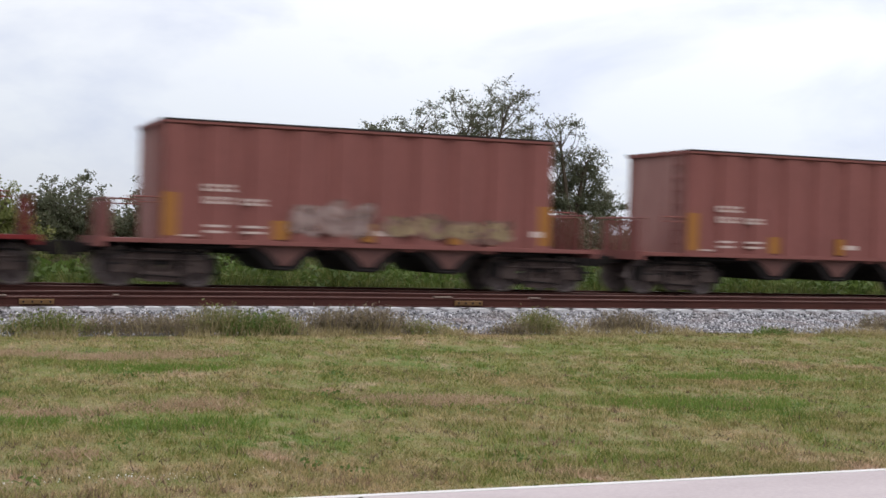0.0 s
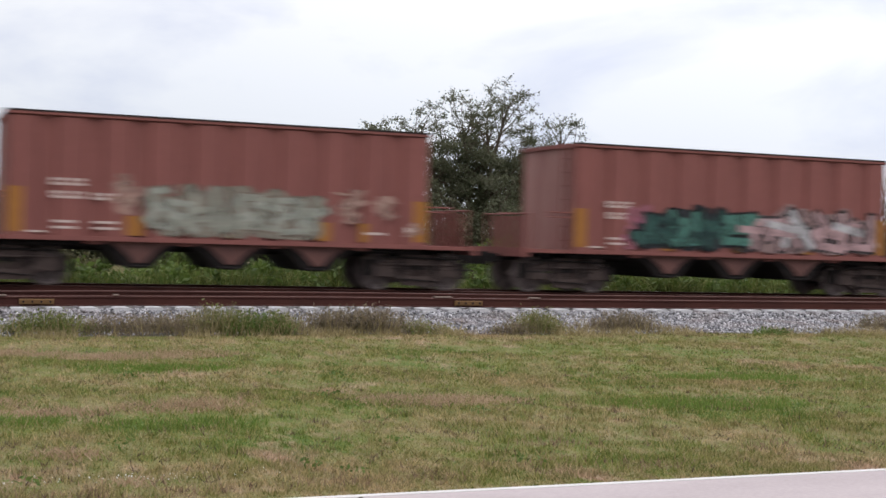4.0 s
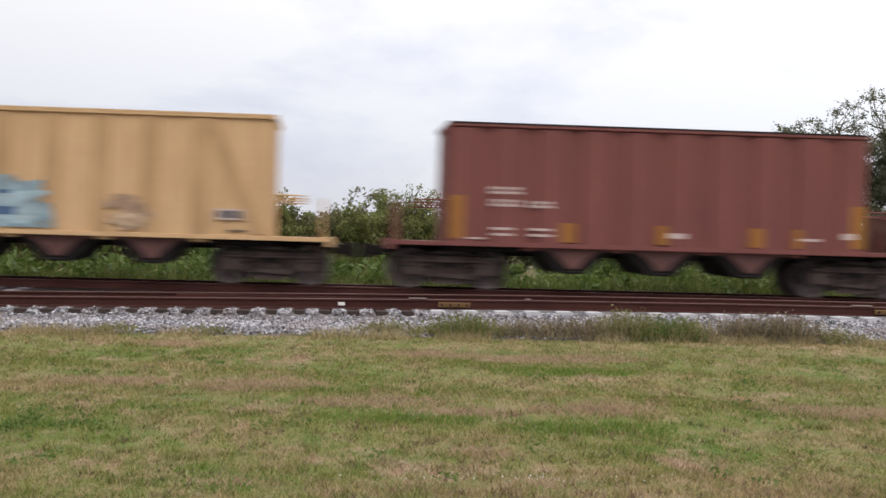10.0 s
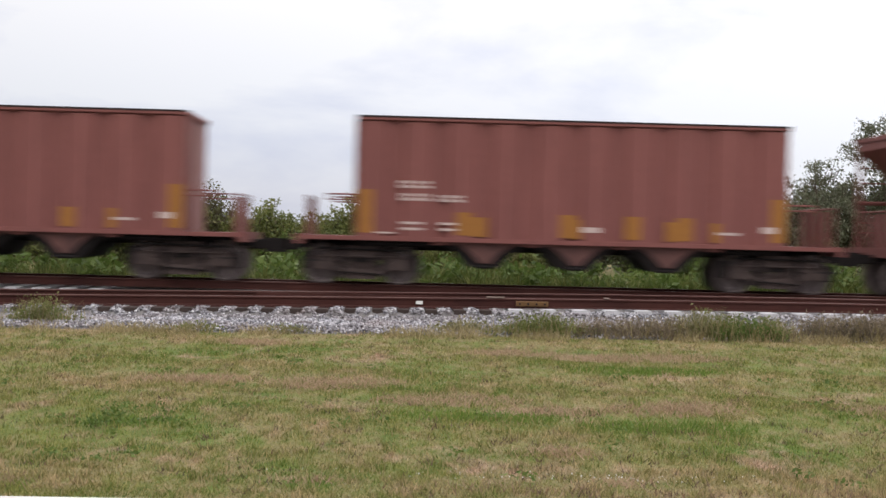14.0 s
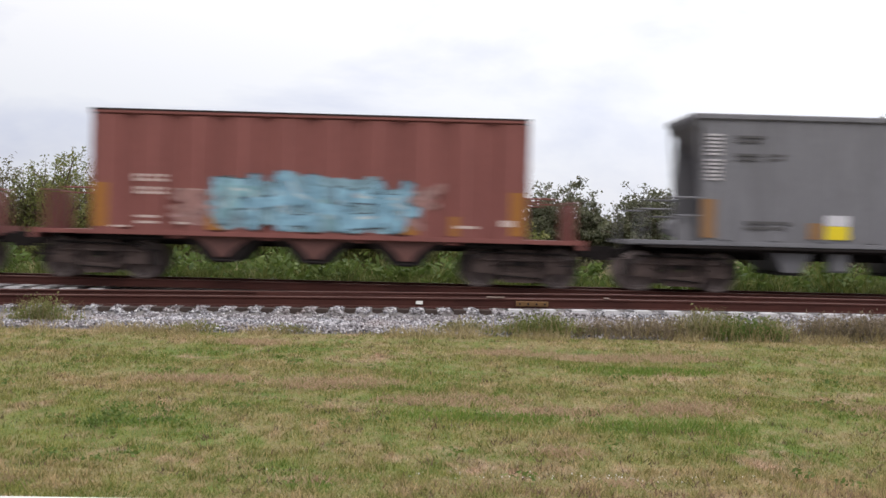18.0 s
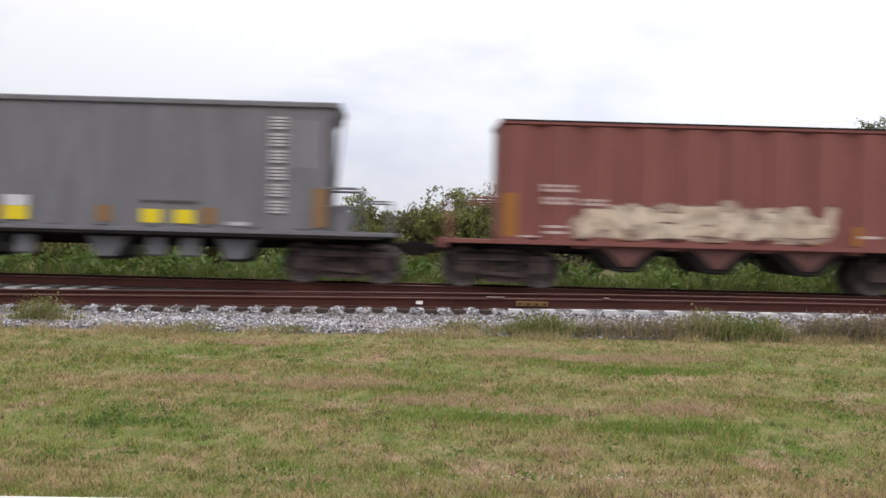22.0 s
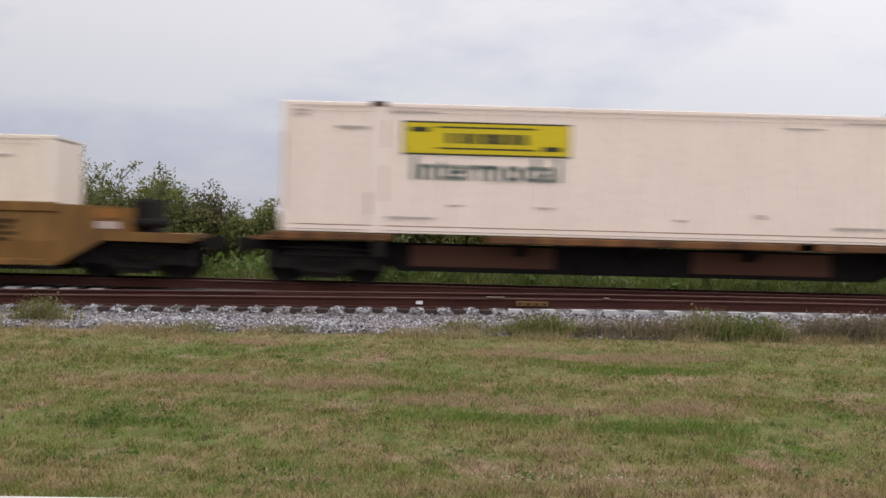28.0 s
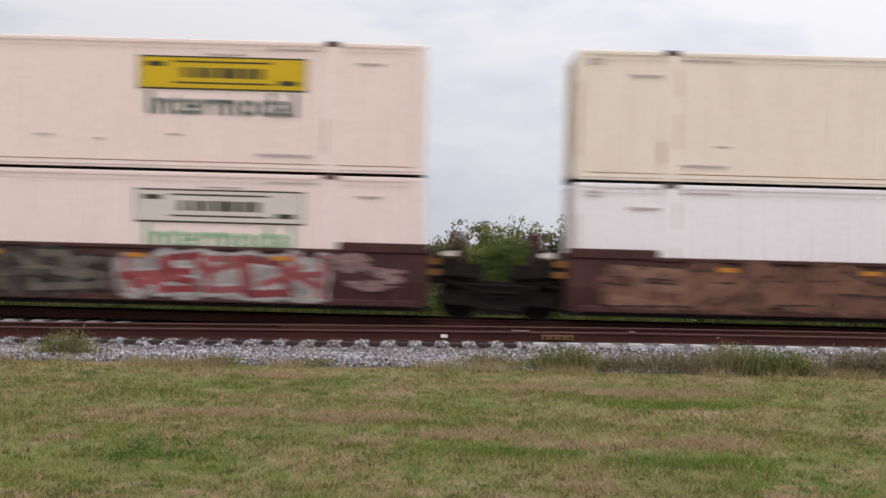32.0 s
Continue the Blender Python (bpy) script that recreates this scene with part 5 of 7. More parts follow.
    bars(root, "stencil", lines(2.2, 2.95, 2.12, 2.56, 3) + lines(3.2, 3.75, 2.0, 2.3, 2), WHITE_MARK, y - 0.002, "white stencilled data, unreadable")
    bars(root, "stencil", lines(9.5, 9.8, 1.34, 1.5, 2) + lines(5.9, 6.4, 1.4, 1.55, 2), WHITE_MARK, y - 0.002, "small white stencilled data, unreadable")
    return root


def grey_hopper(mat, top=4.0):
    """A smooth-sided grey hopper with an overhanging top chord and deep open end platforms. x from 0 to 10.28 over the top."""
    L = 10.28
    root = new("hopper_car")
    outline = [(0.02, top - 0.12), (0.20, top - 0.34), (0.20, 1.12), (L - 0.20, 1.12), (L - 0.20, top - 0.34), (L - 0.02, top - 0.12)]
    for y0, y1 in ((-1.53, -1.48), (1.48, 1.53)):
        part("side_wall", Shape().prism(outline, y0, y1), mat, root)
    for o, a in ((1, 0.04), (-1, L - 0.04)):
        body = Shape()
        body.prism([(a, top - 0.1), (a, top - 0.2), (a + o * 1.75, 1.75), (a + o * 1.75, 1.12), (a + o * 1.85, 1.12), (a + o * 1.85, 1.85)], -1.48, 1.48)
        part("end_slope", body, mat, root)
    part("floor", Shape().box(1.9, L - 1.9, -1.48, 1.48, 1.12, 1.3), mat, root)
    chord = Shape()
    chord.soft_box(-0.02, L + 0.02, -1.60, -1.44, top - 0.13, top, 0.025).soft_box(-0.02, L + 0.02, 1.44, 1.60, top - 0.13, top, 0.025)
    chord.box(-0.03, 0.12, -1.44, 1.44, top - 0.13, top).box(L - 0.12, L + 0.03, -1.44, 1.44, top - 0.13, top)
    part("top_chord", chord, mat, root)
    gus = Shape().prism([(-0.16, 0.0), (-0.10, -0.03), (0.10, -0.03), (0.16, 0.0)], 1.2, top - 0.2, "z").mesh("side_post", mat)
    for i in range(9):
        xx = 0.75 + i * (L - 1.5) / 8
        part("side_post", gus, None, root, at=(xx, -1.53, 0))
        part("side_post", gus, None, root, at=pose(xx, 1.53, 0, 0, 0, 180))
    part("side_sill", Shape().soft_box(-1.35, L + 1.35, -1.558, -1.42, 1.07, 1.16, 0.006).soft_box(-1.35, L + 1.35, 1.42, 1.558, 1.07, 1.16, 0.006), mat, root)
    # a thin black strip paints the shade line below the side sill
    part("lower_flange", Shape().box(-1.0, L + 1.0, -1.60, -1.50, 1.0, 1.055), UNDER, root, "black strip in place of shade under the sill")
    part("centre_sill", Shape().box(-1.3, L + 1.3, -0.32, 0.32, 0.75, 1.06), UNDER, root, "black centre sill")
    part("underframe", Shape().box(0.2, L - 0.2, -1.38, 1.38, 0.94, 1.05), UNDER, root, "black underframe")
    for c in (2.35, 5.2, 8.05):
        pk = part("discharge_pocket", Shape().prism([(c - 0.48, 1.05), (c - 0.19, 0.50), (c + 0.19, 0.50), (c + 0.48, 1.05)], -1.30, 1.30), mat, root)
        part("gate", Shape().box(c - 0.25, c + 0.25, -1.26, 1.26, 0.43, 0.51), UNDER, pk, "black discharge gate")
    for c in (3.4, 6.3, 7.05):
        part("outlet", Shape().soft_box(c - 0.20, c + 0.20, -1.34, -1.0, 0.52, 1.0, 0.04), mat, root)
    truck(root, -0.12)
    truck(root, L + 0.12)
    for x, o in ((0.2, -1), (L - 0.2, 1)):
        a0, a1 = min(x, x + o * 1.45), max(x, x + o * 1.45)
        part("end_platform", Shape().box(a0, a1, -1.42, 1.42, 1.05, 1.14), mat, root)
        part("coupler", COUPLER, None, root, "black steel coupler", at=(x - 1.40, 0, 0) if o < 0 else pose(x + 1.40, 0, 0, 0, 0, 180))
        gear = Shape()
        gear.tube((x + o * 0.35, -0.9, 1.45), (x + o * 0.35, 0.2, 1.45), 0.20, n=10).box(min(x + o * 0.1, x + o * 0.5), max(x + o * 0.1, x + o * 0.5), -1.35, -0.95, 1.14, 1.75)
        part("brake_gear", gear, mat, root, "grey brake cylinder and air tank")
        for y in (-1.46, 1.46):
            for a, b, q in (((x, y, 2.12), (x + o * 0.72, y, 2.12), 0.030), ((x, y, 1.72), (x + o * 0.60, y, 1.72), 0.024), ((x + o * 0.70, y, 1.1), (x + o * 0.70, y, 2.14), 0.026),
                            ((x + o * 1.38, y, 1.1), (x + o * 1.38, y, 1.85), 0.026), ((x + o * 0.70, y, 1.85), (x + o * 1.38, y, 1.85), 0.022), ((x, y, 2.15), (x + o * 0.15, y, top - 0.15), 0.03)):
                part("handrail", Shape().tube(a, b, q, n=6), mat, root)
    y = -1.567
    white = flat("grey_white_stencil_paint", (0.42, 0.40, 0.40))
    bars(root, "data_column", [(0.30, 0.62, 3.55 - i * 0.085 - 0.045 - (0.05 if i > 5 else 0), 3.55 - i * 0.085 - (0.05 if i > 5 else 0)) for i in range(12)], white, y, "white stencilled data column, unreadable")
    for k in range(6):
        z1 = 3.66 - k * 0.37
        bars(root, "data_column", [(8.80, 9.14, z1 - i * 0.075 - 0.05, z1 - i * 0.075) for i in range(4)], white, y, "white stencilled data column, unreadable")
    bars(root, "stencil", lines(0.95, 1.58, 3.35, 3.55, 2) + lines(0.95, 1.5, 2.95, 3.15, 2) + lines(1.65, 2.05, 2.95, 3.15, 2), BLACK_MARK, y, "black stencilled marks, unreadable")
    bars(root, "stencil", lines(1.2, 2.2, 1.42, 1.66, 2) + lines(5.95, 7.25, 1.70, 1.78, 1), BLACK_MARK, y, "small black stencilled data, unreadable")
    for x0, x1 in ((0.22, 0.52), (L - 0.52, L - 0.22)):
        bars(root, "corner_panel", [(x0, x1, 1.24, 2.10)], DULL_ORANGE, y, "faded orange corner panel")
    for x0 in (2.62, 5.02, 7.32):
        bars(root, "reflector", [(x0, x0 + 0.32, 1.26, 1.62)], DULL_ORANGE, y - 0.001, "orange reflective strip")
    bars(root, "sign", [(3.00, 3.52, 1.26, 1.56)], YELLOW, y - 0.002, "yellow warning panel")
    bars(root, "sign", [(3.00, 3.52, 1.565, 1.80)], flat("white_panel", (0.50, 0.49, 0.51)), y - 0.002, "white panel")
    for x0 in (6.0, 6.72):
        bars(root, "sign", [(x0, x0 + 0.44, 1.26, 1.56)], YELLOW, y - 0.002, "yellow warning panel")
    bars(root, "sign", [(9.35, 9.72, 2.55, 3.60)], flat("light_grey_panel", (0.30, 0.295, 0.30)), y + 0.02, "light grey panel")
    bars(root, "stencil", [(7.9, 8.35, 1.24, 1.32)], white, y, "white stencilled mark")
    return root


SPRAY = {}


def worn_spray(colour):
    """Spray paint that has faded and worn through in soft patches, so that the car's own paint shows."""
    m = material("spray_paint", colour, 0.6, 0.0, tuple(c * 0.72 + 0.012 for c in colour), 2.2, (1, 1, 1), 0.6, 30.0, 0.03, 0.003)
    t = m.node_tree
    c = node(t, "ShaderNodeTexCoord")
    wear = node(t, "ShaderNodeTexNoise", Scale=2.6, Detail=6.0, Roughness=0.62)
    link(t, c.outputs["Object"], wear.inputs["Vector"])
    k = node(t, "ShaderNodeMapRange")
    k.inputs["From Min"].default_value, k.inputs["From Max"].default_value = 0.42, 0.72
    k.inputs["To Min"].default_value, k.inputs["To Max"].default_value = 0.0, 0.72
    link(t, wear.outputs["Fac"], k.inputs["Value"])
    mix = node(t, "ShaderNodeMixShader")
    link(t, k.outputs[0], mix.inputs[0])
    link(t, t.nodes["Principled BSDF"].outputs[0], mix.inputs[1])
    link(t, node(t, "ShaderNodeBsdfTransparent").outputs[0], mix.inputs[2])
    link(t, mix.outputs[0], t.nodes["Material Output"].inputs["Surface"])
    return m


def spray(colour, dulled=True):
    k = 0.60 + 0.24 * min(1.0, max(colour) / 0.42) if dulled else 1.0
    colour = tuple(c * k for c in colour)
    key = tuple(round(c, 3) for c in colour)
    if key not in SPRAY:
        SPRAY[key] = worn_spray(colour)
    return SPRAY[key]


def blob(r, cx, cz, w, h, wob=0.18):
    """A closed wavy outline like a fat sprayed letter."""
    a, b, c = r.uniform(0, 6.28), r.uniform(0, 6.28), r.uniform(0, 6.28)
    pts = []
    for i in range(22):
        t = 2 * math.pi * i / 22
        k = 1 + wob * math.sin(2 * t + a) + wob * 0.7 * math.sin(3 * t + b) + wob * 0.5 * math.sin(5 * t + c)
        e = (abs(math.cos(t)) ** 4 + abs(math.sin(t)) ** 4) ** -0.25
        pts.append((cx + 0.5 * w * k * e * math.cos(t), cz + 0.5 * h * k * e * math.sin(t)))
    return pts


def graffiti(root, x0, x1, z0, z1, colours, count, seed, y=-1.562, accents=3, wob=0.16, floor=1.135, label=""):
    """Sprayed letter-like shapes: outlines, fills and accents, with no readable letters."""
    r = random.Random(seed)
    step = (x1 - x0) / count
    layers = [Shape() for _ in colours]

    def lay(i, pts, k):
        pts = [(min(max(a, 0.03), 99), max(b, floor)) for a, b in pts]
        layers[i].prism(pts, y - 0.004 * k, y + 0.014)
    for i in range(count):
        cx, cz = x0 + (i + 0.5) * step, (z0 + z1) / 2 + r.uniform(-0.04, 0.04)
        w, h = step * r.uniform(1.0, 1.2), (z1 - z0) * r.uniform(0.88, 1.05)
        lay(0, blob(r, cx, cz, w, h, wob), 0)
        if len(colours) > 1:
            f = 1 + i % max(1, len(colours) - accents) if len(colours) > 3 else 1
            lay(f, blob(r, cx, cz, w * 0.78, h * 0.80, wob), 1 + i * 0.02)
            for _ in range(accents):
                c = r.randrange(1, len(colours))
                lay(c, blob(r, cx + r.uniform(-0.3, 0.3) * w, cz + r.uniform(-0.34, 0.36) * h, w * r.uniform(0.14, 0.30), h * r.uniform(0.12, 0.40), 0.2), 2 + r.random())
            for _ in range(3):
                c = r.choice((0, 0, len(colours) - 1))
                sx, sz, a = cx + r.uniform(-0.42, 0.42) * w, cz + r.uniform(-0.3, 0.3) * h, r.choice((r.gauss(0, 0.25), r.gauss(1.4, 0.3)))
                lo, wi = h * r.uniform(0.18, 0.36), r.uniform(0.03, 0.065)
                ca, sa = math.cos(a), math.sin(a)
                lay(c, [(sx + p * ca - q * sa, sz + p * sa + q * ca) for p, q in ((-wi, -lo), (wi, -lo), (wi * 1.4, lo), (-wi * 0.6, lo))], 3.2 + r.random() * 0.5)
    for c, s in zip(colours, layers):
        if s.v:
            tagged(part("graffiti", s, spray(c), root, label or "sprayed graffiti lettering, unreadable"), kind="stuff")


def smudges(root, spots, colour, seed, y=-1.560, floor=1.135, solid=False, under=(0.19, 0.085, 0.07)):
    """Weathered, half-gone patches of paint: a few ragged flakes in two tones over each spot."""
    r = random.Random(seed)
    thin = tuple(0.5 * a + 0.5 * b for a, b in zip(colour, under))
    for x0, x1, z0, z1 in spots:
        w, h = x1 - x0, z1 - z0
        sheet, flakes = Shape(), Shape()
        for k in range(1 if solid else 4):
            cx, cz = ((x0 + x1) / 2, (z0 + z1) / 2) if solid else (x0 + w * r.uniform(0.25, 0.75), z0 + h * (k + 0.5) / 4)
            pts = [(a, max(b, floor)) for a, b in blob(r, cx, cz, w * (1.0 if solid else r.uniform(0.5, 0.9)), h if solid else h * 0.34, 0.12 if solid else 0.26)]
            sheet.prism(pts, y - 0.001 - 0.0004 * k, y + 0.014)
        for k in range(0 if solid else 5):
            cx, cz = x0 + w * r.uniform(0.1, 0.9), z0 + h * r.uniform(0.1, 0.9)
            pts = [(a, max(b, floor)) for a, b in blob(r, cx, cz, w * r.uniform(0.14, 0.42), h * r.uniform(0.08, 0.2), 0.3)]
            flakes.prism(pts, y - 0.0045 - 0.0004 * k, y + 0.014)
        patch = part("paint_patch", sheet, spray(colour if solid else thin, solid), root, "weathered patch of paint")
        if flakes.v:
            tagged(patch, kind="stuff")
            tagged(part("paint_flaking", flakes, spray(tuple(0.92 * c for c in colour), False), root, "flaking remains of paint"), kind="stuff")


# stroke skeletons of sprayed lettering, in a unit square; they are flipped and sheared until no letter can be read
STROKES = [[((0.1, 0.0), (0.12, 1.0), (0.75, 0.95), (0.8, 0.5), (0.15, 0.5)), ((0.45, 0.5), (0.85, 0.0))],
           [((0.9, 0.95), (0.15, 0.92), (0.12, 0.55), (0.85, 0.48), (0.85, 0.05), (0.1, 0.08))],
           [((0.12, 0.0), (0.15, 1.0)), ((0.82, 0.0), (0.8, 1.0)), ((0.15, 0.45), (0.8, 0.55))],
           [((0.85, 0.95), (0.2, 0.9), (0.12, 0.1), (0.85, 0.06)), ((0.2, 0.5), (0.7, 0.5))],
           [((0.1, 0.0), (0.45, 1.0), (0.85, 0.0)), ((0.28, 0.35), (0.7, 0.35))],
           [((0.1, 1.0), (0.15, 0.1), (0.85, 0.1), (0.85, 1.0)), ((0.5, 0.6), (0.5, 0.1))],
           [((0.12, 0.05), (0.1, 0.95), (0.85, 0.9), (0.85, 0.1), (0.12, 0.05))]]


def tag(root, x0, x1, z0, z1, outline, fills, count, seed, y=-1.562, cloud=None, thick=0.15, rim=0.06, shine=None, floor=1.135, flip=True):
    """Sprayed wild lettering, unreadable: a ragged cloud, dark-rimmed interlocked strokes, odd fills and glints."""
    r = random.Random(seed)
    step = (x1 - x0) / count
    hi = z1 - z0
    if cloud:
        s = Shape()
        n = max(3, int((x1 - x0) / 0.7))
        for i in range(n):
            cx = x0 + (i + 0.5) * (x1 - x0) / n
            edge = 0.72 + 0.28 * math.sin(math.pi * (i + 0.5) / n)
            pts = [(max(a, 0.03), max(b, floor)) for a, b in blob(r, cx, z0 + hi * 0.5 * edge, 1.25 * (x1 - x0) / n, hi * edge * r.uniform(0.95, 1.12), 0.13)]
            s.prism(pts, y - 0.0002 * i, y + 0.014)
        tagged(part("graffiti_cloud", s, spray(cloud), root, "sprayed background cloud"), kind="stuff")
    rims, glints, body = Shape(), Shape(), [Shape() for _ in fills]

    def stroke(shape, pts, w, depth):
        for k, ((ax, az), (bx, bz)) in enumerate(zip(pts, pts[1:])):
            d = math.hypot(bx - ax, bz - az) or 1
            ux, uz = (bx - ax) / d, (bz - az) / d
            ax, az, bx, bz = ax - ux * w * 0.45, az - uz * w * 0.45, bx + ux * w * 0.45, bz + uz * w * 0.45
            q = [(ax - uz * w * 0.5, az + ux * w * 0.5), (ax - ux * w * 0.12, az - uz * w * 0.12), (ax + uz * w * 0.5, az - ux * w * 0.5), (bx + uz * w * 0.5, bz - ux * w * 0.5), (bx + ux * w * 0.12, bz + uz * w * 0.12), (bx - uz * w * 0.5, bz + ux * w * 0.5)]
            shape.prism([(max(a, 0.03), max(b, floor)) for a, b in q], y - depth - 0.0003 * k, y + 0.014)
    for i in range(count):
        kind = STROKES[r.randrange(len(STROKES))]
        fx, fz, shear = flip and r.random() < 0.5, flip and r.random() < 0.5, r.uniform(-0.14, 0.14)
        sx, sz, oz = step * r.uniform(1.05, 1.35), hi * r.uniform(0.72, 0.98), hi * r.uniform(0.0, 0.1)
        f = r.randrange(len(fills))
        stray = r.random()
        kind = list(kind) + [((stray, r.random()), (stray + r.uniform(-0.35, 0.35), r.random())), ((r.uniform(-0.2, 0.4), r.uniform(0.2, 0.8)), (r.uniform(0.6, 1.2), r.uniform(0.2, 0.8)))]
        for j, line in enumerate(kind):
            pts = []
            for a, b in line:
                a, b = (1 - a if fx else a) + r.gauss(0, 0.045), min(1.0, max(0.0, (1 - b if fz else b) + r.gauss(0, 0.04)))
                pts.append((x0 + i * step + a * sx + (b - 0.5) * shear * step, z0 + oz + b * (sz - thick) + thick * 0.5))
            stroke(rims, pts, thick + 2 * rim, 0.003 + 0.0001 * (i % 7) + 0.0013 * j)
            stroke(body[f if r.random() < 0.75 else r.randrange(len(fills))], pts, thick * r.uniform(0.9, 1.1), 0.0075 + 0.0001 * (i % 7) + 0.0013 * j)
            if shine and r.random() < 0.7:
                a = r.randrange(len(pts) - 1)
                (ax, az), (bx, bz) = pts[a], pts[a + 1]
                stroke(glints, [(ax * 0.7 + bx * 0.3, az * 0.7 + bz * 0.3 + 0.03), (ax * 0.3 + bx * 0.7, az * 0.3 + bz * 0.7 + 0.03)], thick * 0.28, 0.0125)
    for shape, c, name in [(rims, outline, "graffiti_outline")] + [(b, c, "graffiti") for b, c in zip(body, fills)] + [(glints, shine, "graffiti_glint")]:
        if shape.v:
            tagged(part(name, shape, spray(c), root, "sprayed graffiti strokes, unreadable"), kind="stuff")


# containers and the cars that carry them
CL, CW, CH = 16.15, 1.30, 2.895


def container_shape(mat, name="container", front=None):
    """A 53-foot container: corrugated sides, rails, corner posts and castings, doors at one end. x from 0, z from 0."""
    root = new(name)
    ncor = 58
    side = []
    x = 0.25
    pitch = (CL - 0.5) / ncor
    for i in range(ncor):
        side += [(x, -0.034), (x + 0.30 * pitch, -0.034), (x + 0.42 * pitch, 0.012), (x + 0.88 * pitch, 0.012)]
        x += pitch
    side.append((x, -0.034))
    for o in (-1, 1):
        outline = [(a, o * (CW + b)) for a, b in side] + [(CL - 0.25, o * (CW - 0.06)), (0.25, o * (CW - 0.06))]
        part("side_wall", Shape().prism(outline, 0.17, CH - 0.09, "z"), mat, root)
    for o in (-1, 1):
        a, b = sorted((o * (CW - 0.06), o * (CW + 0.005)))
        part("bottom_rail", Shape().soft_box(0.0, CL, a, b, 0.0, 0.16, 0.012), mat, root)
        part("top_rail", Shape().soft_box(0.0, CL, a, b, CH - 0.09, CH, 0.012), mat, root)
    for xx in (0.0, CL - 0.24):
        for o in (-1, 1):
            a, b = sorted((o * (CW - 0.2), o * (CW + 0.004)))
            part("corner_post", Shape().box(xx, xx + 0.24, a, b, 0.16, CH - 0.09), mat, root)
    part("roof", Shape().box(0.02, CL - 0.02, -CW + 0.06, CW - 0.06, CH - 0.05, CH - 0.02), mat, root)
    part("floor", Shape().box(0.02, CL - 0.02, -CW + 0.06, CW - 0.06, 0.04, 0.14), UNDER, root)
    for y0, y1 in ((-1.1, -0.02), (0.02, 1.1)):
        leaf = part("door", Shape().box(0.03, 0.07, y0, y1, 0.16, CH - 0.09), mat if mat is GREEN_BOX else DARK_DOOR, root)
        for yy in (y0 + 0.3, y1 - 0.28):
            part("locking_bar", Shape().tube((0.02, yy, 0.1), (0.02, yy, CH - 0.1), 0.022, n=6), mat, leaf)
    part("front_wall", Shape().box(CL - 0.07, CL - 0.03, -1.1, 1.1, 0.16, CH - 0.09), front or mat, root, "dark front wall" if front else "")
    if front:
        part("front_trim", Shape().box(CL + 0.002, CL + 0.03, -CW, CW, 0.0, CH), front, root, "dark front frame")
    for xx in (2.02, CL - 2.22):
        part("lifting_post", Shape().box(xx - 0.04, xx + 0.24, -CW - 0.012, -CW + 0.03, 0.0, CH - 0.10), mat, root)
        part("lifting_post", Shape().box(xx - 0.04, xx + 0.24, CW - 0.03, CW + 0.012, 0.0, CH - 0.10), mat, root)
        part("casting", Shape().box(xx - 0.06, xx + 0.28, -CW - 0.014, CW + 0.014, CH - 0.085, CH + 0.03), BOX_DARK, root, "dark steel corner casting")
    return root


BOX_DARK = flat("dark_casting_steel", (0.10, 0.07, 0.06))
# front ends and doors of light containers, darker than their side walls
DARK_FRONT = flat("dark_front_wall_paint", (0.30, 0.215, 0.18))
DARK_DOOR = flat("dark_door_paint", (0.30, 0.23, 0.19))
RUST_LINE = flat("rust_line", (0.34, 0.17, 0.09))


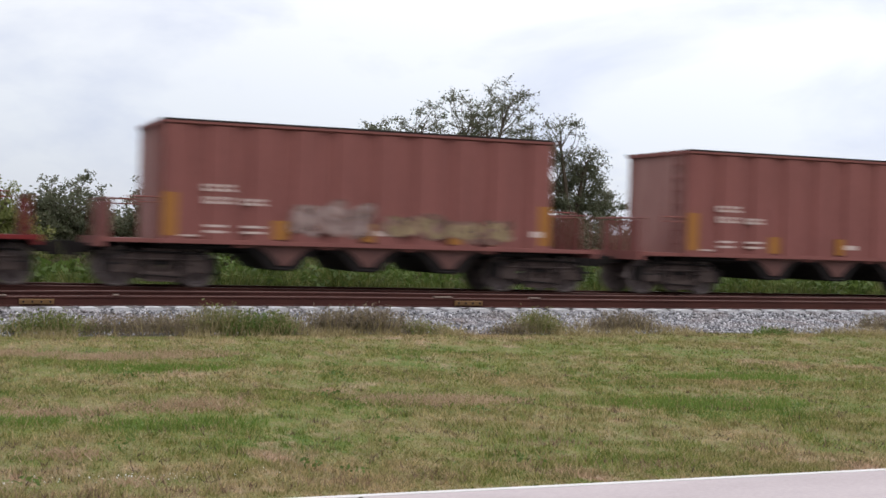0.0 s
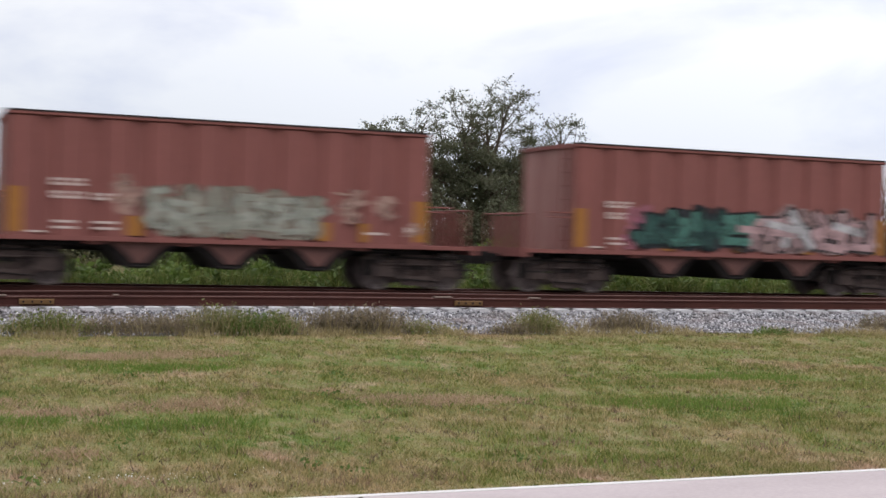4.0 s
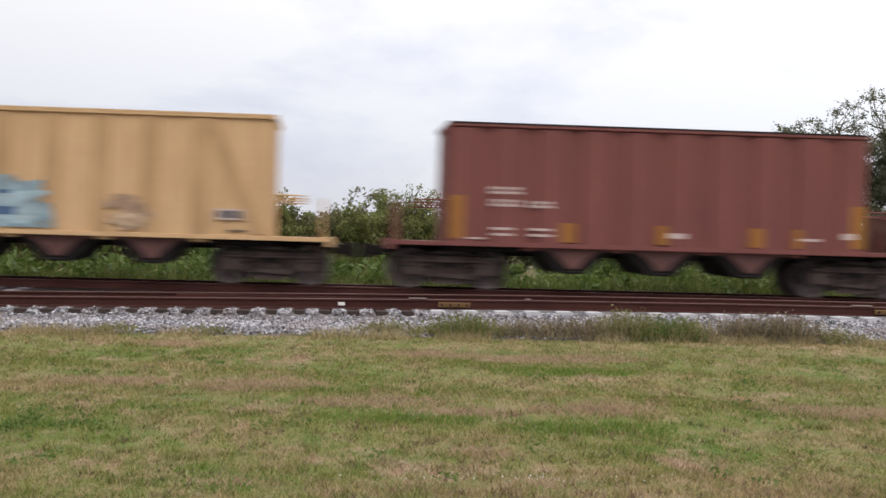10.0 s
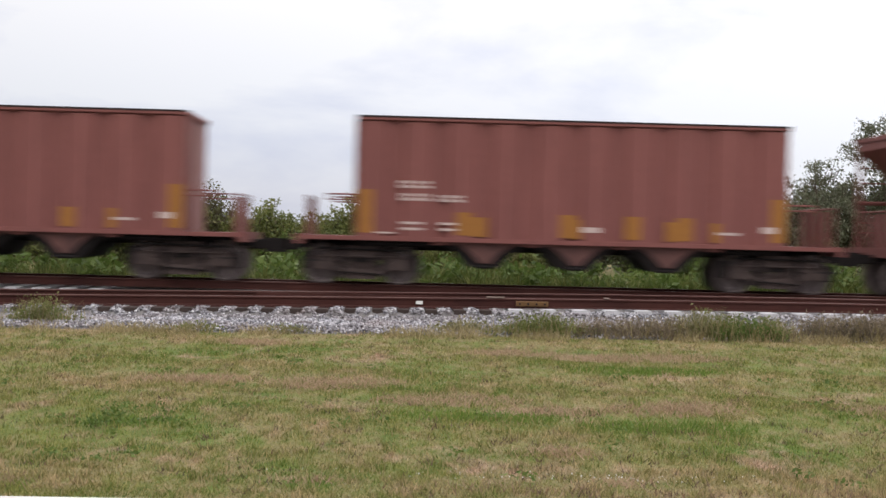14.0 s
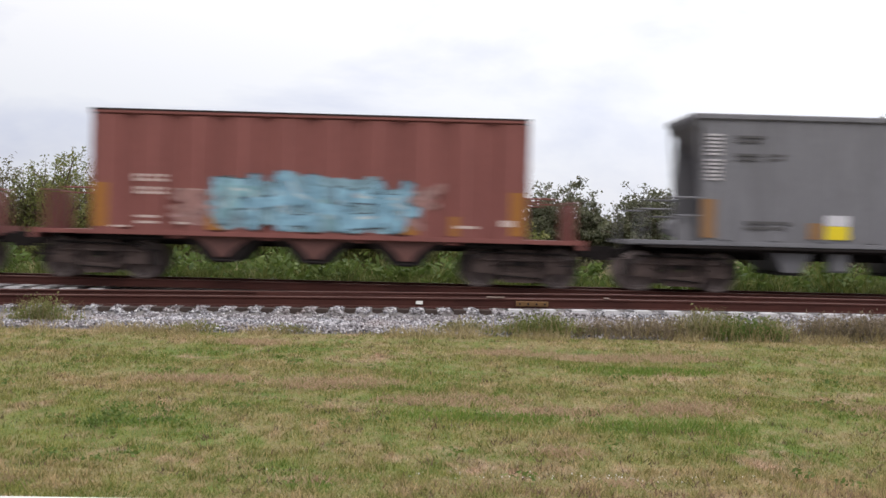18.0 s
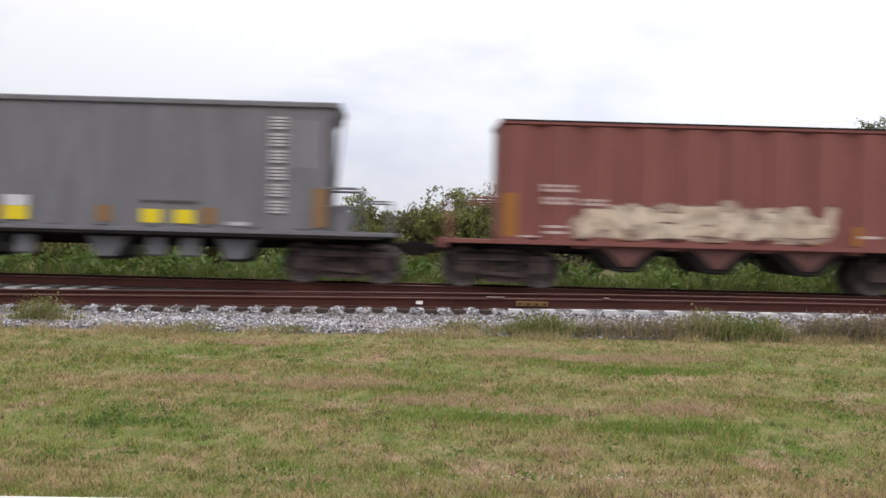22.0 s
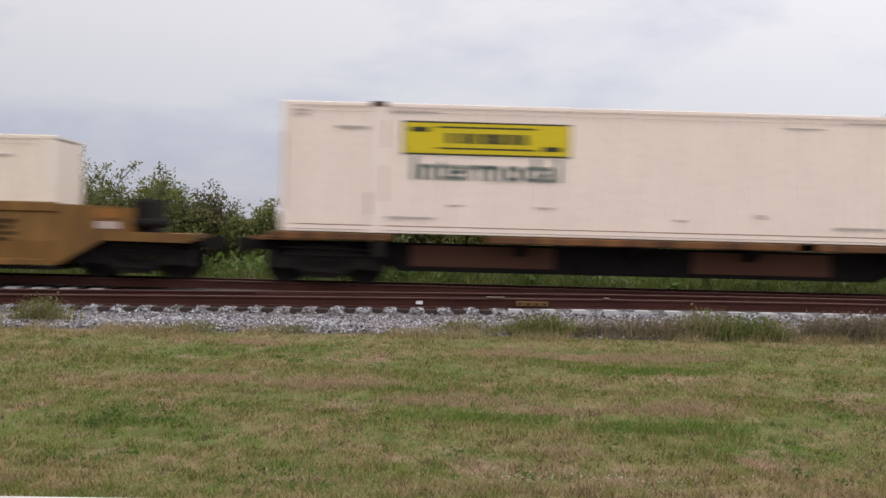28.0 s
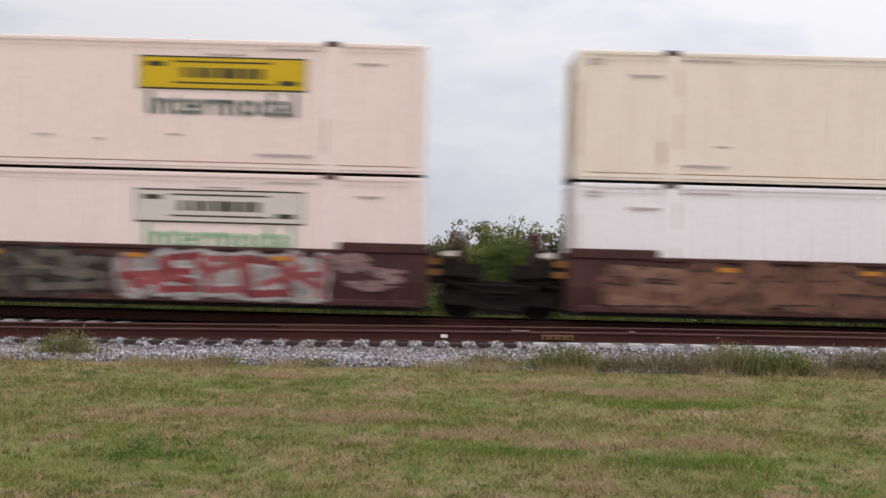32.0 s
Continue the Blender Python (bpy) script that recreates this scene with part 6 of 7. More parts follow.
def container_marks(root, sign_x, sign, word, tall=False, ink=GREEN_INK, small=None):
    """Sign panel with plain bars in place of its name, the word beneath it, and unreadable data."""
    y = -CW - 0.016
    z1 = CH - (0.48 if tall else 0.42)
    if sign is not None:
        if tall:
            bars(root, "sign_border", [(sign_x - 0.02, sign_x + 3.72, z1 - 1.05, z1 + 0.07)], INK, y, "black sign border", 0.02)
            z0 = z1 - 0.98
        else:
            bars(root, "sign_border", [(sign_x - 0.02, sign_x + 3.72, z1 - 0.71, z1 + 0.04)], INK, y, "dark sign border", 0.02)
            z0 = z1 - 0.67
        bars(root, "sign", [(sign_x, sign_x + 3.7, z0, z1)], sign, y - 0.004, "yellow sign panel with a name as plain bars", 0.02)
        h = z1 - z0
        spots = [(sign_x + 0.14, sign_x + 0.56, z0 + 0.70 * h, z0 + 0.86 * h), (sign_x + 3.10, sign_x + 3.52, z0 + 0.14 * h, z0 + 0.30 * h),
                 (sign_x + 0.75, sign_x + 2.95, z0 + 0.14 * h, z0 + 0.20 * h), (sign_x + 0.75, sign_x + 2.95, z0 + 0.84 * h, z0 + 0.90 * h)]
        for i, wide in enumerate((0.15, 0.20, 0.18, 0.24, 0.20, 0.21, 0.18)):
            a = sign_x + 0.95 + i * 0.27
            spots.append((a, a + wide, z0 + 0.34 * h, z0 + 0.68 * h))
        bars(root, "sign_bar", spots, INK, y - 0.007, "dark bars", 0.02)
    if word:
        cu = bpy.data.curves.new("lettering", "FONT")
        cu.body, cu.size, cu.align_x, cu.extrude = "Intermodal", 0.72, "CENTER", 0.004
        cu.offset = 0.014
        cu.space_character = 1.06
        tmp = bpy.data.objects.new("lettering", cu)
        scene.collection.objects.link(tmp)
        me = bpy.data.meshes.new_from_object(tmp.evaluated_get(bpy.context.evaluated_depsgraph_get()))
        bpy.data.objects.remove(tmp)
        me.materials.clear()
        me.materials.append(ink)
        part("lettering", me, None, root, "block lettering", at=pose(sign_x + 1.85, y - 0.002, z1 - 1.25, 90))
    data = lines(0.25, 0.6, CH - 0.34, CH - 0.16, 2) + lines(1.2, 1.9, CH - 0.62, CH - 0.50, 1) + lines(2.35, 3.5, CH - 0.22, CH - 0.15, 1) + lines(12.6, 13.7, CH - 0.22, CH - 0.15, 1) + lines(14.6, 15.2, CH - 0.50, CH - 0.42, 1)
    data += lines(2.35, 3.4, 0.30, 0.40, 1) + lines(12.4, 13.6, 0.30, 0.40, 1) + lines(11.2, 12.1, CH - 0.36, CH - 0.30, 1)
    bars(root, "data_mark", data, small or GREY_MARK, y, "small grey data marks, unreadable", 0.02)
    bars(root, "rail_seam", [(0.3, CL - 0.3, CH - 0.115, CH - 0.10), (0.3, CL - 0.3, CH - 0.21, CH - 0.20), (0.1, CL - 0.1, 0.05, 0.065)], BOX_TRIM, -CW - 0.010, "thin dark seam of a rail", 0.02)
    bars(root, "rust_line", [(0.3, CL - 0.3, 0.155, 0.175)], RUST_LINE, -CW - 0.009, "thin rust line above the bottom rail", 0.02)
    bars(root, "rust_streak", [(2.27, 2.30, 0.7, 1.5), (2.28, 2.31, 1.9, 2.5), (13.90, 13.93, 0.4, 1.2), (0.05, 0.08, 0.5, 2.2), (1.93, 1.96, 0.4, 0.9)], RUST_LINE, -CW - 0.015, "thin rust streak beside a post", 0.02)
    r = random.Random(int(sign_x * 100))
    bars(root, "rub_mark", [(a, a + r.uniform(0.15, 0.4), b, b + 0.05) for a, b in [(r.uniform(3, 12), r.uniform(0.35, 0.8)) for _ in range(5)]], BOX_TRIM, y + 0.004, "scuffs and rub marks", 0.012)


def well_car(mat, left_outer, right_outer, name="well_car"):
    """A well car unit for one stack; x from 0 to CL is the well. An outer end has a platform over its own truck."""
    root = new(name)
    a, b = -0.12, CL + 0.12
    for o in (-1, 1):
        y0, y1 = sorted((o * 1.36, o * 1.44))
        part("side_wall", Shape().prism([(o * 1.36, 0.27), (o * 1.40, 0.27), (o * 1.475, 0.80), (o * 1.43, 1.48), (o * 1.36, 1.48)], a, b, "x"), mat, root)
        y2, y3 = sorted((o * 1.36, o * 1.48))
        part("lower_chord", Shape().soft_box(a + 0.3, b - 0.3, y2, y3, 0.25, 0.40, 0.02), mat, root)
        part("top_chord", Shape().soft_box(a + 1.9, b - 1.9, y2, y3, 1.40, 1.50, 0.02), mat, root)
        for e0, e1 in ((a, a + 2.0), (b - 2.0, b)):
            part("raised_chord", Shape().soft_box(e0, e1, y2, y3, 1.44, 1.66, 0.02), mat, root)
    part("well_floor", Shape().box(a, b, -1.36, 1.36, 0.16, 0.23), UNDER, root, "black well floor")
    for e in (a, b):
        part("bulkhead", Shape().box(e - 0.05, e + 0.05, -1.36, 1.36, 0.27, 1.55), mat, root)
    for outer, e, o in ((left_outer, a, -1), (right_outer, b, 1)):
        if outer:
            p = Shape()
            p.prism([(e, 1.62), (e + o * 1.42, 1.60), (e + o * 1.52, 1.05), (e + o * 2.9, 1.02), (e + o * 2.9, 0.82), (e + o * 1.0, 0.84), (e + o * 0.25, 0.42), (e, 0.30)], -1.44, -1.30)
            p.prism([(e, 1.62), (e + o * 1.42, 1.60), (e + o * 1.52, 1.05), (e + o * 2.9, 1.02), (e + o * 2.9, 0.82), (e + o * 1.0, 0.84), (e + o * 0.25, 0.42), (e, 0.30)], 1.30, 1.44)
            x0, x1 = sorted((e, e + o * 2.95))
            p.box(x0, x1, -1.30, 1.30, 0.86, 1.02)
            part("end_frame", p, mat, root)
            x0, x1 = sorted((e + o * 1.62, e + o * 2.05))
            part("equipment_box", Shape().soft_box(x0, x1, -1.1, 0.4, 1.02, 1.78, 0.06).tube((x0, -1.2, 1.25), (x1 + 0.4, -1.2, 1.25), 0.10, n=10), UNDER, root, "black brake equipment")
            x0, x1 = sorted((e + o * 0.85, e + o * 1.36))
            bars(root, "reflector", [(x0, x1, 1.34, 1.54)], ORANGE, -1.452, "orange reflective strip", 0.02)
            bars(root, "data_panel", [(x0, x1, 1.10, 1.26)], WHITE_MARK, -1.452, "white data panel", 0.02)
            truck(root, e + o * 1.65, True)
            part("coupler", COUPLER, None, root, "black steel coupler", at=(e - 2.85, 0, 0) if o < 0 else pose(e + 2.85, 0, 0, 0, 0, 180))
        else:
            x0, x1 = sorted((e, e + o * 1.25))
            part("end_frame", Shape().box(x0, x1, -0.9, 0.9, 0.80, 1.0).box(x0, x1, -1.2, -1.1, 0.95, 1.25), UNDER, root, "black articulated end frame")
            for yy in (-1.15, 1.15):
                x0, x1 = sorted((e + o * 0.55, e + o * 0.78))
                part("end_post", Shape().box(x0, x1, yy - 0.1, yy + 0.1, 1.0, 1.98), mat, root)
            x0, x1 = sorted((e + o * 0.25, e + o * 0.75))
            part("brake_box", Shape().soft_box(x0, x1, -1.28, -0.7, 0.95, 1.38, 0.04).tube((x0, -1.3, 1.5), (x1, -1.3, 1.62), 0.03, n=6).box(x0, x0 + 0.06, -1.34, -1.2, 0.5, 1.6), UNDER, root, "black brake gear")
            part("air_hose", Shape().tube((e + o * 0.3, -1.25, 0.9), (e + o * 1.2, -1.1, 0.62), 0.035, n=6), UNDER, root)
            x0, x1 = sorted((e + o * 0.30, e + o * 0.62))
            bars(root, "data_plate", [(x0, x1, 1.42, 1.54)], PALE_SIGN, -1.32, "white data plate", 0.03)
            x0, x1 = sorted((e, e + o * 0.28))
            bars(root, "reflector", [(x0, x1, 0.98, 1.12), (x0, x1, 1.22, 1.36)], ORANGE, -1.30, "orange reflective blocks", 0.05)
    if not right_outer:
        truck(root, b + 1.62, True)
    for x0 in (3.2, 6.4, 9.6, 12.8):
        bars(root, "reflector", [(x0, x0 + 0.42, 1.21, 1.31)], AMBER, -1.510, "orange reflective strip", 0.02)
    return root


def spine_car(left_outer, right_outer):
    """An articulated spine car unit: a deep black centre beam, orange-brown edge beams and end supports."""
    root = new("spine_car")
    a, b = -0.55, CL + 0.75
    part("centre_beam", Shape().prism([(a, 0.95), (a, 0.72), (a + 2.4, 0.66), (a + 3.2, 0.30), (b - 3.2, 0.30), (b - 2.4, 0.66), (b, 0.72), (b, 0.95)], -0.45, 0.45), UNDER, root, "deep black centre beam")
    for o in (-1, 1):
        y0, y1 = sorted((o * 1.30, o * 1.42))
        for x0, x1 in ((a + 0.3, a + 3.0), (4.6, CL - 4.6), (b - 4.9, b - 0.1)):
            part("edge_beam", Shape().soft_box(x0, x1, y0, y1, 0.98, 1.14, 0.02), RUST_SILL, root, "worn orange-brown edge beam")
    for x0, x1, z0 in ((2.9, 6.2, 0.42), (9.4, 12.6, 0.40)):
        part("side_plate", Shape().box(x0, x1, -0.475, -0.452, z0, 0.90), RUST_RIM, root, "rusty plate on the centre beam")
    for x in (0.3, 2.2, 5.4, 8.0, 10.7, CL - 2.3, CL - 0.4):
        part("cross_bearer", Shape().prism([(-1.38, 1.10), (-1.38, 0.96), (-0.5, 0.70), (0.5, 0.70), (1.38, 0.96), (1.38, 1.10)], x - 0.12, x + 0.12, "x"), UNDER, root, "black cross bearer")
    for x in (2.05, CL - 2.15):
        part("pedestal", Shape().box(x, x + 0.3, -1.36, 1.36, 1.0, 1.15).box(x + 0.02, x + 0.28, -1.40, -1.1, 0.62, 1.0), UNDER, root, "black container pedestal")
    for outer, e, o in ((left_outer, a, -1), (right_outer, b, 1)):
        if outer:
            truck(root, e - o * 1.55, True)
            part("coupler", COUPLER, None, root, "black steel coupler", at=(e + 0.1, 0, 0) if o < 0 else pose(e - 0.1, 0, 0, 0, 0, 180))
            x0, x1 = sorted((e - o * 1.4, e + o * 0.05))
            part("end_platform", Shape().box(x0, x1, -1.4, 1.4, 0.96, 1.04), RUST_SILL, root)
    if not right_outer:
        truck(root, b + 0.85, True)
    return root


def ran(t):
    """How far the train has run at t seconds: a little slower towards the end."""
    lag = 0.75 * min(1.0, max(0.0, (t - 16.9) / 0.7))
    return 22.482 * t - 0.0064 * (t - 16) ** 2 + 0.0064 * 256 - lag


HOPPER = {"brown": (box_hopper, BROWN, "brown open-top hopper car with upright ends"), "dark": (box_hopper, DARK_BROWN, "dark brown open-top hopper car with upright ends"),
          "red": (box_hopper, RED, "deep red open-top hopper car with upright ends"), "tan": (box_hopper, TAN, "tan open-top hopper car with upright ends"),
          "rusty": (braced_hopper, RUSTY_TAN, "tan open-top hopper car blotched with rust"), "cream": (braced_hopper, STAINED_CREAM, "cream open-top hopper car stained with rust"),
          "braced": (braced_hopper, TAN, "tan open-top hopper car with diagonal end braces"), "pale": (braced_hopper, PALE_GREY, "pale grey open-top hopper car covered in graffiti"),
          "slope": (slope_hopper, BROWN, "brown hopper car with sloping overhung ends"), "grey": (grey_hopper, GREY, "grey smooth-sided hopper car with yellow panels")}
# kind, and the place of the rear end of the body when the clip starts
TRAIN = [("A", "brown", 20.45), ("B", "brown", 7.02), ("C", "red", -6.40), ("D", "red", -19.81), ("E", "brown", -33.32), ("F", "slope", -47.93), ("G", "brown", -60.02),
         ("H", "brown", -73.45), ("I", "brown", -86.90), ("J", "grey", -100.87), ("J2", "brown", -114.0), ("M", "dark", -127.37), ("K", "rusty", -140.90), ("N", "brown", -154.33),
         ("O", "cream", -167.66), ("P", "grey", -181.68), ("Q", "grey", -195.43), ("R", "brown", -208.6), ("S", "dark", -221.98), ("U", "braced", -235.40), ("V", "dark", -248.75),
         ("W", "brown", -262.26), ("X", "brown", -275.62), ("Y", "brown", -289.09), ("Z", "slope", -303.76), ("AA", "brown", -315.85), ("BB", "brown", -329.2),
         ("CC", "grey", -343.42), ("DD", "grey", -357.05), ("EE", "tan", -370.15), ("FF", "brown", -383.65), ("GG", "grey", -397.60), ("HH", "brown", -410.85),
         ("II", "brown", -424.11), ("JJ", "brown", -437.55), ("KK", "brown", -451.00), ("LL", "grey", -464.93), ("MM", "brown", -478.16), ("NN", "brown", -491.57),
         ("OO", "grey", -505.48), ("PP", "brown", -518.77), ("QQ", "red", -532.15), ("RR", "brown", -545.60), ("SS", "pale", -558.95), ("TT", "tan", -572.25)]
U0 = 0.0064 * 256     # the fitted places count from the run's own zero
MOVING = []
made, cars = {}, {}
for key, kind, u in TRAIN:
    build, mat, label = HOPPER[kind]
    if kind not in made:
        made[kind] = tagged(build(mat), label, "hopper car", group="hopper cars of the train")
        cars[key] = made[kind]
    else:
        cars[key] = copy_thing(made[kind], Matrix())
for key, kind, u in TRAIN:
    MOVING.append((cars[key], u, 0.0, 9.56 if kind not in ("slope", "grey") else 12.25 if kind == "slope" else 10.28))
    if kind not in ("slope", "grey", "rusty", "pale", "cream", "braced"):
        box_marks(cars[key], mark=BROWN_MARK if kind == "tan" else None, panel=WORN_TAN if kind == "tan" else ORANGE)

# what sets single cars apart
for key in ("P", "Q"):
    for child in cars[key].children:
        if child.name.startswith("sign") and abs(min(v.co.x for v in child.data.vertices) - 6.0) < 0.01:
            child.location.x -= 2.3
for child in list(cars["J"].children):
    if child.name.startswith("sign") and abs(min(v.co.x for v in child.data.vertices) - 6.0) < 0.01:
        bpy.data.objects.remove(child)
graffiti(cars["B"], 3.0, 4.9, 1.25, 2.0, [(0.29, 0.18, 0.155), (0.36, 0.26, 0.235)], 3, 1, accents=1)
graffiti(cars["B"], 5.2, 8.5, 1.20, 1.75, [(0.25, 0.14, 0.11), (0.34, 0.25, 0.14), (0.29, 0.17, 0.15)], 4, 2, accents=1)
tag(cars["C"], 2.4, 6.9, 1.16, 2.25, (0.11, 0.13, 0.14), [(0.38, 0.40, 0.33), (0.32, 0.42, 0.34), (0.46, 0.42, 0.33)], 6, 3, cloud=(0.36, 0.33, 0.27), shine=(0.52, 0.48, 0.40))
graffiti(cars["D"], 2.65, 6.4, 1.12, 1.98, [(0.48, 0.46, 0.45), (0.58, 0.56, 0.54), (0.54, 0.40, 0.26)], 5, 4, accents=1, wob=0.10)
smudges(cars["D"], [(0.08, 0.9, 1.9, 2.5)], (0.50, 0.41, 0.44), 40, under=(0.30, 0.10, 0.10))
smudges(cars["D"], [(7.9, 8.5, 1.95, 2.2), (8.7, 9.4, 1.8, 2.3), (7.2, 8.0, 1.2, 1.7), (8.3, 8.9, 1.2, 1.5)], (0.42, 0.33, 0.34), 4)
tag(cars["E"], 1.35, 9.0, 1.16, 2.30, (0.07, 0.12, 0.14), [(0.24, 0.40, 0.41), (0.19, 0.35, 0.38), (0.30, 0.46, 0.44), (0.52, 0.46, 0.36)], 9, 5, cloud=(0.22, 0.34, 0.33), shine=(0.60, 0.55, 0.45), thick=0.18, rim=0.04)
tag(cars["E"], 3.6, 8.4, 2.12, 2.62, (0.42, 0.15, 0.13), [(0.30, 0.38, 0.30), (0.44, 0.20, 0.16)], 5, 6, thick=0.13, rim=0.04)
smudges(cars["E"], [(1.1, 1.6, 1.7, 2.3), (2.2, 2.9, 1.9, 2.6), (8.6, 9.3, 1.5, 2.2)], (0.44, 0.33, 0.28), 7)
smudges(cars["G"], [(3.1, 3.8, 1.3, 1.9), (6.1, 8.0, 1.2, 2.0)], (0.30, 0.165, 0.155), 8)
tag(cars["H"], 1.9, 5.1, 1.16, 2.28, (0.022, 0.026, 0.028), [(0.035, 0.085, 0.075), (0.10, 0.24, 0.19), (0.05, 0.12, 0.10)], 4, 9, cloud=(0.035, 0.04, 0.045), thick=0.20)
smudges(cars["H"], [(1.35, 2.1, 1.16, 2.2)], (0.36, 0.12, 0.18), 91)
tag(cars["H"], 5.1, 9.0, 1.16, 2.32, (0.07, 0.055, 0.055), [(0.52, 0.50, 0.50), (0.46, 0.30, 0.30), (0.50, 0.52, 0.50)], 4, 10, cloud=(0.30, 0.20, 0.19), thick=0.19, rim=0.07)
tag(cars["I"], 3.0, 6.9, 1.16, 2.25, (0.24, 0.19, 0.15), [(0.33, 0.33, 0.27), (0.37, 0.38, 0.32)], 8, 11, cloud=(0.27, 0.24, 0.19), rim=0.04)
smudges(cars["I"], [(7.3, 8.0, 1.6, 2.3), (8.3, 8.8, 1.7, 2.2), (9.0, 9.4, 1.3, 1.6), (2.2, 2.8, 1.6, 2.4)], (0.40, 0.27, 0.22), 12)
graffiti(cars["M"], 2.6, 9.1, 1.25, 1.95, [(0.24, 0.13, 0.11), (0.30, 0.18, 0.15)], 7, 13, accents=0)
bars(cars["K"], "primed_patch", [(0.06, 0.72, 1.14, 2.46), (0.78, 1.52, 1.18, 1.62), (1.70, 2.78, 1.14, 2.36), (6.06, 6.94, 1.14, 2.16), (7.34, 7.8, 1.16, 1.46), (8.92, 9.5, 1.3, 2.15), (8.15, 9.2, 1.13, 1.27)], PRIMER, -1.558, "cream primed patch")
bars(cars["K"], "stencil", lines(1.8, 2.6, 2.0, 2.35, 2), BLACK_MARK, -1.561, "dark stencilled data, unreadable")
for key in ("EE",):
    rr = random.Random(6)
    smudges(cars[key], [(a, a + rr.uniform(0.3, 0.9), b, b + rr.uniform(0.10, 0.30)) for a, b in [(rr.uniform(0.3, 8.6), rr.choice((1.16, 1.3, 1.5, 1.9, 2.2))) for _ in range(22)]], (0.50, 0.32, 0.17), 71, under=(0.66, 0.45, 0.25))
rr = random.Random(80)
smudges(cars["O"], [(a, a + rr.uniform(0.3, 0.8), b, b + rr.uniform(0.2, 0.45)) for a, b in [(rr.uniform(2.7, 6.3), rr.choice((1.15, 1.4, 1.6))) for _ in range(16)]], (0.22, 0.115, 0.07), 70, under=(0.40, 0.25, 0.14))
smudges(cars["O"], [(0.1, 0.7, 1.15, 1.8), (8.1, 9.4, 1.2, 1.8)], (0.24, 0.14, 0.09), 72, under=(0.40, 0.25, 0.14))
bars(cars["O"], "primed_patch", [(0.62, 1.4, 1.15, 2.1), (1.7, 2.6, 1.15, 1.8), (4.3, 4.65, 1.15, 1.6), (6.85, 7.4, 1.15, 2.3)], PRIMER, -1.558, "cream primed patch")
tag(cars["N"], 2.95, 7.95, 1.16, 2.40, (0.34, 0.35, 0.30), [(0.10, 0.25, 0.09), (0.09, 0.21, 0.08), (0.12, 0.28, 0.10)], 7, 14, thick=0.24, rim=0.035, shine=(0.42, 0.44, 0.36))
smudges(cars["N"], [(8.9, 9.5, 1.3, 2.2), (0.25, 0.9, 1.8, 2.5)], (0.46, 0.35, 0.32), 15)
bars(cars["O"], "stencil", lines(1.5, 2.5, 2.0, 2.3, 3) + lines(1.6, 2.6, 1.7, 1.76, 1), BLACK_MARK, -1.558, "dark stencilled data, unreadable")
smudges(cars["R"], [(7.0, 7.7, 1.7, 2.4), (2.0, 2.9, 1.6, 1.8)], (0.42, 0.26, 0.23), 16)
crown = [(2.83, 1.14), (4.88, 1.14), (4.80, 1.66), (4.52, 1.74), (4.60, 2.18), (4.15, 2.12), (3.98, 2.27), (3.62, 2.27), (3.50, 2.12), (3.00, 2.20), (3.20, 1.74), (2.83, 1.66)]
part("graffiti", Shape().prism(crown, -1.562, -1.46), spray((0.30, 0.42, 0.46)), cars["U"], "pale blue sprayed crown shape")
smudges(cars["U"], [(3.2, 4.5, 1.2, 1.9)], (0.42, 0.52, 0.54), 17, y=-1.566, under=(0.30, 0.42, 0.46))
bars(cars["U"], "graffiti", [(3.55, 4.05, 1.40, 1.58), (3.6, 3.95, 1.86, 1.94)], spray((0.10, 0.17, 0.30)), -1.572, "dark blue sprayed mark", 0.05)
smudges(cars["U"], [(0.75, 1.6, 1.55, 2.0), (6.0, 6.9, 1.15, 1.85)], (0.64, 0.47, 0.30), 18)
bars(cars["U"], "stencil", lines(1.68, 2.70, 2.08, 2.25, 2) + lines(1.88, 2.58, 1.76, 1.95, 2) + lines(8.6, 8.95, 1.16, 1.22, 1), BLACK_MARK, -1.56, "dark stencilled data, unreadable")
bars(cars["U"], "data_panel", [(8.30, 8.90, 1.42, 1.66)], WHITE_MARK, -1.56, "white data panel")
bars(cars["U"], "data_panel", [(8.36, 8.52, 1.46, 1.62), (8.58, 8.84, 1.46, 1.62)], BLACK_MARK, -1.563, "black bars in place of writing")
smudges(cars["W"], [(0.45, 9.2, 1.14, 1.62)], (0.035, 0.033, 0.035), 18, solid=True)
tag(cars["W"], 1.7, 7.0, 1.16, 2.28, (0.035, 0.032, 0.038), [(0.58, 0.55, 0.54), (0.52, 0.50, 0.50), (0.24, 0.07, 0.06), (0.06, 0.06, 0.14)], 6, 19, cloud=(0.05, 0.04, 0.045), thick=0.25)
smudges(cars["W"], [(0.35, 1.6, 1.2, 1.9), (7.2, 8.8, 1.2, 1.7)], (0.035, 0.033, 0.035), 20)
tag(cars["X"], 2.6, 8.9, 1.16, 2.30, (0.19, 0.085, 0.072), [(0.34, 0.23, 0.21), (0.38, 0.28, 0.25), (0.29, 0.18, 0.165)], 13, 21, cloud=(0.24, 0.125, 0.11), thick=0.11, rim=0.035)
smudges(cars["X"], [(0.2, 0.9, 1.7, 2.5), (8.5, 9.2, 1.6, 2.0)], (0.36, 0.23, 0.20), 22)
tag(cars["Y"], 2.7, 5.7, 1.16, 2.35, (0.045, 0.04, 0.035), [(0.42, 0.35, 0.14), (0.46, 0.40, 0.19)], 4, 23, cloud=(0.30, 0.25, 0.11), thick=0.24)
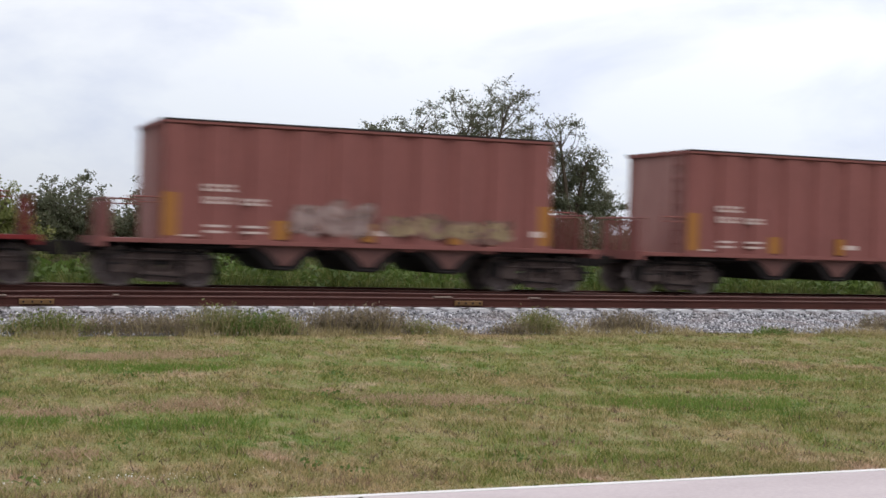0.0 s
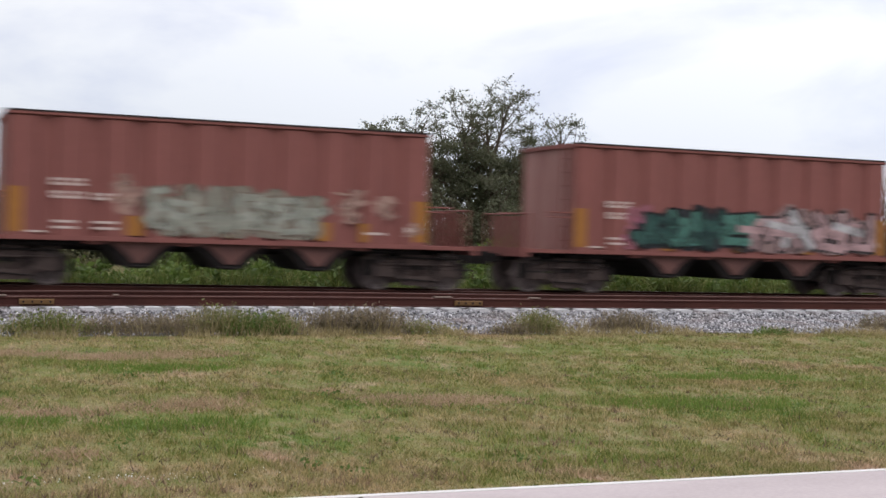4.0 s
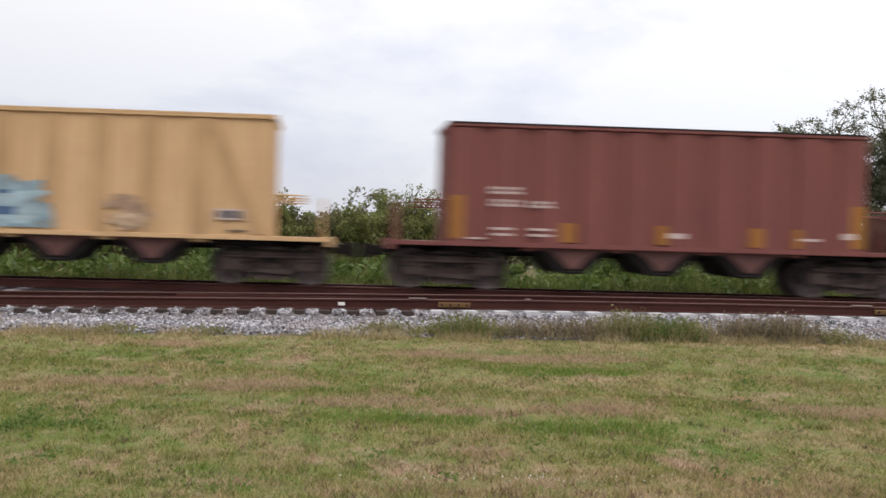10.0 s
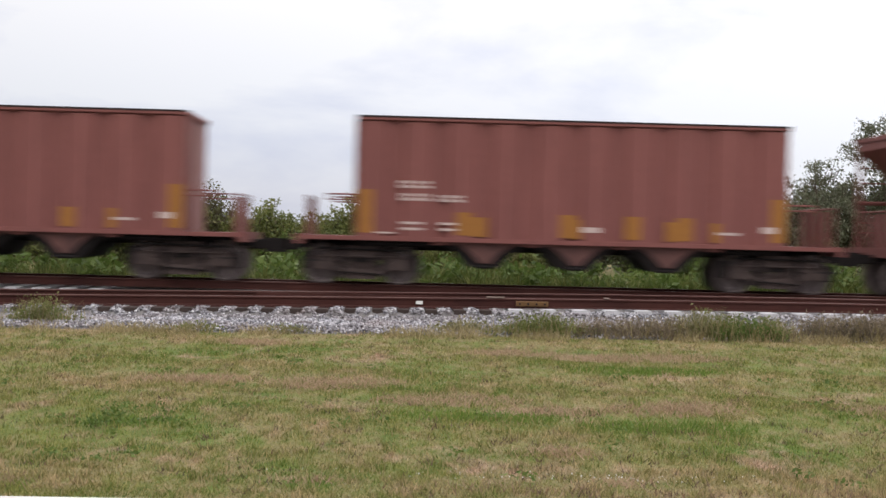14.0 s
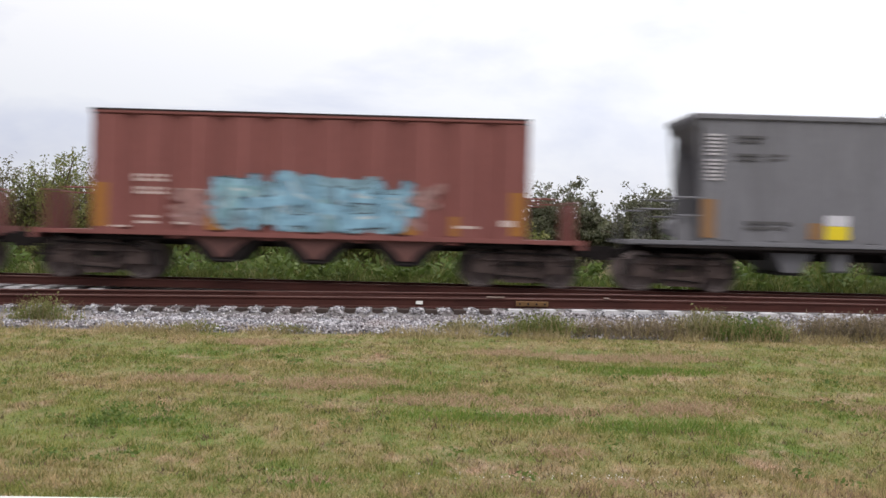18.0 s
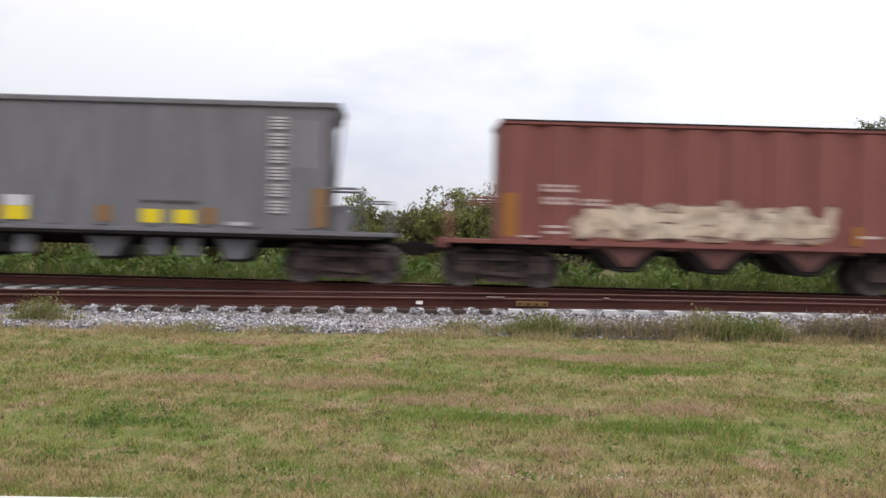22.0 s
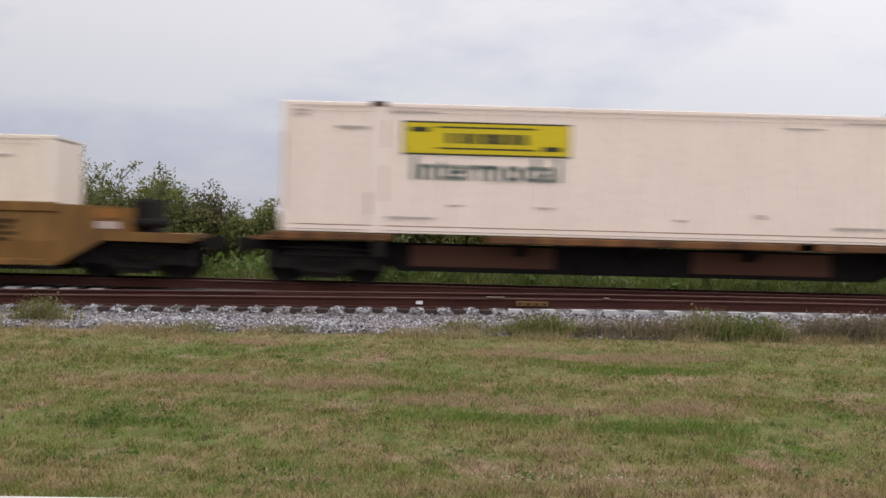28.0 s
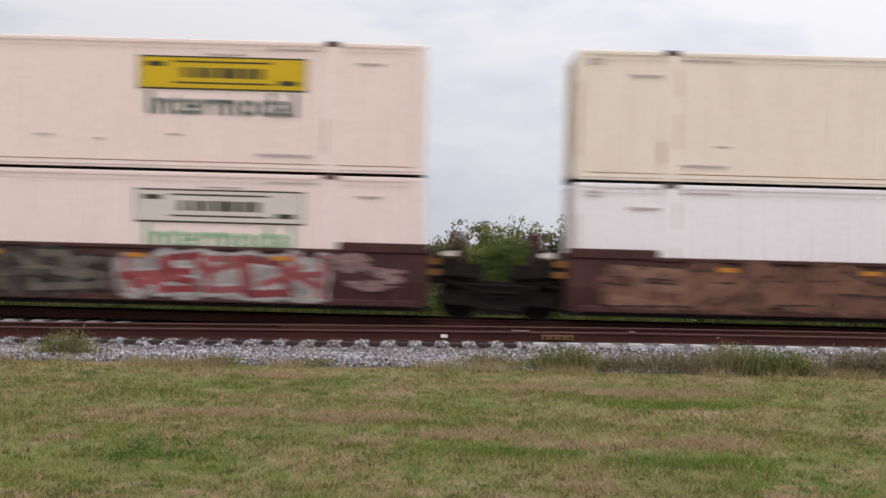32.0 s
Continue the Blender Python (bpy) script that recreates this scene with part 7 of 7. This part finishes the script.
smudges(cars["Y"], [(5.7, 6.8, 1.4, 2.5), (1.0, 2.4, 1.6, 2.0)], (0.34, 0.19, 0.16), 24)
smudges(cars["Y"], [(8.75, 9.5, 1.3, 2.3)], (0.50, 0.16, 0.30), 25)
tag(cars["Z"], 2.4, 7.1, 1.16, 2.30, (0.24, 0.28, 0.22), [(0.46, 0.58, 0.50), (0.50, 0.61, 0.53), (0.46, 0.58, 0.50), (0.40, 0.44, 0.24)], 5, 26, thick=0.32, rim=0.02)
graffiti(cars["Z"], 9.95, 11.0, 1.20, 2.25, [(0.55, 0.20, 0.30), (0.42, 0.10, 0.18), (0.60, 0.30, 0.38)], 1, 27, accents=4)
for x0 in (4.5, 5.95, 7.1, 2.2):
    bars(cars["AA"], "reflector", [(x0, x0 + 0.36, 1.15, 1.66)], ORANGE, -1.561, "bright orange reflective panel")
bars(cars["EE"], "stencil", [(1.1, 1.95, 1.75, 2.4), (6.4, 7.1, 1.3, 1.8), (8.3, 8.9, 1.4, 1.7)], spray((0.62, 0.45, 0.28)), -1.558, "cream primed patch")
bars(cars["EE"], "stencil", lines(1.2, 1.9, 1.9, 2.3, 3) + lines(8.3, 8.85, 1.45, 1.65, 2), BLACK_MARK, -1.561, "dark stencilled data, unreadable")
smudges(cars["FF"], [(1.6, 2.4, 1.5, 1.9), (2.9, 3.6, 1.3, 2.1), (4.2, 5.2, 1.2, 1.6), (6.0, 6.7, 1.2, 1.8), (7.4, 7.8, 1.2, 2.1)], (0.30, 0.18, 0.16), 28)
smudges(cars["FF"], [(0.02, 0.34, 1.9, 3.2)], (0.10, 0.24, 0.06), 29)
tag(cars["HH"], 2.7, 6.9, 1.16, 2.42, (0.12, 0.17, 0.20), [(0.27, 0.48, 0.60), (0.32, 0.53, 0.63), (0.25, 0.44, 0.48)], 6, 30, cloud=(0.25, 0.40, 0.46), thick=0.22, rim=0.03, shine=(0.46, 0.54, 0.56))
smudges(cars["HH"], [(6.8, 7.7, 1.3, 2.2), (1.8, 2.7, 1.3, 2.0)], (0.36, 0.22, 0.20), 31)
smudges(cars["II"], [(2.85, 3.5, 1.5, 2.2), (2.7, 3.3, 1.9, 2.1), (2.95, 3.4, 1.25, 1.5)], (0.075, 0.040, 0.040), 32)
tag(cars["JJ"], 1.3, 7.8, 1.15, 2.45, (0.20, 0.13, 0.19), [(0.60, 0.37, 0.28), (0.63, 0.41, 0.32)], 7, 33, cloud=(0.60, 0.38, 0.30), thick=0.27, rim=0.035, shine=(0.66, 0.50, 0.40))
bars(cars["JJ"], "graffiti", [(1.75 + i * 0.92, 1.95 + i * 0.92, 1.6 + 0.1 * (i % 2), 1.9 + 0.1 * (i % 2)) for i in range(7)], spray((0.14, 0.20, 0.10)), -1.582, "dark green sprayed dot", 0.05)
smudges(cars["JJ"], [(8.0, 9.0, 1.2, 2.0)], (0.36, 0.38, 0.16), 34)
smudges(cars["KK"], [(3.0, 3.5, 1.75, 1.95), (4.1, 4.5, 1.75, 1.95), (5.1, 5.5, 1.75, 1.95), (6.1, 6.5, 1.75, 1.95), (7.1, 7.5, 1.75, 1.95)], (0.11, 0.045, 0.038), 35)
smudges(cars["MM"], [(c - 0.36, c + 0.36, 1.42 + 0.06 * (i % 2), 2.14 + 0.05 * (i % 3)) for i, c in enumerate((3.3, 4.3, 5.25, 6.3, 7.35, 8.35))], (0.46, 0.345, 0.33), 36, under=(0.25, 0.12, 0.105))
tag(cars["NN"], 1.7, 7.3, 1.16, 1.98, (0.22, 0.11, 0.09), [(0.64, 0.51, 0.38), (0.68, 0.56, 0.43)], 7, 37, cloud=(0.44, 0.33, 0.26), thick=0.22, rim=0.02)
graffiti(cars["PP"], 0.2, 4.2, 1.15, 2.50, [(0.16, 0.28, 0.30), (0.30, 0.46, 0.50), (0.46, 0.44, 0.20), (0.10, 0.12, 0.13), (0.36, 0.22, 0.16)], 5, 38, accents=3)
graffiti(cars["PP"], 4.0, 7.0, 1.15, 2.55, [(0.12, 0.20, 0.16), (0.52, 0.20, 0.17), (0.16, 0.30, 0.26), (0.44, 0.26, 0.20)], 4, 39, accents=3)
graffiti(cars["PP"], 6.8, 9.5, 1.15, 2.55, [(0.46, 0.46, 0.12), (0.48, 0.52, 0.16), (0.52, 0.24, 0.20), (0.24, 0.38, 0.08), (0.50, 0.47, 0.36)], 4, 40, accents=3)
tag(cars["PP"], 0.3, 9.5, 1.16, 2.50, (0.10, 0.11, 0.11), [(0.50, 0.24, 0.20), (0.18, 0.36, 0.34), (0.44, 0.46, 0.15), (0.46, 0.43, 0.38), (0.12, 0.15, 0.15)], 11, 139, y=-1.582, thick=0.13, rim=0.02)
graffiti(cars["QQ"], 2.8, 8.0, 1.15, 2.20, [(0.26, 0.30, 0.25), (0.38, 0.42, 0.36), (0.44, 0.42, 0.38), (0.28, 0.22, 0.18)], 6, 41, accents=3)
smudges(cars["QQ"], [(1.4, 2.4, 1.2, 1.9), (8.1, 9.4, 1.2, 2.1), (0.4, 1.0, 1.5, 1.8)], (0.46, 0.38, 0.34), 42)
tag(cars["RR"], 1.6, 6.8, 1.16, 2.45, (0.09, 0.10, 0.14), [(0.26, 0.33, 0.44), (0.34, 0.42, 0.52), (0.46, 0.52, 0.58)], 7, 43, cloud=(0.20, 0.25, 0.33), thick=0.18, rim=0.04, shine=(0.46, 0.50, 0.54))
smudges(cars["RR"], [(7.4, 8.0, 1.3, 1.7), (7.8, 8.6, 1.2, 1.5)], (0.52, 0.32, 0.30), 44)
smudges(cars["RR"], [(0.4, 1.4, 1.3, 2.2), (6.9, 7.4, 1.4, 2.0), (8.0, 8.8, 1.6, 2.3)], (0.36, 0.25, 0.22), 45)
BLOCKS = [(1.60, 2.63, 1.14, 3.26), (2.63, 3.62, 1.73, 2.26), (3.62, 4.70, 1.14, 3.12), (5.50, 8.25, 2.62, 3.10), (5.50, 5.86, 2.2, 2.66), (6.88, 8.2, 2.36, 2.52), (5.50, 8.48, 1.76, 2.24), (4.98, 8.48, 1.14, 1.50)]
for x0, x1, z0, z1 in BLOCKS:
    bars(cars["SS"], "graffiti_outline", [(x0 - 0.035, x1 + 0.035, max(1.13, z0 - 0.035), z1 + 0.045)], spray((0.06, 0.05, 0.05)), -1.560, "thin dark sprayed outline")
    bars(cars["SS"], "graffiti", [(x0, x1, z0, z1)], spray((0.60, 0.525, 0.51), False), -1.564, "pale sprayed block")
bars(cars["SS"], "graffiti", [(2.74, 3.10, 2.48, 3.24), (2.78, 3.20, 1.14, 1.70), (5.90, 6.88, 2.28, 2.58), (7.9, 8.3, 2.28, 2.40), (5.0, 7.72, 1.52, 1.75), (8.50, 8.80, 1.14, 2.42), (4.95, 5.3, 1.42, 1.6)], spray((0.045, 0.038, 0.038)), -1.568, "dark sprayed stroke")
bars(cars["SS"], "graffiti", [(3.20, 3.58, 1.14, 1.48), (8.82, 9.50, 1.14, 2.36), (3.2, 3.6, 2.3, 3.05)], spray((0.50, 0.30, 0.33)), -1.566, "pink sprayed block")
part("graffiti", Shape().prism([(0.06, 1.14), (1.34, 1.14), (1.34, 2.70), (1.0, 2.5), (0.4, 2.0), (0.06, 1.7)], -1.564, -1.46), spray((0.48, 0.29, 0.32)), cars["SS"], "pink sprayed wedge")
bars(cars["SS"], "graffiti", [(0.4, 1.2, 2.1, 2.17), (0.3, 1.25, 1.85, 1.92), (0.35, 1.2, 1.62, 1.70), (0.6, 1.1, 1.38, 1.46)], spray((0.10, 0.07, 0.08)), -1.568, "dark sprayed stroke", 0.05)
bars(cars["SS"], "stencil", lines(1.72, 2.3, 2.0, 2.45, 4) + lines(7.3, 7.7, 1.3, 1.38, 1), BLACK_MARK, -1.568, "dark stencilled data, unreadable")
smudges(cars["SS"], [(1.7, 2.5, 2.5, 3.2), (3.7, 4.6, 1.3, 2.6), (6.2, 8.0, 2.7, 3.1), (6.4, 8.2, 1.8, 2.2), (5.3, 8.2, 1.2, 1.45)], (0.48, 0.42, 0.41), 146, y=-1.571, under=(0.56, 0.50, 0.48))
smudges(cars["TT"], [(1.5, 9.45, 1.14, 2.45)], (0.17, 0.15, 0.155), 48, solid=True)
tag(cars["TT"], 2.1, 9.1, 1.16, 2.28, (0.10, 0.105, 0.115), [(0.15, 0.38, 0.23), (0.26, 0.47, 0.42), (0.12, 0.33, 0.09), (0.54, 0.57, 0.55)], 8, 49, y=-1.566, cloud=(0.20, 0.27, 0.24), thick=0.24, rim=0.04, shine=(0.58, 0.60, 0.57))
bars(cars["TT"], "stencil", lines(0.2, 0.65, 2.1, 2.5, 3) + lines(1.05, 1.6, 2.1, 2.5, 3), spray((0.22, 0.30, 0.10)), -1.561, "green stencilled data, unreadable")

# intermodal part of the train
BED_S, BED_W = 1.16, 0.24


def load(mat, label, u, z, front=None):
    c = tagged(container_shape(mat, front=front), label, "shipping container", group="containers of the train")
    MOVING.append((c, u, z, CL))
    return c


def unit(root, label, u, group, length=CL):
    tagged(root, label, "railway wagon", group=group)
    MOVING.append((root, u, 0.0, length))
    return root


S = 0.75   # the cars behind the short slowing were placed from later moments
u_uu, u_vv, u_ww = -592.3 + S, -610.8 + S, -631.4 + S
unit(spine_car(False, True), "black spine car with worn orange edge beams", u_uu, "spine cars of the train")
unit(spine_car(False, False), "black spine car with worn orange edge beams", u_vv, "spine cars of the train")
unit(spine_car(True, False), "black spine car with worn orange edge beams", u_ww, "spine cars of the train")
for u in (u_uu, u_vv):
    c = load(GREEN_BOX, "dark green corrugated container on a spine car", u, BED_S)
    bars(c, "data_mark", lines(13.6, 14.1, 2.25, 2.42, 2) + lines(14.3, 14.8, 1.55, 1.72, 2) + lines(12.9, 13.4, 0.85, 1.02, 2) + lines(11.7, 12.2, 0.85, 0.95, 1) + lines(2.0, 2.5, 2.28, 2.42, 2)
         + lines(0.7, 1.3, 1.85, 2.0, 2) + lines(0.3, 1.6, 0.42, 0.55, 1) + lines(2.0, 2.5, 0.42, 0.55, 1) + lines(3.0, 4.4, 2.4, 2.48, 1), WHITE_MARK, -CW - 0.016, "white data marks, unreadable", 0.02)
c = load(CREAM, "cream corrugated container with a yellow sign", u_ww, BED_S)
container_marks(c, 2.70, YELLOW, True)

u_xx, u_yy, u_zz = -652.55 + S, -671.90 + S, -691.2 + S
xx = unit(well_car(WELL_TAN, False, True), "mustard-brown well car with graffiti", u_xx, "well cars of the train")
yy = unit(well_car(WELL_TAN, False, False), "mustard-brown well car with dark graffiti", u_yy, "well cars of the train")
zz = unit(well_car(WELL_TAN, True, False), "clean mustard-brown well car", u_zz, "well cars of the train")
c = load(BEIGE, "beige container sunk in a well car", u_xx, BED_W)
container_marks(c, 2.95, FADED_YELLOW, True)
c = load(WHITE_BOX, "white container with a gold sign, under another one", u_yy, BED_W)
container_marks(c, 2.80, GOLD, False, tall=True)
c = load(BEIGE, "beige container stacked on a white one", u_yy, BED_W + CH + 0.07, DARK_FRONT)
container_marks(c, 2.78, YELLOW, True)
c = load(CREAM, "cream container with a faded sign in a well car", u_zz, BED_W, DARK_FRONT)
container_marks(c, 2.80, FAINT_SIGN, True)
smudges(c, [(7.7, 8.15, 1.10, 1.45)], (0.45, 0.16, 0.16), 60, y=-CW - 0.018, floor=0)
GY = -1.485
tag(xx, 2.5, 7.0, 0.34, 1.46, (0.09, 0.08, 0.085), [(0.66, 0.60, 0.61), (0.62, 0.56, 0.57)], 5, 61, y=GY, floor=0.29, cloud=(0.40, 0.33, 0.32), thick=0.27, rim=0.05)
smudges(xx, [(2.2, 2.7, 0.9, 1.5), (6.9, 7.3, 0.9, 1.45), (4.2, 5.6, 0.8, 1.0)], (0.55, 0.10, 0.07), 161, y=GY - 0.016, floor=0.29)
for x0, x1, n, sd in ((2.0, 8.4, 8, 62), (9.0, 14.3, 7, 63)):
    graffiti(yy, x0, x1, 0.30, 1.42, [(0.13, 0.12, 0.125), (0.20, 0.19, 0.20), (0.08, 0.075, 0.08), (0.26, 0.25, 0.26)], n, sd, y=GY, floor=0.29, accents=3, wob=0.2)
    rr = random.Random(sd)
    bars(yy, "graffiti", [(a, a + rr.uniform(0.2, 0.36), b, b + rr.uniform(0.14, 0.3)) for a, b in [(rr.uniform(x0, x1 - 0.3), rr.uniform(0.5, 1.1)) for _ in range(n)]], spray((0.55, 0.52, 0.53)), GY - 0.018, "pale sprayed block", 0.05)
for car, x0 in ((xx, 10.0), (zz, 3.6)):
    bars(car, "name_board", [(x0 - 0.1, x0 + 2.95, 0.68, 1.06)], TOP_BLACK, -1.490, "black name board", 0.05)
    bars(car, "name_bar", [(x0 + 0.10 + 0.24 * k, x0 + 0.22 + 0.24 * k, 0.77, 0.97) for k in range(4)] + [(x0 + 1.70 + 0.2 * k, x0 + 1.81 + 0.2 * k, 0.77, 0.97) for k in range(6)], WHITE_MARK, -1.494, "white bars in place of lettering", 0.05)
for car in (xx, yy, zz):
    bars(car, "stencil", lines(0.5, 1.9, 0.95, 1.25, 3) + lines(14.3, 15.4, 0.75, 1.3, 4) + lines(1.0, 1.8, 0.5, 0.75, 2), spray((0.10, 0.055, 0.02)), -1.480, "dark stencilled data, unreadable", 0.05)
smudges(zz, [(12.3, 13.1, 0.98, 1.12)], (0.36, 0.15, 0.13), 64, y=-1.482, floor=0)

u_ab, u_ac = -714.65 + S, -734.15 + S
ab = unit(well_car(WELL_DARK, False, True), "dark maroon well car covered in faded graffiti", u_ab, "well cars of the train")
ac = unit(well_car(WELL_DARK, True, False), "dark maroon well car with red and white graffiti", u_ac, "well cars of the train")
c = load(WHITE_BOX, "white container with a gold sign, under another one", u_ab, BED_W)
container_marks(c, 9.45, GOLD, False, tall=True)
c = load(BEIGE, "beige container stacked on a white one", u_ab, BED_W + CH + 0.07)
container_marks(c, 9.45, YELLOW, True)
c = load(PINK_CREAM, "pinkish cream container with a faded sign and green word", u_ac, BED_W)
container_marks(c, 9.75, PALE_SIGN, True, ink=LIGHT_GREEN_INK)
c = load(PINK_CREAM, "pinkish cream container stacked on another one", u_ac, BED_W + CH + 0.07)
container_marks(c, 9.75, GOLD, True)
tag(ab, 0.7, 8.6, 0.34, 1.40, (0.07, 0.05, 0.045), [(0.29, 0.145, 0.09), (0.32, 0.17, 0.115), (0.26, 0.125, 0.08)], 5, 65, y=GY, floor=0.29, cloud=(0.23, 0.11, 0.075), thick=0.22, rim=0.05)
graffiti(ab, 7.9, 15.9, 0.34, 1.40, [(0.035, 0.024, 0.024), (0.09, 0.10, 0.08), (0.105, 0.035, 0.038), (0.05, 0.05, 0.055), (0.13, 0.10, 0.085)], 11, 66, y=GY, floor=0.29, accents=4, wob=0.2)
tag(ac, 9.4, 14.0, 0.34, 1.44, (0.52, 0.50, 0.47), [(0.34, 0.05, 0.055), (0.30, 0.06, 0.06), (0.40, 0.10, 0.10)], 5, 67, y=GY, floor=0.29, cloud=(0.42, 0.37, 0.35), thick=0.16, rim=0.06)
smudges(ac, [(14.2, 15.0, 1.0, 1.4), (14.9, 15.8, 0.75, 1.1), (14.4, 15.4, 0.6, 0.8)], (0.34, 0.24, 0.22), 167, y=GY, floor=0.29)
tag(ac, 5.0, 9.0, 0.34, 1.40, (0.06, 0.05, 0.045), [(0.21, 0.18, 0.14), (0.13, 0.11, 0.09)], 5, 68, y=GY, floor=0.29, cloud=(0.10, 0.08, 0.07))
# the tuft of leaves that grows on the dark cars
r = np.random.default_rng(9)
tuft = new("stowaway_plant", soup("stowaway_plant", leaves(np.array([-1.55, -0.6, 1.35]) + r.normal(0, 1, (420, 3)) * np.array([0.26, 0.2, 0.26]), 0.16, r), QUAD, LEAF_BRIGHT))
tuft.parent = ab
tagged(tuft, "bright green plant sprouting from the well car's end", kind="stuff")


def car_pose(u, z, length, t):
    x = u - U0 + ran(t)
    z0, z1 = float(rail_far(np.array(x))), float(rail_far(np.array(x + length)))
    tilt = math.degrees(math.atan2(z0 - z1, length))
    return pose(x, YT, z0 + 0.003 + z, 0, tilt, 0)


def motions():
    """The train runs past from end to end of the clip; each wheel set turns while its car is near."""
    times = [0.5 * i for i in range(34)] + [16.9, 17.25, 17.6] + [18.0 + 0.5 * i for i in range(29)]
    for ob, u, z, length in MOVING:
        walk(ob, [(t, car_pose(u, z, length, t)) for t in times])
        wheels = [c for c in ob.children_recursive if c.name.startswith("wheelset")]
        if not wheels:
            continue
        near = [i / FPS for i in range(0, 32 * FPS + 1) if -32 < u - U0 + ran(i / FPS) + length / 2 < 48]
        if not near:
            continue
        turn = sorted(set([0.0] + near + [32.0]))
        for w in wheels:
            p = w.matrix_basis.translation.copy()
            n0 = near[0]
            walk(w, [(t, pose(p.x, p.y, p.z, 0, 84.0 * round((min(max(t, n0), near[-1]) - n0) * FPS), 0)) for t in turn])


motions()
